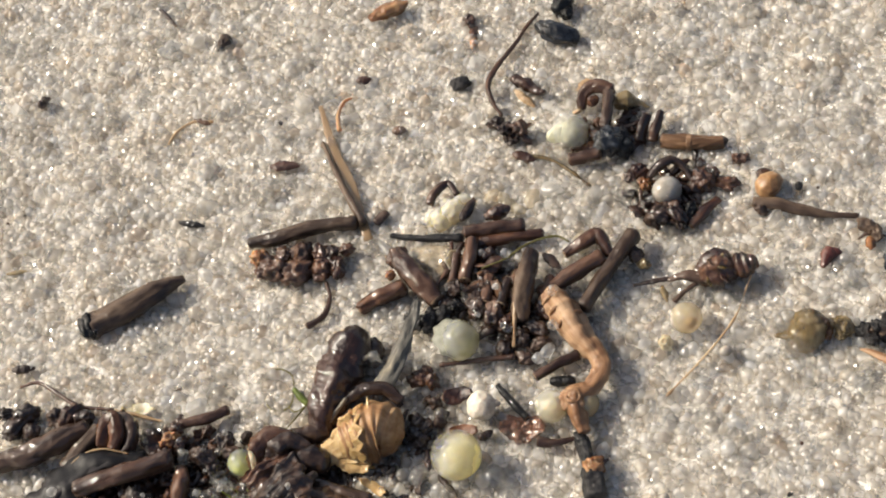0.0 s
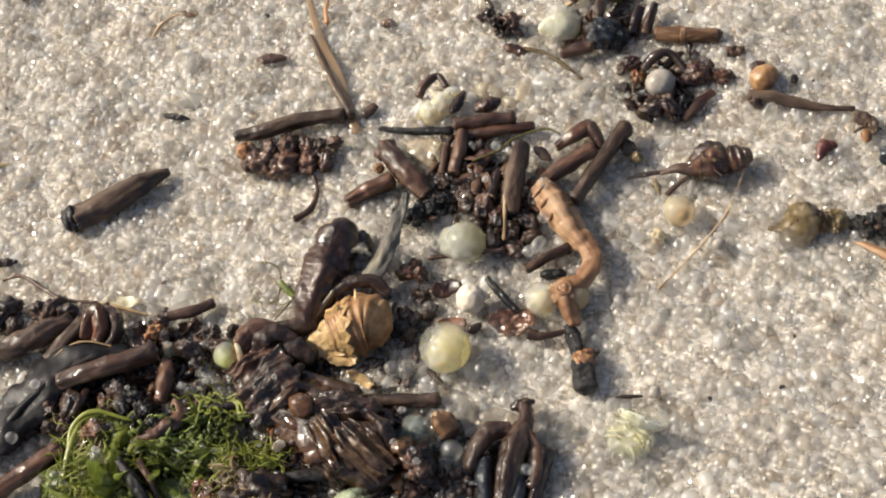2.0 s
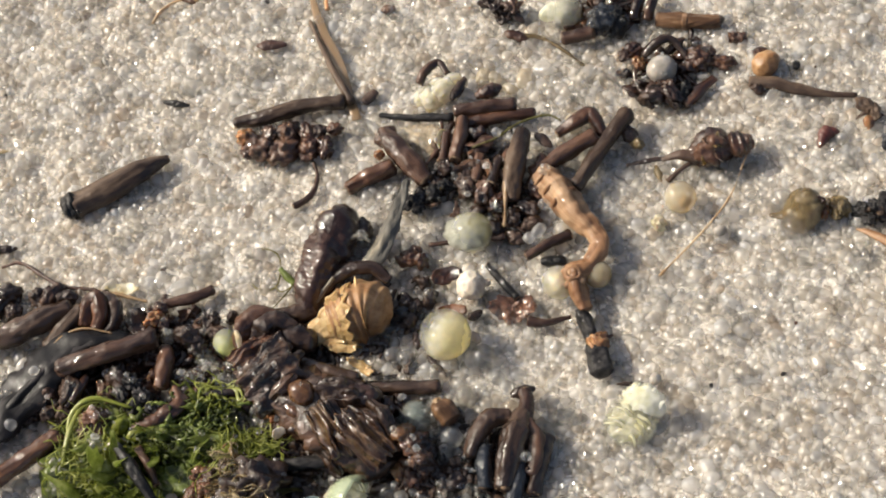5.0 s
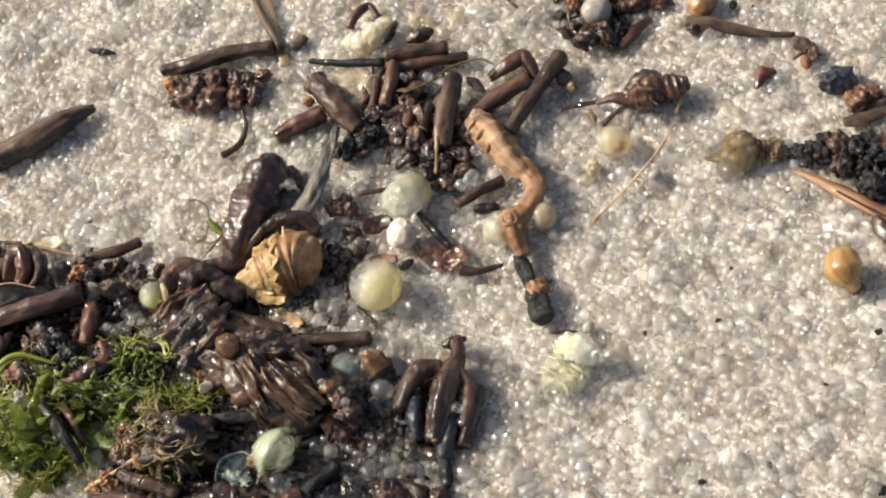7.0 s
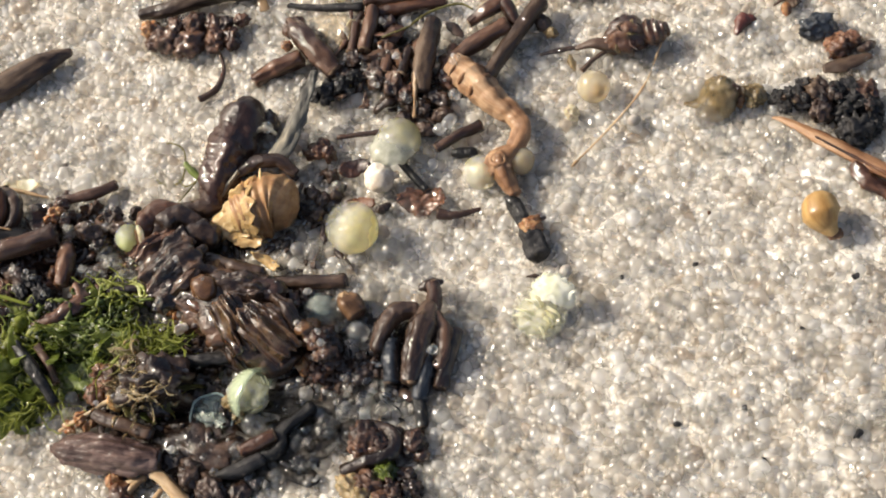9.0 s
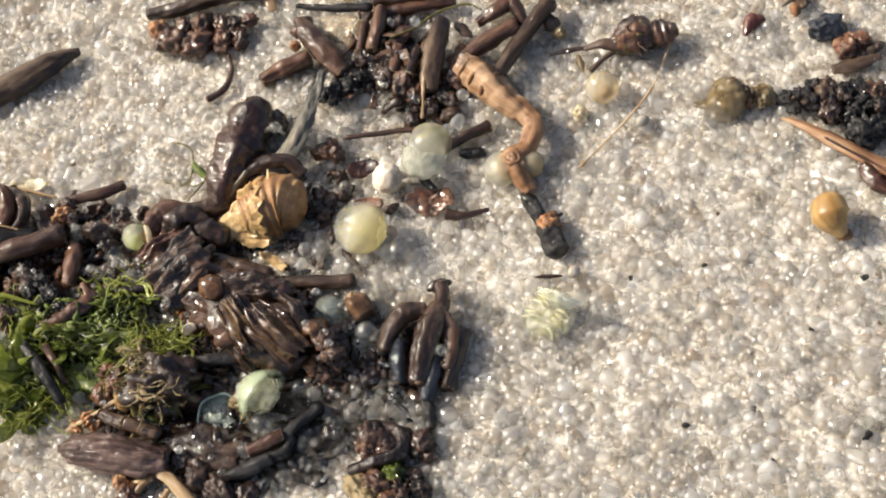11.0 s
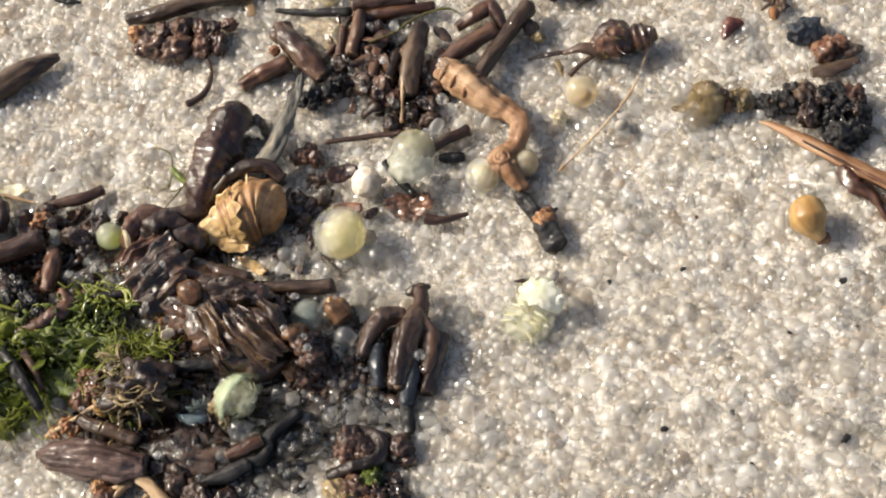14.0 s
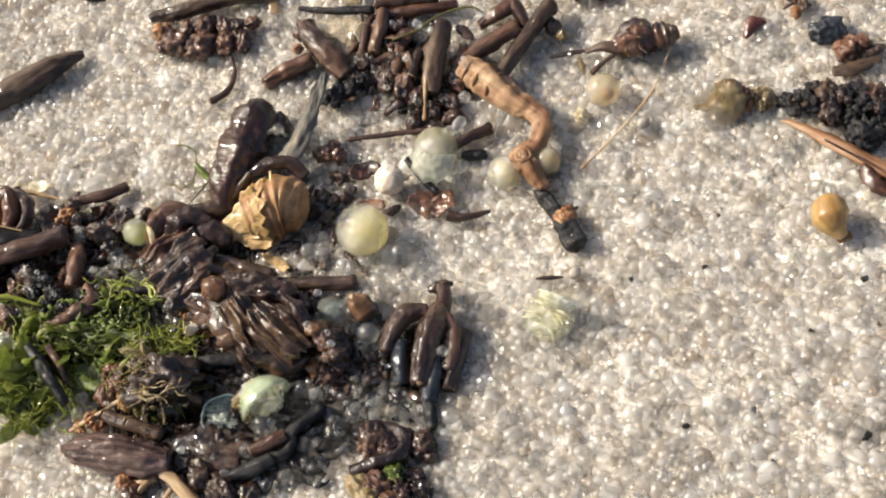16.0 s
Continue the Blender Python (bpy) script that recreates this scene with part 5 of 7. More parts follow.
twig([(24.28, -6.46, 0.50), (25.40, -6.63, 0.60), (27.19, -6.59, 0.50)], [0.35, 0.5, 0.2], BARK_GREY, "flat grey-brown leaf fragment on sand", "leaf_fragment", "leaf", ends=(0, 0), flat=0.35, n=12)
clump("cinder", "black glittering crumbly cinder on sand", "cinder", CHAR,
      [((21.28, -7.73, 0.60), 0.6), ((22.22, -8.00, 0.70), 0.75), ((22.80, -7.39, 0.90), 0.55), ((23.26, -8.91, 0.70), 0.85, BARK_DARK), ((23.26, -8.00, 0.90), 0.75, BARK_GREY), ((24.24, -8.59, 0.90), 0.8), ((24.95, -9.01, 0.80), 0.8),
       ((25.81, -9.00, 0.90), 0.7, BARK), ((25.65, -9.85, 0.70), 0.7), ((24.14, -9.75, 0.50), 0.75), ((24.52, -10.93, 0.50), 0.9), ((25.38, -10.94, 0.50), 0.7), ((23.97, -11.47, 0.40), 0.6), ((20.88, -7.24, 0.50), 0.4)], lumpy=0.5, piece="crumb")
cinder_bits = np.random.default_rng(31)
clump("cinder_crumbs", "small black crumbs scattered over a cinder", "cinder", CHAR, [((21.0 + 4.6 * q, -7.4 - 2.6 * q * cinder_bits.uniform(0.6, 1.3) + cinder_bits.normal(0, 0.3), 1.0 + cinder_bits.uniform(0, 0.5)), cinder_bits.uniform(0.16, 0.34), (CHAR, BARK_GREY, BARK_DARK)[k % 3]) for k, q in enumerate(cinder_bits.uniform(0, 1, 26))], lumpy=0.6, piece="crumb", sub=2)
orange_straw = twig([(20.30, -8.30, 0.20), (20.95, -8.95, 0.35), (22.32, -10.85, 0.55), (23.84, -12.92, 0.62), (25.37, -14.90, 0.66), (27.07, -16.73, 0.66)], [0.06, 0.22, 0.42, 0.46, 0.48, 0.46], STRAW, "split tan straw lying under a black cinder", "split_straw", "straw", ends=(0, 0), flat=0.6, n=20, ridges=6, ridge=0.10)
part("dark_seam", sweep([(22.00, -10.75, 0.78), (23.50, -12.85, 0.90), (25.00, -14.85, 0.95), (26.40, -16.40, 0.95)], [0.04, 0.09, 0.11, 0.08], n=8, lumpy=0.4, seed=76), BARK_RED, orange_straw, "dark split along the straw")
part("thorn", sweep([(25.84, -15.07, 0.90), (25.95, -14.50, 1.25), (26.08, -13.89, 1.50)], [0.22, 0.17, 0.12], n=9, lumpy=0.3, seed=77), PALE_CRUST, orange_straw, "short pale thorn")
twig([(23.54, -13.10, 0.35), (23.76, -14.31, 0.45), (24.38, -15.49, 0.40), (24.60, -17.57, 0.15)], [0.50, 0.62, 0.34, 0.08], BARK_RED, "dark purple-brown root beside an orange straw", "root_piece", "root", ends=(0, 0), n=14, flat=0.7, lumpy=0.3)
twig([(25.15, -15.60, 0.40), (26.00, -17.30, 0.40), (26.48, -18.55, 0.30)], [0.40, 0.42, 0.25], BARK, "dark frayed stem beside an orange straw", n=12, lumpy=0.3)
twig([(25.00, -15.70, 0.30), (25.30, -17.00, 0.30), (25.60, -18.60, 0.15)], [0.18, 0.16, 0.06], BARK_RED, "thin dark fibre beside an orange straw", "fibre", "fibre", ends=(0, 0), n=8)
clump("charcoal_lump", "dull black lump of charcoal on sand", "coal", CHAR, [((29.30, -8.61, 0.60), 0.75), ((29.05, -7.75, 0.60), 0.55), ((29.75, -7.95, 0.60), 0.6, BARK_DARK)], lumpy=0.4)
clump("thorny_husk", "dark brown three-lobed thorny husk on sand", "husk", BARK_GREY, [((24.10, -0.37, 0.60), 0.6), ((24.42, -0.98, 0.50), 0.5)])
nub((23.93, -1.06, 0.50), (23.69, -2.00, 0.40), 0.36, AMBER, "orange-brown lobe of a thorny husk", lumpy=0.15)
for a, b in (((23.93, -0.79, 0.50), (23.24, -0.93, 0.30)), ((24.45, -1.07, 0.60), (24.93, -1.39, 0.40))):
    twig([a, b], [0.16, 0.05], BARK_DARK, "small thorn of a husk", "thorn", "thorn", ends=(0, 0), n=7)
pear = thing("golden_seed", np.array((20.48, -15.50, 0.00)), "smooth golden pear-shaped seed on sand", "seed", "")
part("body", sweep([(20.53, -14.67, 1.10), (20.47, -15.07, 1.15), (20.36, -15.85, 1.10), (20.50, -16.54, 0.80), (20.69, -17.00, 0.60)], [0.55, 0.98, 1.12, 0.6, 0.3], n=24, steps=8, lumpy=0.03, seed=51), GOLD, pear)
part("tip", blob((20.74, -16.97, 0.50), (0.45, 0.36, 0.3), lumpy=0.2, seed=52), AMBER, pear, "brown flared tip")

# ---- far cluster ----
clump("dark_pellet", "black round knob lying on sand", "debris", CHAR, [((11.56, 25.27, 0.70), 0.8), ((11.59, 24.42, 0.60), 0.55)], lumpy=0.25)
pel = thing("black_pellet", np.array((10.46, 23.39, 0.00)), "ribbed glossy black pellet on sand", "pellet", "")
part("pellet", sweep([(9.35, 24.14, 0.60), (9.85, 23.48, 0.70), (10.55, 22.68, 0.75), (11.41, 22.09, 0.60), (11.72, 21.84, 0.60)], [0.35, 0.65, 0.72, 0.55, 0.2], n=18, steps=8, lumpy=0.12, ridges=7, ridge=0.07, seed=53), COAL, pel)
twig([(9.71, 25.44, 0.40), (8.46, 24.39, 0.50), (7.35, 23.19, 0.60), (5.55, 21.63, 0.70), (4.48, 20.23, 0.80), (4.35, 18.70, 0.60), (4.63, 17.46, 0.40)], [0.10, 0.13, 0.16, 0.18, 0.2, 0.16, 0.13], BARK, "long thin bent brown twig on sand", n=10)
clump("bark_flakes", "dark ragged bark flakes on sand", "bark", BARK_DARK, [((4.14, 16.92, 0.40), 0.5), ((4.63, 15.92, 0.60), 0.65), ((5.42, 15.72, 0.70), 0.6, BARK), ((4.73, 15.35, 0.40), 0.5)], lumpy=0.5)
nub((5.22, 15.51, 0.60), (5.95, 14.40, 0.30), 0.3, BARK_DARK, "pointed dark bark flake on sand", flat=0.5)
nub((6.22, 20.40, 0.50), (7.94, 18.17, 0.45), 0.5, BARK, "wedge of brown wood on sand", profile=(0.5, 1, 1, 0.7, 0.5))
nub((6.18, 19.37, 0.30), (6.99, 17.49, 0.20), 0.3, TENDRIL, "torn tan fibres beside a wood wedge")
egg((8.62, 14.01, 0.90), 1.25, LARVA, "pale greenish-white egg among dark debris", yolk=0.85)
nub((7.89, 14.68, 0.90), (8.16, 13.61, 0.80), 0.90, PLATE, "pale larva skin bulging from an egg", "larva_skin", "egg")
clump("black_berry", "blue-black wrinkled berry among debris", "berry", COAL, [((10.84, 12.00, 1.10), 1.12), ((11.68, 11.35, 0.70), 0.72, CHAR), ((11.83, 12.36, 0.90), 0.5, CHAR)], lumpy=0.2)
twig([(12.17, 15.98, 1.30), (11.47, 14.34, 1.40), (10.88, 13.05, 1.30)], [0.42, 0.4, 0.3], BARK_DARK, "black stem standing among debris", n=12)
twig([(9.97, 15.79, 0.60), (10.52, 16.58, 1.10), (11.44, 16.64, 1.40), (12.29, 15.84, 1.40)], [0.3, 0.42, 0.45, 0.42], BARK, "curled brown root among debris", "root_piece", "root", n=14)
nub((10.21, 17.32, 0.70), (11.48, 17.58, 0.90), 0.4, TENDRIL, "tan papery husk behind a curled root")
nub((10.46, 15.63, 1.00), (11.27, 15.81, 1.20), 0.4, BARK_RED, "red-brown scrap within a curled root")
twig([(9.38, 15.75, 0.30), (10.31, 16.02, 0.40)], [0.12, 0.15], TENDRIL, "short tan rootlet among debris", "rootlet", "rootlet", n=7)
bulb = thing("olive_bulb", np.array((13.07, 15.61, 0.00)), "olive-brown bulb with a thin tail", "bulb", "")
part("bulb", sweep([(12.38, 15.32, 0.70), (12.63, 15.18, 0.75), (13.13, 15.07, 0.75), (13.70, 14.85, 0.60), (14.43, 14.17, 0.40)], [0.3, 0.62, 0.68, 0.3, 0.1], n=18, steps=7, lumpy=0.04, seed=55), OLIVE, bulb)
twig([(12.91, 11.71, 0.50), (13.36, 12.31, 1.00), (13.90, 12.98, 1.30)], [0.36, 0.38, 0.3], BARK, "short brown stump among debris", n=11)
twig([(13.69, 11.38, 0.50), (14.14, 11.98, 1.00), (14.86, 12.84, 1.30)], [0.36, 0.36, 0.25], BARK, "short brown stump among debris", n=11)
cone = twig([(14.25, 11.01, 0.55), (15.70, 10.17, 0.65), (17.07, 9.55, 0.65), (17.98, 9.31, 0.60)], [0.50, 0.53, 0.50, 0.42], JOINTED, "tan-brown jointed stem on sand", "jointed_stem", "stem", n=18, lumpy=0.05, pith=BARK_DARK)
part("joint", sweep([(15.73, 10.16, 0.65), (16.01, 10.04, 0.65)], [0.55, 0.55], n=18, steps=3, lumpy=0.05, seed=57), JOINTED, cone, "pale ring round the joint")
nub((17.88, 9.46, 0.60), (18.31, 9.33, 0.60), 0.36, BARK_DARK, "black tip of a jointed stem")
twig([(4.83, 13.63, 0.35), (6.43, 12.79, 0.45), (7.60, 11.33, 0.40), (8.62, 9.51, 0.25)], [0.2, 0.18, 0.15, 0.08], OLIVE, "thin olive-brown grass stem among debris", "dry_grass", "grass", n=8, ends=(0, 0))
nub((4.47, 14.05, 0.40), (5.76, 12.90, 0.40), 0.36, BARK_RED, "reddish-brown bark scrap on sand")
twig([(7.94, 11.95, 0.60), (10.00, 11.53, 0.70)], [0.45, 0.5], BARK, "short brown stem beside a black berry", n=12)
peg = thing("grey_pearl", np.array((13.31, 7.49, 0.00)), "smooth pearly grey egg among debris", "egg", "eggs")
part("ball", blob((13.16, 6.85, 0.90), (1.00, 0.94, 0.92), lumpy=0.02, seed=58, sub=4), PEARL, peg)
twig([(12.48, 8.34, 0.90), (13.51, 8.71, 1.30), (14.37, 8.56, 1.30), (14.90, 7.13, 0.80), (15.18, 5.99, 0.40)], [0.2, 0.34, 0.25, 0.18, 0.13], BARK_DARK, "black curled leaf over a pearly egg", "curled_leaf", "leaf", n=10, ends=(0, 0))
clump("brown_pulp", "wet dark brown crumbs round a pearly egg", "debris", BARK,
      [((11.95, 9.21, 0.50), 0.6, BARK_RED), ((11.44, 9.15, 0.40), 0.45), ((12.00, 8.22, 0.40), 0.45, AMBER), ((15.71, 6.88, 0.70), 0.75, BARK_RED), ((16.52, 7.26, 0.60), 0.45), ((15.12, 6.68, 0.50), 0.6), ((17.00, 6.11, 0.50), 0.55, BARK_RED), ((17.57, 6.07, 0.50), 0.4)], lumpy=0.35, piece="crumb")
bead((16.28, 7.18, 1.30), 0.34)
clump("dark_bark_lump", "dark wet lump of bark with lobes on sand", "bark", BARK_DARK, [((12.19, 5.27, 0.60), 0.75), ((13.09, 5.02, 0.70), 0.85, BARK), ((13.21, 4.30, 0.50), 0.5), ((11.73, 5.11, 0.40), 0.5), ((14.05, 5.00, 0.60), 0.5, CHAR)], lumpy=0.3)
twig([(13.76, 4.01, 0.40), (14.88, 4.59, 0.50), (16.17, 5.25, 0.40)], [0.36, 0.4, 0.25], BARK_RED, "red-brown flat stem scrap on sand", n=11, flat=0.7)
clump("brown_crumb", "small brown crumb lying on sand", "debris", BARK, [((18.40, 7.78, 0.40), 0.5), ((18.88, 7.68, 0.40), 0.42)])
bud = thing("orange_bud", np.array((19.66, 5.19, 0.00)), "orange-tan rounded bud with a dark cap on sand", "bud", "")
part("bud", blob((19.46, 4.82, 0.75), (0.95, 0.85, 0.8), (0, 0, 20), lumpy=0.10, seed=61), SHELL, bud)
part("cap", blob((19.53, 5.83, 0.80), (0.5, 0.35, 0.3), lumpy=0.35, seed=62), BARK_RED, bud, "dark torn cap")
twig([(18.21, 4.13, 0.40), (19.47, 3.36, 0.50), (20.82, 2.37, 0.45), (22.21, 1.50, 0.35), (23.95, 0.78, 0.25)], [0.4, 0.48, 0.42, 0.22, 0.16], BARK_GREY, "tapering brown stalk lying on sand", "stalk", "stalk", n=12, flat=0.75)
clump("dark_crumb", "dark crumb under an orange bud", "debris", BARK_DARK, [((18.43, 3.37, 0.40), 0.42), ((18.99, 3.43, 0.40), 0.35, OLIVE)])



# ---- the near heap ----
NEAR = "near heap of debris"


def litter(name, centre, reach, number, mats, label, low=0.0, high=0.9, size=1.0):
    """Wet crumbs, torn flakes and shreds too many to count, strewn in an oval."""
    c, r = np.array(centre), np.array(reach)
    gen = np.random.default_rng(fresh())
    shapes = []
    for k in range(number):
        a, s = gen.uniform(0, 6.28), math.sqrt(gen.uniform(0, 1))
        p = np.array((c[0] + math.cos(a) * s * r[0], c[1] + math.sin(a) * s * r[1], low + (high - low) * gen.uniform(0, 1) * (1 - 0.6 * s)))
        w = gen.uniform(0.14, 0.46) * size
        if k % 3 == 0:
            d = gen.uniform(0, 6.28)
            off = np.array((math.cos(d), math.sin(d), gen.uniform(-0.3, 0.3))) * gen.uniform(0.4, 1.4) * size
            shapes.append(sweep([p - off, p + gen.normal(0, 0.25, 3), p + off], [w * 0.5, w * 0.8, w * 0.4], n=7, steps=5, lumpy=0.6, freq=1.9, seed=k, flat=gen.uniform(0.25, 0.8)))
        elif k % 3 == 1:
            shapes.append(sheet(p, (w * gen.uniform(1.2, 2.6), w * gen.uniform(0.9, 1.6)), gen.uniform((-50, -50, 0), (50, 50, 360)), seed=k, thick=0.14, curl=gen.uniform(-0.5, 0.6), jag=0.6, n=16, rings=3))
        else:
            shapes.append(blob(p, (w * 1.3, w * gen.uniform(0.8, 1.3), w), gen.uniform(0, 360, 3), lumpy=0.6, freq=1.1, seed=k, sub=3))
    made = solo(name, together(*shapes), mats, label, "plant litter")
    made["kind"] = "stuff"
    return made


litter("leaf_litter", (-24.50, -0.90, 0.00), (5.0, 3.0), 90, BARK, "wet dark brown shreds of rotted leaves")
litter("leaf_litter", (-21.88, -3.00, 0.00), (4.0, 3.4), 60, BARK_RED, "wet reddish-brown shreds of rotted leaves")
litter("leaf_litter", (-30.00, -1.80, 0.00), (4.0, 2.0), 40, BARK_DARK, "wet black shreds of rotted leaves")
litter("leaf_litter", (-17.40, -13.14, 0.00), (5.0, 3.6), 120, BARK_DARK, "wet black shreds under the alga")
litter("leaf_litter", (-18.16, -16.91, 0.00), (4.0, 2.8), 26, BARK_DARK, "wet black shreds beside the spindle seed", high=0.5)
litter("leaf_litter", (-24.93, -8.19, 0.00), (5.5, 3.2), 70, BARK_DARK, "wet black shreds beneath green alga", high=0.4)
litter("leaf_litter", (-13.03, -8.95, 0.00), (5.5, 4.5), 120, BARK_DARK, "wet black shreds beneath ribbed bark", high=0.7)

litter("leaf_litter", (-1.07, 5.38, 0.00), (4.6, 2.4), 30, BARK_DARK, "wet brown shreds within the heap of stems", high=1.0)
litter("stem_litter", (-0.43, 5.60, 0.00), (4.2, 2.0), 10, BARK_RED, "broken wet stems piled in the heap", low=0.5, high=1.5, size=1.25)
litter("stem_litter", (0.02, 3.10, 0.00), (3.6, 2.4), 18, WET_BARK, "broken dark wet stems piled in the heap", low=0.4, high=1.3, size=1.2)
litter("leaf_litter", (0.81, 0.53, 0.00), (2.4, 2.2), 18, BARK_DARK, "wet red-brown shreds within the heap", high=0.8)
litter("leaf_litter", (13.42, 7.24, 0.00), (3.4, 1.8), 45, BARK, "wet brown shreds round a pearly egg", high=0.5)
litter("leaf_litter", (11.03, 13.30, 0.00), (3.0, 1.8), 36, BARK, "wet brown shreds round a black berry", high=0.5)
litter("leaf_litter", (-7.71, -3.26, 0.00), (2.6, 2.2), 30, BARK_DARK, "dark wet shreds beside the shell", high=0.3)

twig([(-35.29, 3.20, 0.90), (-32.22, 2.59, 1.05), (-29.86, 2.82, 1.15), (-27.77, 3.22, 1.00)], [0.66, 0.74, 0.80, 0.55], BARK_DARK, "thick dark wet stem in the near heap", group=NEAR, n=18)
twig([(-29.64, 0.96, 0.70), (-28.17, 1.71, 1.10), (-26.84, 2.53, 1.30)], [0.5, 0.65, 0.6], BARK_GREY, "grey-brown stem rising to a curled root", group=NEAR, n=14)
twig([(-27.03, 1.45, 1.20), (-26.42, 2.52, 1.60), (-25.68, 2.69, 1.80), (-25.73, 1.62, 1.60), (-26.28, 0.96, 1.20)], [0.4, 0.5, 0.55, 0.5, 0.4], PINK, "pinkish-brown curled fleshy root", "root_curl", "root", group=NEAR, n=14, lumpy=0.1)
twig([(-25.43, 3.25, 1.20), (-24.82, 2.09, 1.30), (-25.30, 0.93, 1.00), (-26.22, 0.31, 0.80)], [0.4, 0.55, 0.5, 0.3], BARK_DARK, "dark curled bark behind a root", "bark_curl", "bark", group=NEAR, n=12)
clump("bark_lump", "dark wet lump of bark in the near heap", "bark", BARK_DARK, [((-29.80, 4.92, 0.70), 0.7), ((-28.87, 4.67, 0.70), 0.75, BARK), ((-28.05, 4.19, 0.70), 0.6), ((-29.52, 4.14, 0.50), 0.6)], group=NEAR)
clump("bark_lump", "dark ragged lump of bark on sand", "bark", BARK_DARK, [((-31.82, 5.76, 0.70), 0.75), ((-32.50, 5.31, 0.60), 0.85), ((-31.66, 4.61, 0.50), 0.55), ((-33.14, 6.44, 0.60), 0.6)], group=NEAR)
twig([(-32.06, 8.37, 0.30), (-30.74, 8.19, 0.40), (-29.46, 6.73, 0.45), (-28.27, 5.36, 0.50), (-26.00, 4.19, 0.60)], [0.07, 0.12, 0.13, 0.13, 0.1], BARK_RED, "thin curved brown rootlet on sand", "thin_rootlet", "rootlet", n=8, ends=(0, 0))
flake((-24.38, 3.75, 0.40), (1.2, 0.4), (10, 0, -25), PALE_CRUST, "pale cream leaf flake on sand", "pale_leaf", "leaf", thick=0.15)
twig([(-25.88, 4.00, 0.70), (-24.51, 3.20, 0.60), (-22.94, 2.25, 0.40)], [0.12, 0.14, 0.07], TENDRIL, "thin tan stalk over a pale leaf", "stalk", "stalk", n=7, ends=(0, 0))
dark_strip = twig([(-36.15, -4.29, 0.80), (-32.95, -3.02, 1.00), (-30.01, -1.16, 1.20), (-27.23, -0.14, 1.30), (-24.52, -0.47, 1.00)], [1.25, 1.50, 1.55, 1.30, 0.5], STRIP, "broad blue-black wet strip of bark", "bark_strip", "bark", group=NEAR, n=30, steps=12, flat=0.42, lumpy=0.30, freq=0.7, ends=(0, 0))
part("torn_margin", sweep([(-29.60, 0.30, 1.55), (-28.27, 0.98, 1.62), (-26.86, 0.92, 1.70), (-25.28, 0.10, 1.50)], [0.03, 0.06, 0.055, 0.03], n=7, lumpy=0.4, seed=78), TENDRIL, dark_strip, "pale torn margin")
part("raised_rib", sweep([(-34.60, -3.90, 1.20), (-31.60, -2.30, 1.62), (-28.80, -0.75, 1.80), (-26.40, -0.30, 1.62)], [0.10, 0.24, 0.26, 0.12], n=9, lumpy=0.4, seed=79), STRIP, dark_strip)
twig([(-28.86, -1.42, 1.80), (-25.73, -1.55, 2.05), (-22.62, -1.40, 1.75)], [0.60, 0.68, 0.62], BARK, "brown wet stem lying on dark bark", group=NEAR, n=16)
clump("amber_gall", "amber-brown wet plant gall in debris", "gall", BARK_RED, [((-22.52, 0.23, 1.20), 0.6, AMBER), ((-22.03, 0.91, 1.20), 0.5), ((-22.95, -0.35, 1.00), 0.5), ((-22.08, -0.30, 1.10), 0.5, BARK)], group=NEAR, lumpy=0.35)
twig([(-21.68, 1.29, 0.90), (-20.19, 1.17, 0.90), (-18.58, 1.39, 0.70)], [0.3, 0.36, 0.3], BARK, "short brown twig at the edge of the heap", group=NEAR, n=11)
clump("black_husk", "black wet seed husks in debris", "husk", BARK_DARK, [((-20.70, -1.80, 1.00), 0.95), ((-20.24, -2.54, 0.90), 0.7), ((-19.08, -0.95, 0.90), 0.65), ((-19.03, -1.88, 0.80), 0.6), ((-17.77, -1.02, 0.70), 0.4)], group=NEAR, lumpy=0.35)
twig([(-22.14, -2.07, 1.30), (-22.43, -3.26, 1.40), (-23.02, -4.58, 1.20)], [0.45, 0.55, 0.4], BARK_RED, "short red-brown root stump in debris", group=NEAR, n=12)
clump("clear_gravel", "clear wet quartz grains among debris", "sand grain", CLEAR_GRAIN, [((-21.67, -3.89, 0.90), 0.5), ((-20.84, -4.39, 0.90), 0.55), ((-19.84, -3.93, 0.90), 0.5), ((-19.18, -5.14, 0.80), 0.5), ((-18.46, -4.43, 0.90), 0.45), ((-20.07, -3.23, 0.90), 0.42), ((-21.85, -1.28, 1.20), 0.4), ((-18.02, -5.76, 0.80), 0.45)], lumpy=0.5, group="loose clear grains", piece="grain")
twig([(-21.60, -5.71, 1.00), (-19.85, -6.09, 1.00), (-17.79, -6.53, 0.90)], [0.2, 0.3, 0.34], BARK_DARK, "thin dark twig beside ribbed bark", group=NEAR, n=10)
clump("red_curl", "curled wet red-brown scrap on alga", "debris", BARK_RED, [((-27.42, -5.33, 1.40), 0.75, PINK), ((-27.12, -6.02, 1.20), 0.6), ((-28.14, -5.73, 1.10), 0.55), ((-26.71, -5.25, 1.30), 0.5)], group=NEAR, lumpy=0.35)
twig([(-28.93, -3.90, 1.20), (-28.00, -3.10, 1.40), (-27.36, -2.26, 1.30)], [0.3, 0.36, 0.25], BARK_RED, "small wet red-brown stub in debris", group=NEAR, n=10)
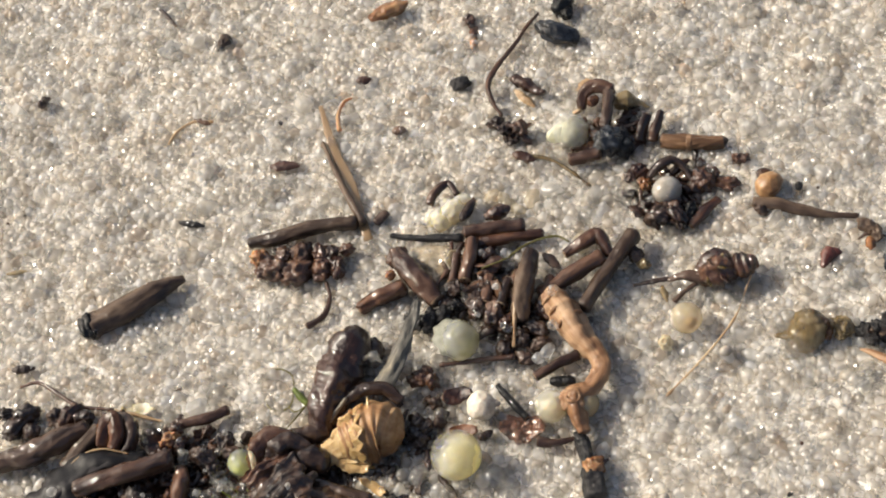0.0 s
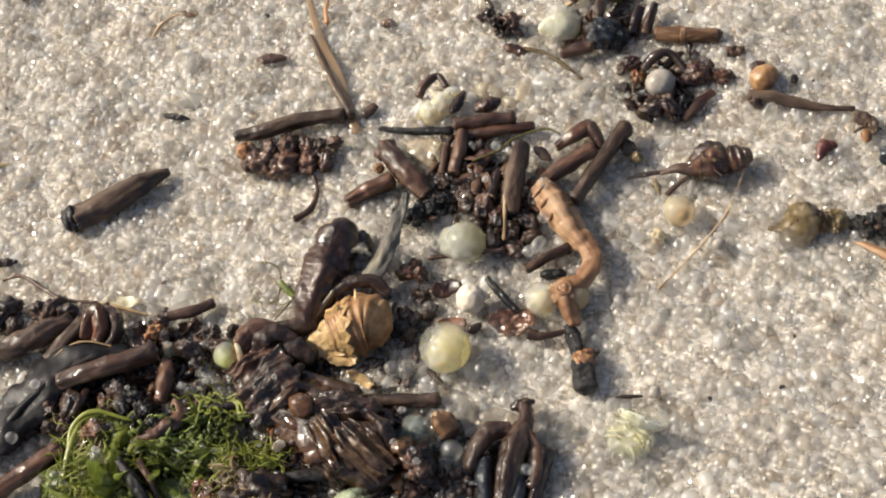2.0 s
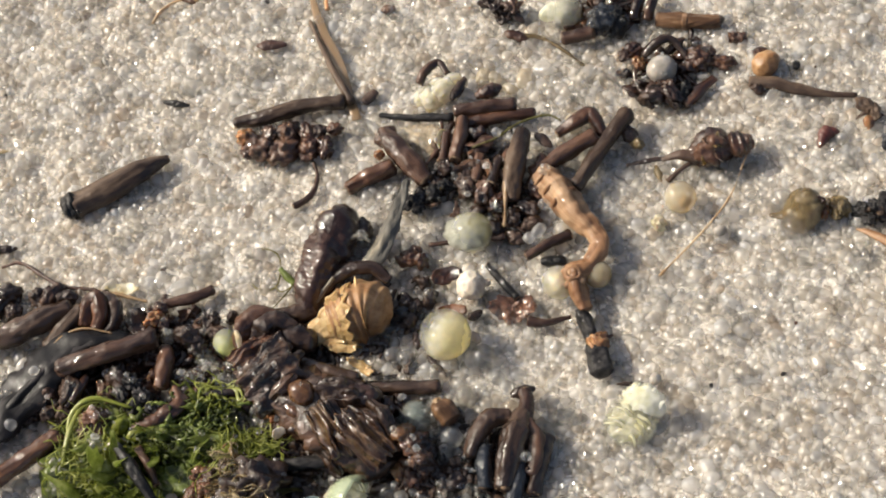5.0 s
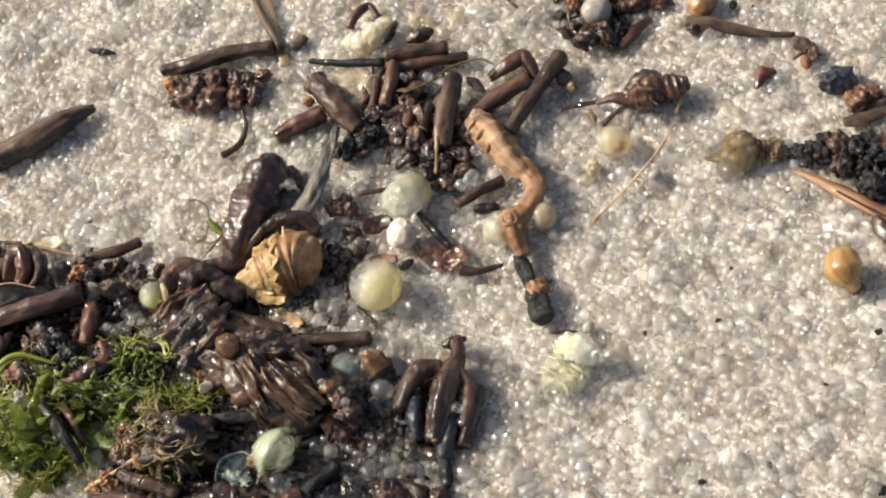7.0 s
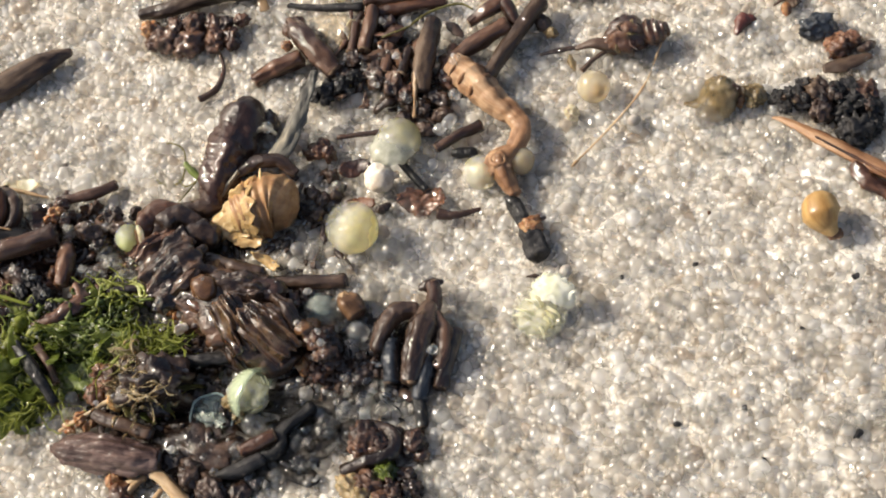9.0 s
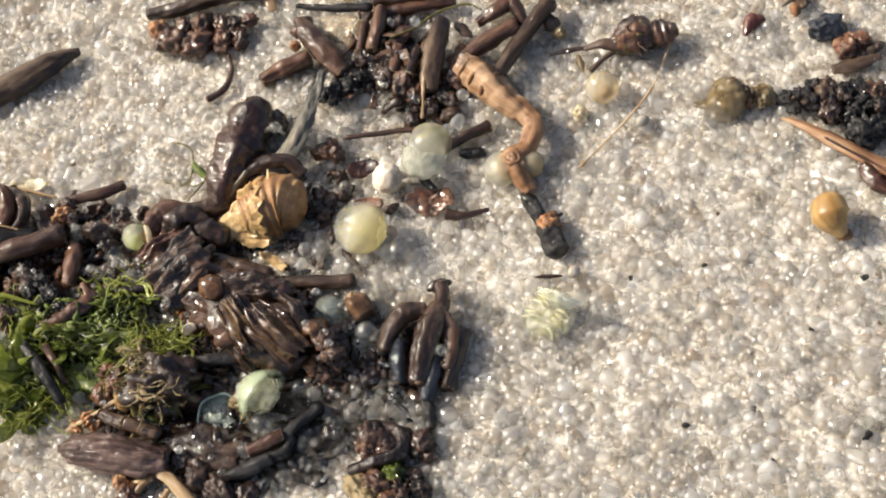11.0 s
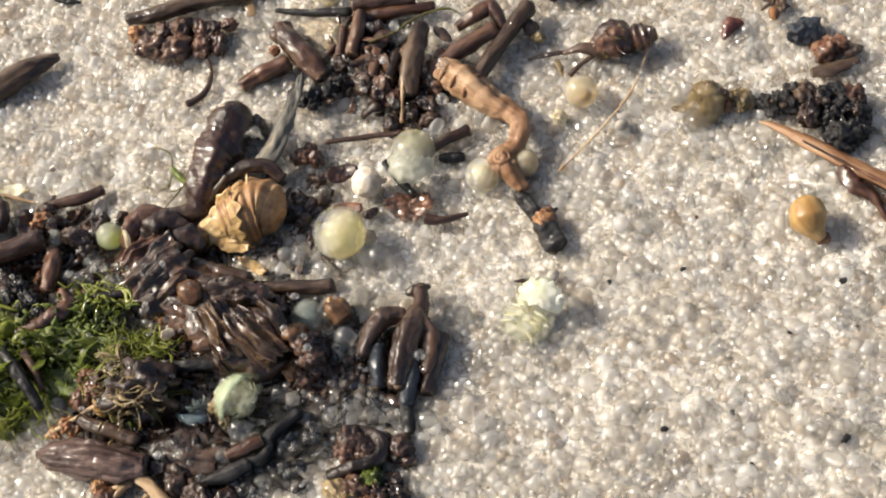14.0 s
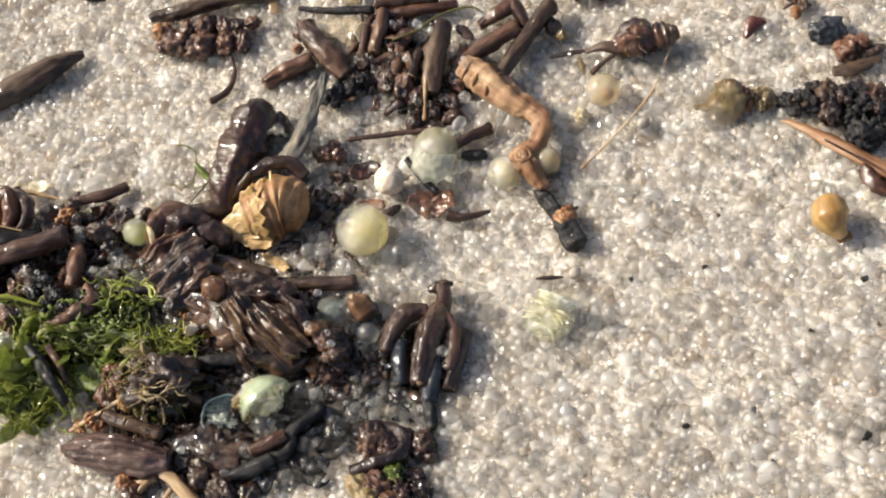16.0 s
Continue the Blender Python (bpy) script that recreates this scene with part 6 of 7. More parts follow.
twig([(-24.98, -6.93, 1.30), (-23.44, -6.77, 1.50), (-21.94, -6.26, 1.40), (-22.13, -5.14, 1.30)], [0.45, 0.5, 0.5, 0.35], BARK_RED, "lumpy red-brown root above the alga", "root_piece", "root", group=NEAR, n=12, lumpy=0.25)
clump("black_crumbs", "glossy black crumbs in the near heap", "debris", CHAR, [((-24.62, -3.65, 1.30), 0.55), ((-24.12, -4.79, 1.20), 0.6), ((-24.79, -5.31, 1.10), 0.55), ((-23.78, -5.87, 1.10), 0.5), ((-25.50, -4.05, 1.10), 0.5)], group=NEAR, lumpy=0.45, piece="crumb")
twig([(-36.97, -8.10, 0.80), (-33.13, -6.72, 0.90), (-29.65, -5.41, 0.90)], [0.60, 0.58, 0.52], BARK_RED, "thick reddish-brown stem beside the alga", group=NEAR, n=16)
clump("bark_lump", "dark brown lumps of wet bark in heap", "bark", BARK, [((-30.00, -2.60, 1.20), 0.8), ((-30.04, -3.75, 0.80), 0.7, BARK_GREY), ((-29.17, -4.05, 0.80), 0.7, BARK_GREY), ((-28.60, -2.90, 1.20), 0.9, BARK_DARK), ((-25.54, -2.71, 0.90), 0.9, BARK_DARK), ((-26.42, -3.38, 0.80), 0.7)], group=NEAR)
for p, r in (((-30.35, -1.18, 2.10), 0.36), ((-32.47, -4.05, 1.60), 0.42), ((-32.65, -1.96, 1.60), 0.40), ((-27.29, -7.37, 1.90), 0.5)):
    bead(p, r)

# ---- ribbed wet bark ----
def ribbed_plate(centre, along, across, arch, number, seed, thick=0.22):
    """An arched torn plate of bark with uneven ridges that run along it."""
    c, a, w = (np.array(q, float) for q in (centre, along, across))
    up = np.cross(w, a)
    up = up / np.linalg.norm(up) * (1 if up[2] > 0 else -1)
    n, m = round(12 * number), 22
    verts, faces = [], []
    for low in (0, 1):
        for i in range(m + 1):
            for j in range(n + 1):
                s, t = 2 * i / m - 1, 2 * j / n - 1
                edge = 1 + 0.22 * fuzz((t * 2, 0, 0), 1.5, seed + 1)
                side = 1 + 0.18 * fuzz((0, s * 2, 0), 1.5, seed + 2)
                drift = t + 0.22 * fuzz((s * 1.1, t * 1.3, 0), 1.0, seed + 4)
                ridge = 0.5 + 0.5 * math.cos(math.pi * number * drift + seed)
                high = arch * (1 - t * t) * (1 - 0.35 * s * s) + (0.30 * ridge * (0.8 + 0.9 * fuzz((s * 1.5, t * 3, 1), 1.0, seed)) + 0.34 * fuzz((s * 1.4, t * 1.4, 2), 1.3, seed)) * (1 - low)
                verts.append(c + a * s * edge + w * t * side + up * (high - thick * low * (1 - 0.7 * max(abs(s), abs(t)))))
    k = (m + 1) * (n + 1)
    for i in range(m):
        for j in range(n):
            q = i * (n + 1) + j
            faces.append([q, q + 1, q + n + 2, q + n + 1])
            faces.append([k + q, k + q + n + 1, k + q + n + 2, k + q + 1])
    rim = [j for j in range(n)] + [i * (n + 1) + n for i in range(m)] + [m * (n + 1) + n - j for j in range(n)] + [(m - i) * (n + 1) for i in range(m)]
    for x, y in zip(rim, rim[1:] + rim[:1]):
        faces.append([y, x, k + x, k + y])
    return np.array(verts), faces


rib = thing("ribbed_bark", np.array((-14.01, -8.59, 0.00)), "wet glossy brown ribbed bark roll with folds", "bark", NEAR)
part("core", sweep([(-17.45, -4.95, 0.80), (-15.43, -7.16, 1.30), (-13.29, -10.34, 1.40), (-11.82, -12.68, 1.20), (-11.29, -14.36, 0.80)], [1.2, 1.9, 2.1, 2.0, 1.1], n=28, steps=12, lumpy=0.3, flat=0.62, seed=71), WET_BARK, rib)
for k, (pts, r) in enumerate((
        (((-17.52, -6.29, 1.70), (-16.07, -5.79, 2.30), (-14.41, -5.10, 2.10)), 0.42), (((-17.22, -7.24, 1.80), (-15.52, -6.95, 2.60), (-13.89, -5.89, 2.30)), 0.42), (((-16.89, -8.26, 1.80), (-15.35, -8.00, 2.70), (-14.24, -6.86, 2.50)), 0.40),
        (((-16.93, -5.63, 1.70), (-16.18, -4.81, 1.90), (-14.69, -4.30, 1.80)), 0.40), (((-16.92, -8.63, 1.40), (-15.74, -8.30, 2.20), (-15.09, -8.11, 2.50)), 0.36),
        (((-12.15, -11.06, 2.10), (-11.50, -12.15, 2.20), (-10.87, -13.26, 1.80)), 0.42), (((-11.67, -10.81, 2.50), (-10.77, -12.00, 2.80), (-10.23, -13.08, 2.30)), 0.50),
        (((-10.60, -10.62, 2.40), (-10.01, -11.94, 2.70), (-9.90, -13.01, 2.30)), 0.55), (((-14.17, -11.74, 1.60), (-13.77, -13.01, 1.60), (-13.43, -13.78, 1.10)), 0.36))):
    part("fold", sweep(pts, [r * 0.5, r * 0.95, r * 0.5], n=16, steps=10, lumpy=0.30, freq=1.5, ridges=5, ridge=0.13, seed=80 + k), (WET_BARK, BARK_DARK)[k % 3 == 1], rib)
for k, (c, along, across, arch, number, mat) in enumerate((
        ((-13.25, -11.60, 2.25), (0.45, -1.70, -0.40), (0.95, 0.10, -0.10), 0.95, 3.2, GILT), ((-11.55, -12.75, 2.55), (0.95, -1.60, -0.45), (0.95, 0.50, 0.05), 0.85, 3.0, GILT),
        ((-16.00, -6.60, 2.00), (1.75, 0.70, 0.10), (0.55, -1.90, 0.00), 0.95, 4, WET_BARK), ((-16.60, -4.60, 1.60), (1.50, 0.60, 0.00), (0.50, -1.00, 0.10), 0.70, 4, BARK_RED),
        ((-12.20, -9.30, 2.20), (1.30, -0.50, -0.10), (0.40, 0.95, -0.10), 0.60, 3, BARK_DARK))):
    part("ribbed_plate", ribbed_plate(c, along, across, arch, number, 700 + k), mat, rib, "wet shining plate with close ridges")
part("knob", blob((-14.40, -8.70, 2.55), (0.78, 0.95, 0.80), (0, 0, 25), lumpy=0.14, seed=101), NUT, rib, "smooth orange-brown knob")
part("knob_rim", sweep([(-15.50, -8.34, 2.10), (-15.44, -9.08, 2.00), (-14.73, -9.68, 1.90), (-13.86, -9.28, 2.00), (-13.40, -8.38, 2.20)], [0.25, 0.36, 0.40, 0.36, 0.2], n=10, lumpy=0.15, seed=102), BARK_RED, rib)
part("shoulder", blob((-11.31, -9.77, 1.90), (1.3, 1.0, 0.8), lumpy=0.4, seed=103), POD, rib, "purple-brown torn shoulder")
part("base_flap", blob((-15.29, -9.41, 1.00), (1.3, 1.0, 0.8), lumpy=0.4, seed=104), BARK_RED, rib)
roll = thing("curled_bark", np.array((-16.24, -2.08, 0.00)), "dark curled bark with a bright torn edge", "bark", NEAR)
for k, pts in enumerate((((-17.64, -3.72, 0.90), (-17.24, -2.83, 1.60), (-16.21, -2.27, 1.90), (-14.69, -2.54, 1.80)), ((-16.70, -3.62, 1.20), (-15.89, -3.16, 1.80), (-14.94, -3.04, 1.90), (-13.95, -3.86, 1.60)), ((-15.58, -4.25, 1.20), (-14.40, -4.30, 1.60), (-13.17, -4.93, 1.40)))):
    part("strip", sweep(pts, [0.4, 0.7, 0.7, 0.4][:len(pts)], n=12, lumpy=0.25, seed=110 + k), (BARK_RED, BARK_DARK, BARK_DARK)[k], roll)
part("torn_edge", sweep([(-17.63, -4.11, 1.60), (-17.45, -3.49, 2.20), (-17.53, -2.59, 2.10)], [0.1, 0.22, 0.1], n=8, lumpy=0.3, seed=115), PALE_CRUST, roll, "pale wet torn edge")
twig([(-17.01, -1.65, 0.80), (-15.42, -2.20, 0.90), (-13.63, -2.38, 0.80), (-12.68, -2.33, 0.70)], [0.4, 0.6, 0.6, 0.4], BARK_DARK, "dark stem behind curled bark", group=NEAR, n=12)
twig([(-14.14, -6.18, 1.40), (-12.66, -7.31, 1.30), (-11.17, -8.36, 1.20)], [0.45, 0.6, 0.5], BARK_DARK, "black stem across the ribbed bark", group=NEAR, n=12)
twig([(-10.68, -8.68, 0.70), (-8.75, -9.39, 0.70), (-6.57, -10.06, 0.60)], [0.36, 0.42, 0.44], BARK_DARK, "straight black stem on wet sand", group=NEAR, n=14)
clump("wet_root", "glossy red-brown lumpy root end", "root", BARK_RED, [((-9.36, -12.90, 1.00), 0.75, AMBER), ((-8.61, -13.41, 1.10), 0.8), ((-9.30, -14.05, 1.00), 0.75), ((-8.66, -14.79, 0.90), 0.8, BARK), ((-9.48, -15.10, 0.60), 0.7), ((-10.18, -14.48, 0.60), 0.6, AMBER), ((-10.27, -13.14, 1.00), 0.55), ((-8.14, -14.00, 0.80), 0.5, BARK_DARK), ((-9.05, -13.85, 2.10), 0.75), ((-8.75, -14.75, 1.90), 0.65, BARK), ((-9.45, -13.20, 2.30), 0.60, NUT)], group=NEAR, lumpy=0.35, piece="lobe")
clump("brown_pulp", "wet brown pulp beside ribbed bark", "debris", BARK, [((-9.97, -10.33, 0.90), 0.7, BARK_RED), ((-9.15, -10.33, 0.70), 0.5), ((-8.31, -15.57, 0.30), 0.5, BARK_DARK), ((-7.11, -16.18, 0.30), 0.6, BARK_DARK), ((-7.90, -15.97, 0.30), 0.5, BARK_DARK), ((-6.45, -16.23, 0.30), 0.5, BARK_DARK)], group=NEAR)
tipc = thing("root_cone", np.array((-6.81, -11.42, 0.00)), "small pinkish tan cone-shaped root tip", "root", NEAR)
part("cone", sweep([(-6.98, -11.20, 1.00), (-6.68, -11.78, 1.00), (-6.41, -12.54, 0.80)], [0.35, 0.72, 0.62], n=14, lumpy=0.12, seed=121), JOINTED, tipc)
part("pale_tip", blob((-6.84, -11.36, 1.35), (0.28, 0.25, 0.2), lumpy=0.35, seed=122), TENDRIL, tipc, "pale flaky tip")

# ---- bundle of stems ----
BUN = "bundle of stems"
twig([(-2.28, -13.58, 1.00), (-3.00, -14.83, 1.40), (-3.82, -16.16, 1.30), (-4.64, -17.69, 0.90)], [0.50, 0.80, 0.78, 0.55], BARK_DARK, "thick grey-brown stem in a bundle", group=BUN, n=18)
twig([(-2.22, -14.29, 1.10), (-2.13, -15.75, 1.10), (-2.96, -17.34, 0.80)], [0.52, 0.58, 0.42], BARK, "brown stem pressed against a bundle", group=BUN, n=14)
twig([(-1.77, -12.18, 0.90), (-1.92, -13.14, 1.00), (-2.36, -14.17, 1.10)], [0.40, 0.42, 0.45], BARK, "short stub above a bundle of stems", group=BUN, n=12)
nub((-2.58, -12.10, 0.80), (-1.16, -12.16, 0.80), 0.4, BARK_DARK, "black scrap on top of a stub")
twig([(-3.06, -13.56, 1.00), (-4.10, -13.43, 1.20), (-5.07, -13.98, 1.20), (-5.97, -15.04, 0.80)], [0.45, 0.56, 0.55, 0.40], BARK_DARK, "arched dark red-brown stem in a bundle", group=BUN, n=14)
twig([(-1.35, -15.39, 0.70), (-2.17, -16.84, 0.70), (-3.14, -18.45, 0.60)], [0.48, 0.52, 0.45], BARK_DARK, "straight brown stem beside a bundle", group=BUN, n=14)
twig([(-4.94, -14.82, 0.90), (-5.32, -15.99, 0.90), (-5.64, -17.21, 0.60)], [0.45, 0.58, 0.5], COAL, "blue-black short stem in a bundle", group=BUN, n=12)
twig([(-3.18, -16.06, 1.00), (-3.73, -17.29, 0.90), (-4.45, -18.72, 0.60)], [0.45, 0.52, 0.45], COAL, "bluish dark stem under a bundle", group=BUN, n=12)
twig([(-4.39, -18.01, 0.60), (-4.59, -19.16, 0.50), (-4.70, -20.31, 0.35)], [0.36, 0.38, 0.36], CHAR, "blackened stem end on sand", group=BUN, n=12)
nub((-6.73, -15.44, 0.40), (-5.69, -16.00, 0.40), 0.25, COAL, "thin dark shred beside a bundle")
bead((-2.86, -16.67, 1.90), 0.36)

# black shreds added to darken the shaded sand under the stems
litter("leaf_litter", (-4.39, -15.91, 0.00), (2.2, 2.2), 60, BARK_DARK, "black shreds standing in for shade under a bundle of stems", high=0.7)
# some real muck; the extra black shreds paint the heap's shade on sand
litter("leaf_litter", (-8.60, -15.14, 0.00), (2.8, 1.8), 90, BARK_DARK, "wet muck shreds, thickened to paint shade between bark and bundle", high=0.4)
# ---- nut and mossy crumbs ----
clump("nut_husk", "cracked wet brown nut husk on sand", "nut", BARK, [((-7.80, -19.98, 0.90), 0.95), ((-7.19, -20.68, 0.80), 0.9), ((-8.43, -20.42, 0.80), 0.75, BARK_RED), ((-6.47, -20.32, 0.60), 0.6, BARK_DARK)], lumpy=0.3)
twig([(-9.65, -21.42, 0.60), (-8.35, -21.43, 0.90), (-6.66, -21.25, 0.90), (-6.45, -20.21, 0.90), (-7.47, -19.24, 0.80)], [0.4, 0.5, 0.5, 0.4, 0.25], BARK_DARK, "dark rim of a cracked nut husk", "husk_rim_scrap", "husk", ends=(0, 0), n=12)
clump("shell_nut", "small dark shiny round nut on sand", "nut", BARK, [((-5.36, -21.06, 0.60), 0.72), ((-5.79, -21.40, 0.50), 0.5, BARK_DARK), ((-5.21, -21.84, 0.40), 0.45, BARK_RED)], lumpy=0.25)
clump("mossy_lump", "dark lump with green moss on sand", "moss lump", BARK,
      [((-9.32, -22.51, 0.70), 0.75, OLIVE), ((-8.37, -22.70, 0.80), 0.8), ((-7.32, -22.33, 0.70), 0.65, ALGA_DARK), ((-7.27, -23.38, 0.70), 0.75), ((-6.23, -23.59, 0.50), 0.55, BARK_DARK), ((-8.88, -23.34, 0.70), 0.8, OLIVE), ((-6.48, -22.72, 0.50), 0.5, BARK_DARK), ((-7.89, -23.81, 0.60), 0.8, BARK_RED)], lumpy=0.4)

# ---- spindle seed and its neighbours ----
spin = thing("spindle_seed", np.array((-22.33, -15.64, 0.00)), "purple-brown ribbed spindle-shaped seed", "seed", NEAR)
part("seed", sweep([(-25.32, -14.56, 0.80), (-24.25, -15.08, 1.00), (-22.35, -16.00, 1.10), (-20.54, -16.91, 1.00), (-19.39, -17.37, 0.90)], [0.25, 0.78, 1.02, 0.95, 0.7], n=48, steps=14, lumpy=0.05, freq=1.0, ridges=11, ridge=0.045, seed=131), SEED_SKIN, spin)
part("broken_end", end_cap([(-20.54, -16.91, 1.00), (-19.26, -17.41, 0.90)], [0.9, 0.72], False, n=16, seed=132), BARK_DARK, spin)
twig([(-22.55, -13.30, 0.90), (-21.24, -14.54, 1.10), (-19.59, -15.80, 1.00)], [0.36, 0.44, 0.36], BARK_DARK, "blue-grey dark twig beside a spindle seed", group=NEAR, n=12)
twig([(-24.85, -13.51, 0.50), (-23.31, -13.37, 0.90), (-20.91, -12.75, 1.10)], [0.12, 0.16, 0.12], TENDRIL, "thin tan stalk beside a spindle seed", "stalk", "stalk", n=8)
clump("orange_flesh", "orange wet plant flesh beside alga", "plant flesh", AMBER, [((-23.39, -13.37, 0.70), 0.5), ((-22.97, -13.73, 0.60), 0.42), ((-21.26, -13.14, 1.00), 0.55, GOLD), ((-24.23, -13.47, 0.50), 0.36)], group=NEAR, lumpy=0.4)
clump("pink_crumbs", "pinkish wet crumbly scrap in alga", "debris", PINK, [((-21.60, -11.05, 1.20), 0.6), ((-21.46, -12.00, 1.10), 0.7), ((-22.15, -12.22, 0.90), 0.6), ((-20.99, -11.46, 1.20), 0.55, BARK), ((-20.84, -12.17, 1.00), 0.55, BARK)], group=NEAR, lumpy=0.45)
clump("orange_pebble", "small smooth orange pebble under a seed", "pebble", AMBER, [((-22.13, -17.34, 0.50), 0.5), ((-22.51, -17.42, 0.40), 0.36)], lumpy=0.2, group=NEAR)
twig([(-19.86, -17.91, 0.80), (-19.20, -18.95, 0.70), (-18.28, -20.79, 0.60)], [0.34, 0.36, 0.36], TENDRIL, "pale tan broken stick beside a seed", "pale_stick", "twig", n=12)
for a, b, c in (((-20.47, -17.95, 0.60), (-21.28, -18.37, 0.60), (-21.95, -18.94, 0.40)), ((-19.77, -19.02, 0.50), (-20.18, -19.41, 0.50), (-20.86, -19.66, 0.40)), ((-21.94, -17.96, 0.40), (-21.22, -18.04, 0.60), (-20.50, -18.11, 0.60))):
    twig([a, b, c], [0.16, 0.18, 0.12], TENDRIL, "pale thin root beside a broken stick", "thin_rootlet", "rootlet", n=8, ends=(0, 0))
clump("bark_lump", "dark purple-brown bark under a broken stick", "bark", BARK_DARK, [((-17.92, -18.75, 0.40), 0.9), ((-17.00, -19.94, 0.40), 0.9), ((-22.05, -18.56, 0.40), 0.8, BARK_RED), ((-18.84, -17.54, 0.40), 0.7), ((-15.55, -20.74, 0.30), 0.7)], group=NEAR)
twig([(-16.83, -19.26, 0.50), (-15.14, -19.36, 0.70), (-13.74, -19.18, 0.80)], [0.2, 0.45, 0.36], CHAR, "black pointed twig on shaded sand", n=12)
twig([(-14.04, -18.90, 0.70), (-13.09, -19.12, 0.70), (-12.48, -18.62, 0.70), (-12.31, -18.01, 0.80), (-10.29, -17.13, 0.70)], [0.3, 0.36, 0.36, 0.4, 0.36], CHAR, "black crooked twig on shaded sand", n=12)
twig([(-14.79, -18.47, 1.00), (-13.82, -18.42, 1.10), (-12.72, -18.24, 1.10)], [0.36, 0.42, 0.36], BARK_RED, "short orange-brown stub on a black twig", n=12)
bead((-14.99, -18.33, 1.00), 0.5)
solo("clear_grain", blob((-13.77, -17.22, 0.90), (0.62, 0.8, 0.7), (0, 0, 30), lumpy=0.12, seed=141), CLEAR_GRAIN, "tall milky quartz grain beside a green larva", "sand grain", "loose clear grains")
for p, r in (((-10.52, -16.12, 0.40), 0.5), ((-11.81, -18.88, 0.30), 0.5), ((-13.30, -20.30, 0.30), 0.5), ((-11.66, -20.34, 0.30), 0.42), ((-9.91, -17.93, 0.30), 0.4), ((-7.99, -7.50, 0.50), 0.6), ((-8.73, -18.02, 0.40), 0.55), ((-8.05, -16.63, 0.40), 0.6), ((-9.80, -18.86, 0.30), 0.5), ((-6.70, -13.43, 0.50), 0.75),
             ((-3.57, -19.84, 0.40), 0.65), ((-2.73, -11.37, 0.40), 0.5), ((-5.28, -11.26, 0.50), 0.6), ((-25.50, -13.05, 0.40), 0.5), ((-24.15, -12.58, 0.60), 0.36), ((-27.68, -13.54, 0.30), 0.6)):
    bead(p, r, "large clear quartz grain lying on sand")
twig([(-17.20, -11.81, 0.90), (-15.74, -12.26, 0.90), (-14.23, -12.60, 0.80)], [0.36, 0.45, 0.4], CHAR, "black stem between alga and ribbed bark", group=NEAR, n=12)
flake((-16.46, -10.24, 1.60), (0.42, 0.3), (50, 20, 20), CHALK, "small pale shiny scale in debris", "pale_scale", "scale", thick=0.1)
clump("amber_drops", "small amber wet drops in debris", "plant flesh", AMBER, [((-16.98, -8.59, 1.20), 0.3), ((-16.61, -9.03, 1.20), 0.25), ((-17.58, -8.09, 1.20), 0.3, CLEAR_GRAIN), ((-17.58, -8.82, 1.10), 0.3, CLEAR_GRAIN)], lumpy=0.2, group=NEAR)

solo("leaf_pulp", blob((-18.70, -13.00, 0.60), (2.3, 1.7, 2.5), (0, 0, -25), lumpy=0.4, freq=1.6, seed=407, sub=4), BARK_DARK, "dark brown sodden leaf pulp under the alga", "plant pulp", NEAR)
solo("leaf_pulp", blob((-17.43, -16.86, 0.15), (2.9, 1.7, 0.55), (0, 0, -25), lumpy=0.4, freq=2.2, seed=409, sub=4), BARK_DARK, "dark brown sodden leaf pulp beside a seed", "plant pulp", NEAR)
# ---- green alga ----
alga = thing("alga_tuft", np.array((-24.93, -8.55, 0.00)), "bright green wet tangled alga on debris", "alga", NEAR)


def threads(name, centre, reach, number, mat, seed, low=0.6, high=1.9, thick=(0.035, 0.10), length=(0.9, 2.6)):
    gen = np.random.default_rng(seed)
    shapes = []
    c = np.array(centre)
    for k in range(number):
        a, s = gen.uniform(0, 6.28), math.sqrt(gen.uniform(0, 1))
        p = np.array((c[0] + math.cos(a) * s * reach[0], c[1] + math.sin(a) * s * reach[1], low + (high - low) * gen.uniform(0, 1) * (1 - 0.5 * s)))
        d = gen.uniform(0, 6.28)
        pts = [p]
        for q in range(5):
            d += gen.normal(0, 0.8)
            p = p + np.array((math.cos(d), math.sin(d), gen.normal(0, 0.35))) * gen.uniform(*length) / 4
            p[2] = max(p[2], 0.3)
            pts.append(p)
        w = gen.uniform(*thick)
        shapes.append(sweep(pts, [w * 0.7, w, w, w * 0.9, w * 0.7, w * 0.3], n=6, steps=4, lumpy=0.1, seed=k, flat=gen.uniform(0.2, 0.7)))
    return part(name, together(*shapes), mat, alga)


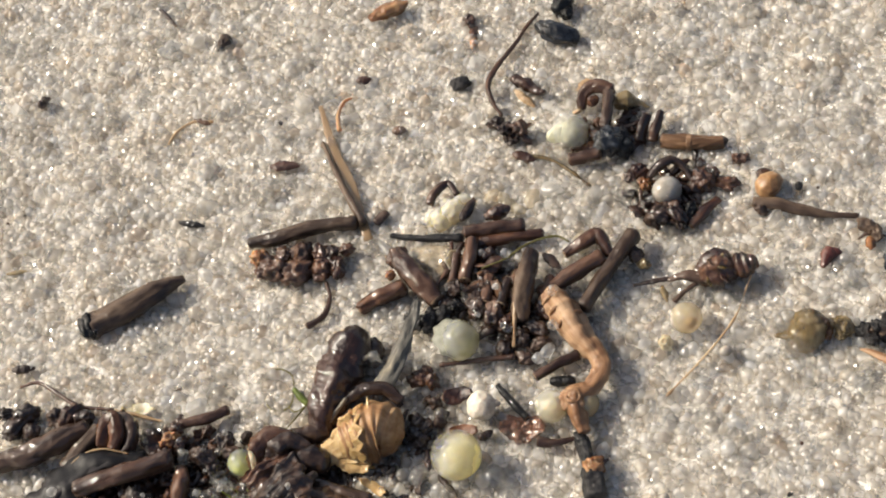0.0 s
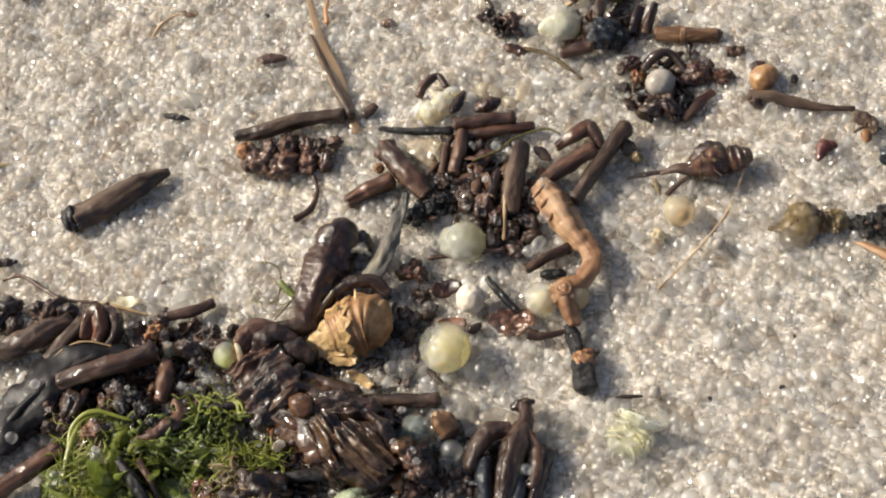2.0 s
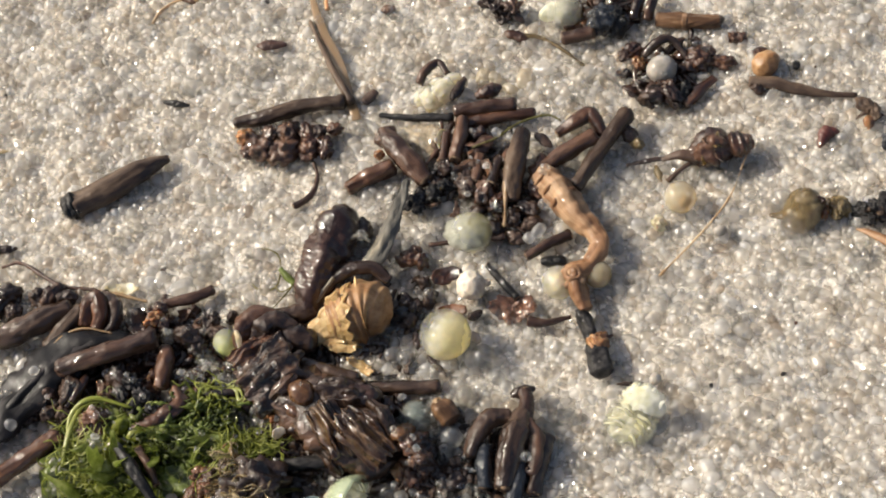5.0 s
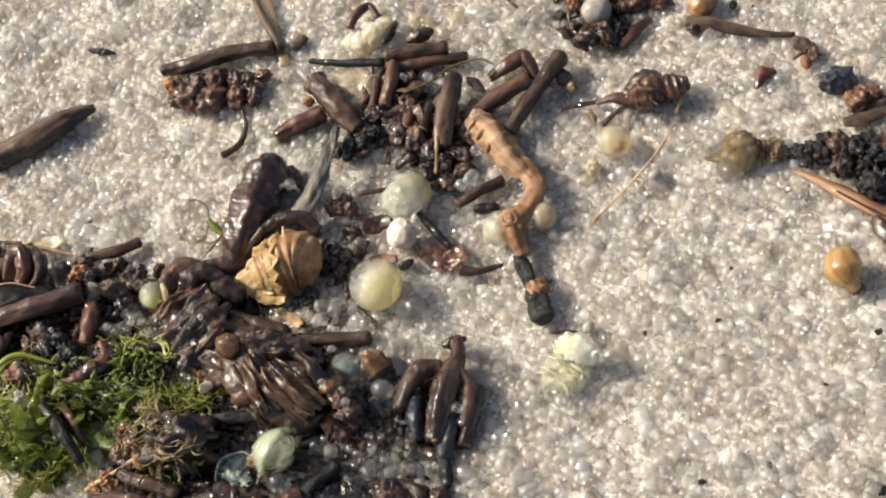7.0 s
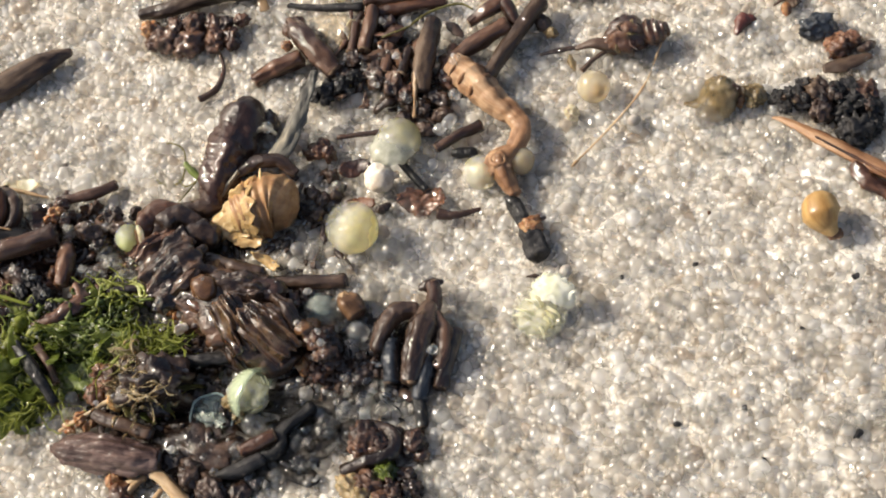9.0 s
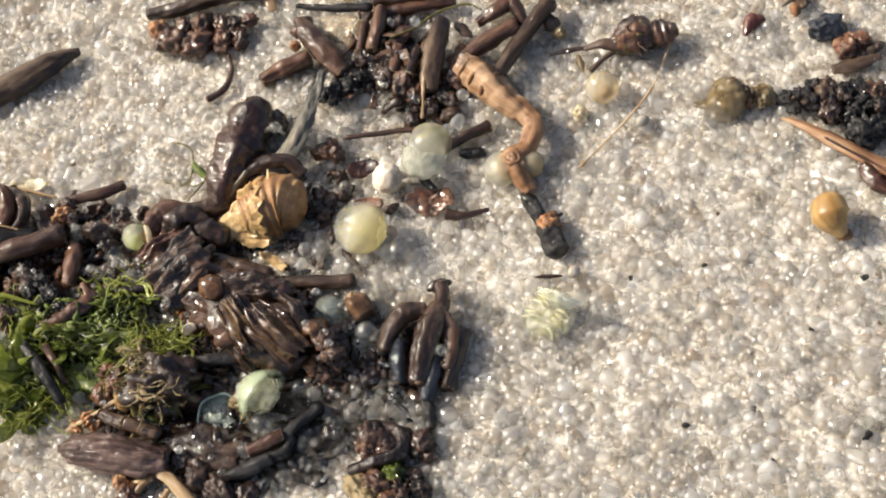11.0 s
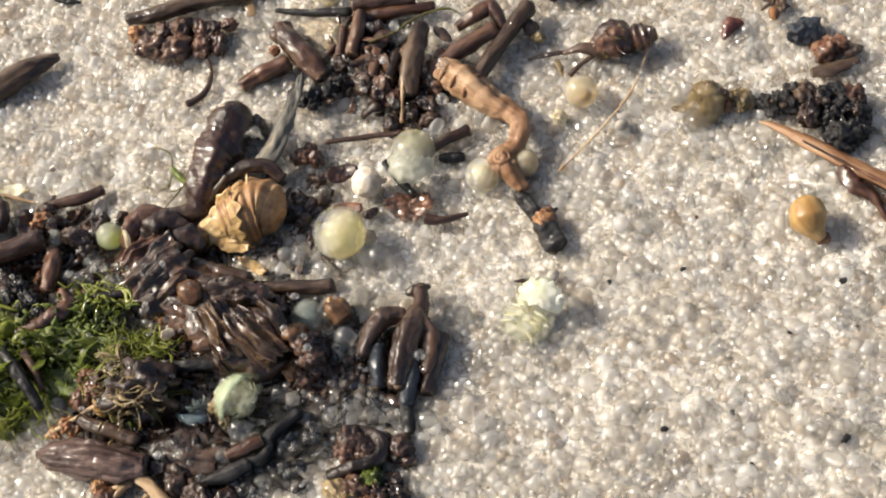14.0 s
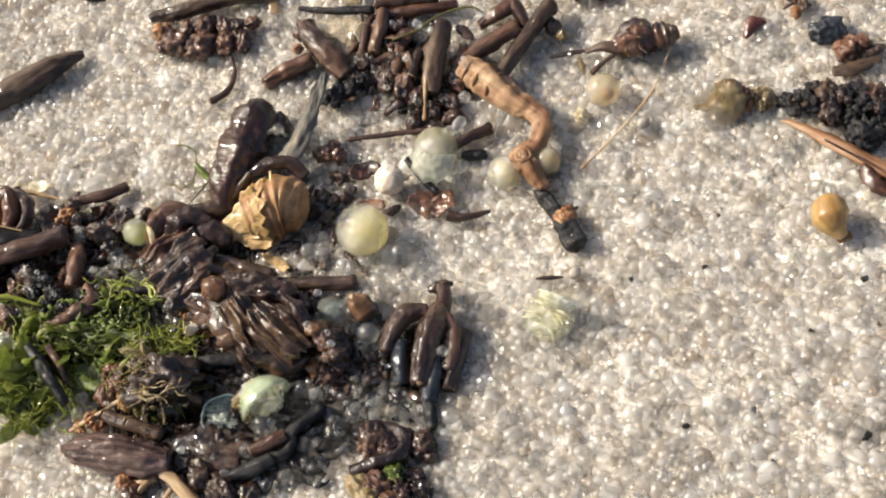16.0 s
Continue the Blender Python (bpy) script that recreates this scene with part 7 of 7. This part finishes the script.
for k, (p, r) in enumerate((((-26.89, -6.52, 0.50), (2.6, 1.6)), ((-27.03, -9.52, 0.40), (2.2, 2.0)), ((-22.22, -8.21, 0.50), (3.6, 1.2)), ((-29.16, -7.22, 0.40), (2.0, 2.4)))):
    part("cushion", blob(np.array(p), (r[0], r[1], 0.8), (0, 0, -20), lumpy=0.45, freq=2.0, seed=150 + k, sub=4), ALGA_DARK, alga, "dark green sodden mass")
for k, (p, w, tilt) in enumerate((((-25.69, -7.05, 1.50), 1.1, 20), ((-27.09, -8.51, 1.60), 1.3, -15), ((-23.57, -7.77, 1.40), 1.2, 10), ((-21.75, -9.15, 1.30), 1.1, -20), ((-20.14, -7.01, 1.30), 1.3, 8), ((-25.91, -10.56, 1.00), 1.2, 25), ((-17.81, -10.66, 1.50), 0.9, 15), ((-19.94, -13.78, 1.00), 0.9, -20),
                                   ((-26.44, -6.19, 1.50), 1.4, 12), ((-28.15, -9.85, 1.20), 1.5, -18), ((-27.09, -11.22, 0.90), 1.4, 15), ((-24.78, -8.20, 1.60), 1.2, -22), ((-27.00, -9.35, 1.70), 1.2, 28), ((-20.03, -9.43, 1.40), 1.1, -12), ((-22.98, -7.40, 1.40), 1.3, 18), ((-26.76, -9.27, 1.40), 1.3, -15))):
    part("film", sheet(p - np.array((0, 0, 0.25)), (w * 1.15, w * 0.65), (tilt, -tilt, 40 * k), seed=180 + k, thick=0.07, curl=0.5, jag=0.9, n=36, rings=8), ALGA_FILM, alga, "thin wet green film")
threads("filament_mass", (-27.27, -7.71, 0.00), (2.8, 3.2), 240, ALGA, 161, thick=(0.022, 0.062), length=(1.0, 3.0))
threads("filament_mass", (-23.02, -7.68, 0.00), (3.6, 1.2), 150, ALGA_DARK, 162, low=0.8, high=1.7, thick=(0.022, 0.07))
threads("filament_mass", (-18.76, -10.38, 0.00), (2.4, 1.0), 120, ALGA, 163, low=0.8, high=2.0, thick=(0.022, 0.062))
threads("filament_mass", (-26.38, -11.09, 0.00), (2.2, 1.2), 110, ALGA, 164, low=0.4, high=1.2, thick=(0.022, 0.065))
threads("filament_mass", (-19.40, -12.80, 0.00), (0.9, 1.8), 70, OLIVE, 165, low=1.6, high=3.2)
threads("filament_mass", (-20.08, -6.18, 0.00), (1.8, 0.5), 40, ALGA, 166, low=1.0, high=1.5, thick=(0.04, 0.13))
threads("filament_mass", (-28.13, -7.81, 0.00), (2.4, 1.5), 130, ALGA, 168, low=0.8, high=2.0, thick=(0.022, 0.065))
for p, q, r, s in (((-29.20, -6.05, 1.30), (-28.56, -4.67, 1.70), (-27.06, -4.21, 1.90), (-24.86, -5.48, 1.50)), ((-29.74, -7.81, 1.30), (-29.11, -6.21, 1.60), (-27.91, -4.50, 1.70), (-26.27, -4.48, 1.70))):
    part("long_thread", sweep([p, q, r, s], [0.13, 0.16, 0.15, 0.09], n=8, seed=fresh(), flat=0.6), ALGA, alga)
for k, p in enumerate(((-25.74, -6.49, 1.60), (-26.40, -7.66, 1.70), (-24.86, -7.35, 1.50), (-27.18, -8.82, 1.50), (-27.66, -10.03, 1.20), (-23.84, -7.28, 1.40))):
    part("bladder", blob(p, (0.55, 0.5, 0.4), lumpy=0.3, seed=170 + k), ALGA, alga, "swollen green bladder")
for k, (p, w, tilt) in enumerate((((-19.20, -13.25, 1.70), 0.9, 35), ((-20.14, -13.70, 1.40), 0.8, -30), ((-18.33, -12.74, 1.70), 1.0, 20), ((-18.29, -14.50, 1.30), 0.8, 40), ((-20.08, -11.03, 1.60), 0.9, -25), ((-17.11, -13.85, 1.40), 0.8, 15))):
    part("film", sheet(p, (w * 0.55, w * 1.25), (tilt, tilt * 0.5, -20 + 25 * k), seed=230 + k, thick=0.08, curl=0.6, jag=0.8, n=32, rings=7), ALGA_PALE, alga, "pale olive torn film")
# no real pit: a dark blob whose colour stands for the hollow's shade
part("hollow", blob((-23.00, -10.69, 0.50), (1.9, 1.3, 0.6), (0, 0, -20), lumpy=0.3, seed=199, sub=4), ALGA_DARK, alga, "dark green blob painting a shaded hollow in the alga")
twig([(-26.09, -7.99, 2.00), (-25.22, -9.98, 2.10), (-24.51, -12.28, 1.60)], [0.34, 0.42, 0.25], CHAR, "grey-black glossy stick lying on alga", n=14)
twig([(-24.88, -8.40, 1.70), (-24.50, -9.49, 1.70), (-24.26, -10.95, 1.40)], [0.25, 0.3, 0.25], BARK, "brown stick lying on alga", n=10)
bead((-23.71, -11.85, 0.80), 0.42)
for pts in (((-15.42, 3.13, 0.30), (-14.78, 3.32, 0.40), (-14.03, 2.33, 0.40), (-14.65, 0.39, 0.35), (-15.92, 0.68, 0.30), (-16.20, 2.10, 0.30)), ((-14.09, 1.06, 0.50), (-13.50, 0.17, 0.60), (-14.23, -0.50, 0.50), (-15.45, -1.22, 0.30)), ((-13.64, -0.13, 0.60), (-14.43, -0.21, 0.50), (-14.80, 0.51, 0.40))):
    twig(list(pts), [0.04] + [0.055] * (len(pts) - 2) + [0.03], ALGA_PALE, "fine pale green alga thread on sand", "alga_thread", "alga", ends=(0, 0), n=6)
twig([(-14.07, 1.34, 0.60), (-13.82, 0.66, 0.70), (-13.44, -0.04, 0.70)], [0.12, 0.2, 0.16], ALGA_DARK, "dark green alga stub beside a pod", "alga_stub", "alga", ends=(0, 0), n=8)

# ---- eggs and hatching larvae ----
larva_a, plate_a = upturned_larva((3.51, -16.18, 1.15), 1.62, SKIN, LARVA, "pale yellow horseshoe crab larva on its back on sand", 38, tilt=(28, 8, 0), deep=0.62, hinge=0.72, plate=0.80)
larva_b, shield_b = larva((-3.02, 0.63, 1.20), 1.36, YOLK_GREY, FROST, "grey-green translucent egg with a hatching larva", 70, body=0.70, skin=EGG_GREY)
larva_c, plate_c = upturned_larva((-13.21, -15.61, 1.25), 1.60, SKIN_GREEN, LARVA, "pale green horseshoe crab larva beside dark bark", -60, tilt=(82, 0, 40), legs=3, hinge=0.3, plate=0.36, deep=1.0, fringe=0.10)
larva_d, plate_d = upturned_larva((-16.00, -15.72, 0.75), 1.35, SKIN_BLUE, SKIN_PALE, "blue-grey translucent horseshoe crab larva in shade", -120, tilt=(25, 0, 0), legs=0, plate=0.6)
larva_e, shield_e = larva((-8.48, -11.48, 0.45), 1.05, LARVA_BLUE, LARVA_BLUE, "small blue-grey larva beside a root tip", 0, body=0.75)
egg_f = egg((-18.69, -2.18, 1.00), 0.84, YOLK_GREEN, "pale green egg among dark debris", yolk=0.75, shift=(0.1, -0.4, -0.2), skin=EGG_GREEN)
clump("olive_scrap", "olive-brown soft scrap between two larvae", "debris", OLIVE, [((-14.54, -15.51, 1.00), 0.6), ((-14.49, -16.39, 0.90), 0.5), ((-14.83, -15.30, 1.00), 0.45)], lumpy=0.3, group=NEAR)



# ---- grains that cling to the wet debris ----
def clinging(number, inside, low, label):
    """Small clear grains where a plumb line first meets debris above the sand, inside an oval."""
    bpy.context.view_layer.update()
    seen = bpy.context.evaluated_depsgraph_get()
    still = (larva_a, larva_b, larva_c, larva_d, larva_e, egg_f, straw, pale_egg, amber_egg, ground, sand, crystals)
    (cx, cy, _), rx, ry = inside
    gen = np.random.default_rng(fresh())
    vs, fs, k = [], [], 0
    for _ in range(number):
        a, s = gen.uniform(0, 6.28), math.sqrt(gen.uniform(0, 1))
        x, y = cx + math.cos(a) * s * rx, cy + math.sin(a) * s * ry
        hit, at, up, _, ob, _ = scene.ray_cast(seen, Vector((x, y, 12)) * MM, Vector((0, 0, -1)))
        if not hit or at.z < low * MM or up.z < 0.35:
            continue
        while ob.parent:
            ob = ob.parent
        if ob in still:
            continue
        r = 0.07 + 0.24 * gen.beta(1.3, 3.2)
        shape = protos[gen.integers(0, len(protos))] * r @ turned(*gen.uniform(0, 360, 3)).T + np.array(at) / MM + np.array(up) * r * 0.35
        vs.append(shape)
        fs.append(proto_faces + k)
        k += len(shape)
    made = new("clinging_grains", big_mesh("clinging_grains", np.vstack(vs), np.vstack(fs), CLEAR_GRAIN))
    tagged(made, label, "sand", kind="stuff")


clinging(420, ((-26.13, -2.05, 0.00), 11.0, 6.0), 0.5, "small clear sand grains stuck to the near heap")
clinging(260, ((-14.22, -12.77, 0.00), 9.0, 7.0), 0.5, "small clear sand grains stuck to wet bark")
clinging(260, ((-0.67, 4.76, 0.00), 7.0, 5.0), 0.5, "small clear sand grains stuck to the heap of stems")
clinging(150, ((12.40, 10.67, 0.00), 7.0, 5.0), 0.4, "small clear sand grains stuck to far debris")


# ---- what moves ----
def swung(ob, turns):
    """Rows that turn a part about its own pivot, from (seconds, rx, ry, rz)."""
    at = ob.location.copy()
    return [(t, pose(*at, rx, ry, rz)) for t, rx, ry, rz in turns]


def carried_to(ob, start, stops):
    """Rows that carry a thing by the way from start to each stop, with a turn: (seconds, place, rx, ry, rz)."""
    at = ob.location.copy()
    return [(t, Matrix.Translation(Vector(np.array(p) - np.array(start)) * MM) @ pose(*at, rx, ry, rz)) for t, p, rx, ry, rz in stops]


def motions():
    # the tail plate of the larva on open sand flips out and folds in
    def flex(t, k):
        return (t, 22 + 88 * (1 - k), 0, -40 + 6 * k)
    walk(plate_a, swung(plate_a, [flex(t, k) for t, k in ((0, 0.6), (0.5, 0.75), (1.0, 0.65), (1.5, 0.15), (2.0, 0), (2.5, 0.05), (3.0, 0.2), (3.25, 0.6), (3.5, 0.95), (4.0, 1), (4.3, 0.95), (5.2, 0.5), (6.2, 0.1), (6.6, 0.15), (7.0, 0.55), (7.4, 0.9),
                                                           (8.0, 1), (8.6, 0.95), (9.0, 0.7), (9.3, 0.3), (9.6, 0.05), (10.5, 0), (11.6, 0.3), (12.0, 0.65), (12.5, 0.95), (13.0, 1), (13.6, 0.95), (14.0, 0.75), (14.3, 0.45), (14.6, 0.2), (15.0, 0.1), (15.5, 0), (16.0, 0))]))
    s = (-3.02, 0.63, 1.30)
    walk(larva_b, carried_to(larva_b, s, [(0, s, 0, 0, 0), (1.5, (-2.79, 0.10, 1.30), 0, 0, 12), (2.0, (-2.18, -0.40, 1.30), 0, 0, 25), (3.0, (-2.00, -0.29, 1.30), 0, 0, 30), (4.0, (-1.95, -0.40, 1.30), 0, 0, 30), (6.5, (-1.77, -1.60, 1.30), 0, 0, 55),
                                          (7.0, (-1.69, -1.85, 1.30), 0, 0, 60), (8.0, (-1.15, -2.05, 1.30), 0, 0, 70), (9.0, (-1.07, -2.26, 1.30), 0, 0, 75), (9.6, (-0.70, -2.26, 1.30), 0, 0, 75), (12.0, (0.34, -3.51, 1.30), 0, 0, 95), (14.5, (0.34, -3.26, 1.30), 0, 0, 98), (16.0, (0.33, -3.30, 1.30), 0, 0, 96)]))
    # the larva slides part of the way out of its egg
    b_at = shield_b.location.copy()
    walk(shield_b, [(t, pose(b_at.x - 0.87 * k * MM, b_at.y + 0.5 * k * MM, b_at.z + 0.25 * MM, rx, 0, rz)) for t, k, rx, rz in (
        (0, 0.2, 25, 60), (1.5, 0.2, 20, 60), (3.0, 0.25, 5, 60), (4.0, 0.25, 15, 60), (6.5, 0.35, 15, 60), (7.2, 0.6, -5, 50), (8.5, 0.7, 10, 50),
        (9.6, 0.7, 5, 50), (12.0, 1.25, -15, 50), (13.0, 1.2, -12, 55), (14.0, 1.0, 5, 50), (15.0, 0.9, -12, 50), (16.0, 0.9, -15, 50))])
    walk(larva_c, swung(larva_c, [(0, 8, 0, 8), (4.0, 8, 0, 8), (6.5, 6, 0, 5), (7.5, 0, 0, 0), (8.5, 4, 0, 6), (9.6, -4, 0, 8), (12.0, 12, 4, -10), (13.0, 14, 4, -14), (14.0, 0, 0, 0), (14.5, -3, 0, 3), (15.2, 6, 2, -5), (16.0, 14, 4, -14)]))
    walk(plate_c, swung(plate_c, [(0, 60, 0, -150), (8.5, 60, 0, -150), (9.6, 40, 0, -150), (12.0, 20, 0, -150), (13.0, 10, 0, -150), (14.0, 30, 0, -150), (16.0, 15, 0, -150)]))
    walk(larva_d, swung(larva_d, [(0, 0, 0, 0), (9.6, 0, 0, 0), (12.0, 5, 0, 5), (12.5, 8, 0, 5), (13.0, -25, 30, 15), (13.5, -45, 45, 25), (14.0, -55, 50, 30), (14.5, -50, 48, 30), (15.2, -35, 40, 20), (16.0, 5, 5, 5)]))
    walk(plate_d, swung(plate_d, [(0, 120, 0, 150), (12.0, 110, 0, 150), (13.5, 60, 0, 150), (14.5, 40, 0, 150), (16.0, 100, 0, 150)]))
    walk(shield_e, swung(shield_e, [(0, 30, 0, 0), (3.5, -10, 0, 20), (6.5, 30, 0, 0), (7.2, -15, 0, 20), (8.0, 30, 0, 0), (9.6, 35, 0, 0), (12.0, -15, 0, 20), (12.6, -10, 0, 15), (13.5, 30, 0, 0), (14.5, 30, 0, 0), (15.2, -10, 0, 15), (16.0, -15, 0, 20)]))
    # the straw is pushed round its upper end
    walk(straw, swung(straw, [(t, 0, 0, a) for t, a in ((0, 0), (2.8, 0), (3.5, 2), (4.2, 2.4), (6.3, 5.5), (8.5, 5.5), (8.8, 8), (9.0, 10), (9.6, 11), (11.8, 14), (12.5, 15), (13.0, 15.5), (13.5, 17.5), (14.5, 17.5), (16.0, 17))]))
    e = (1.24, -5.68, 0.70)
    walk(pale_egg, carried_to(pale_egg, e, [(0, (1.24, -5.68, 0.70), 0, 0, 0), (2.8, (1.24, -5.68, 0.70), 0, 0, 0), (6.5, (2.78, -5.88, 0.70), 0, 0, 5), (8.5, (2.78, -5.88, 0.70), 0, 0, 5), (9.5, (3.23, -6.01, 0.70), 0, 0, 12), (12.0, (3.80, -5.92, 0.70), 0, 0, 20), (13.5, (3.80, -6.13, 0.70), 0, 0, 25), (16.0, (3.80, -6.13, 0.70), 0, 0, 25)]))
    g = (3.32, -6.22, 0.60)
    walk(amber_egg, carried_to(amber_egg, g, [(0, (3.32, -6.22, 0.60), 0, 0, 0), (2.8, (3.32, -6.22, 0.60), 0, 0, 0), (6.5, (5.47, -5.95, 0.60), 0, 0, 5), (8.5, (5.47, -5.95, 0.60), 0, 0, 5), (9.5, (5.41, -6.04, 0.60), 0, 0, 12), (12.0, (5.65, -6.23, 0.60), 0, 0, 20), (13.5, (6.43, -6.19, 0.60), 0, 0, 25), (16.0, (6.43, -6.19, 0.60), 0, 0, 25)]))
    f = (-18.69, -2.18, 1.20)
    walk(egg_f, carried_to(egg_f, f, [(0, (-18.44, -2.77, 1.20), 0, 0, -30), (9.7, (-18.44, -2.77, 1.20), 0, 0, -30), (12.0, (-18.58, -2.38, 1.20), 0, 0, -5), (12.5, f, 0, 0, 0), (14.5, f, 0, 0, 5), (16.0, (-18.55, -2.23, 1.20), 0, 0, 0)]))


motions()
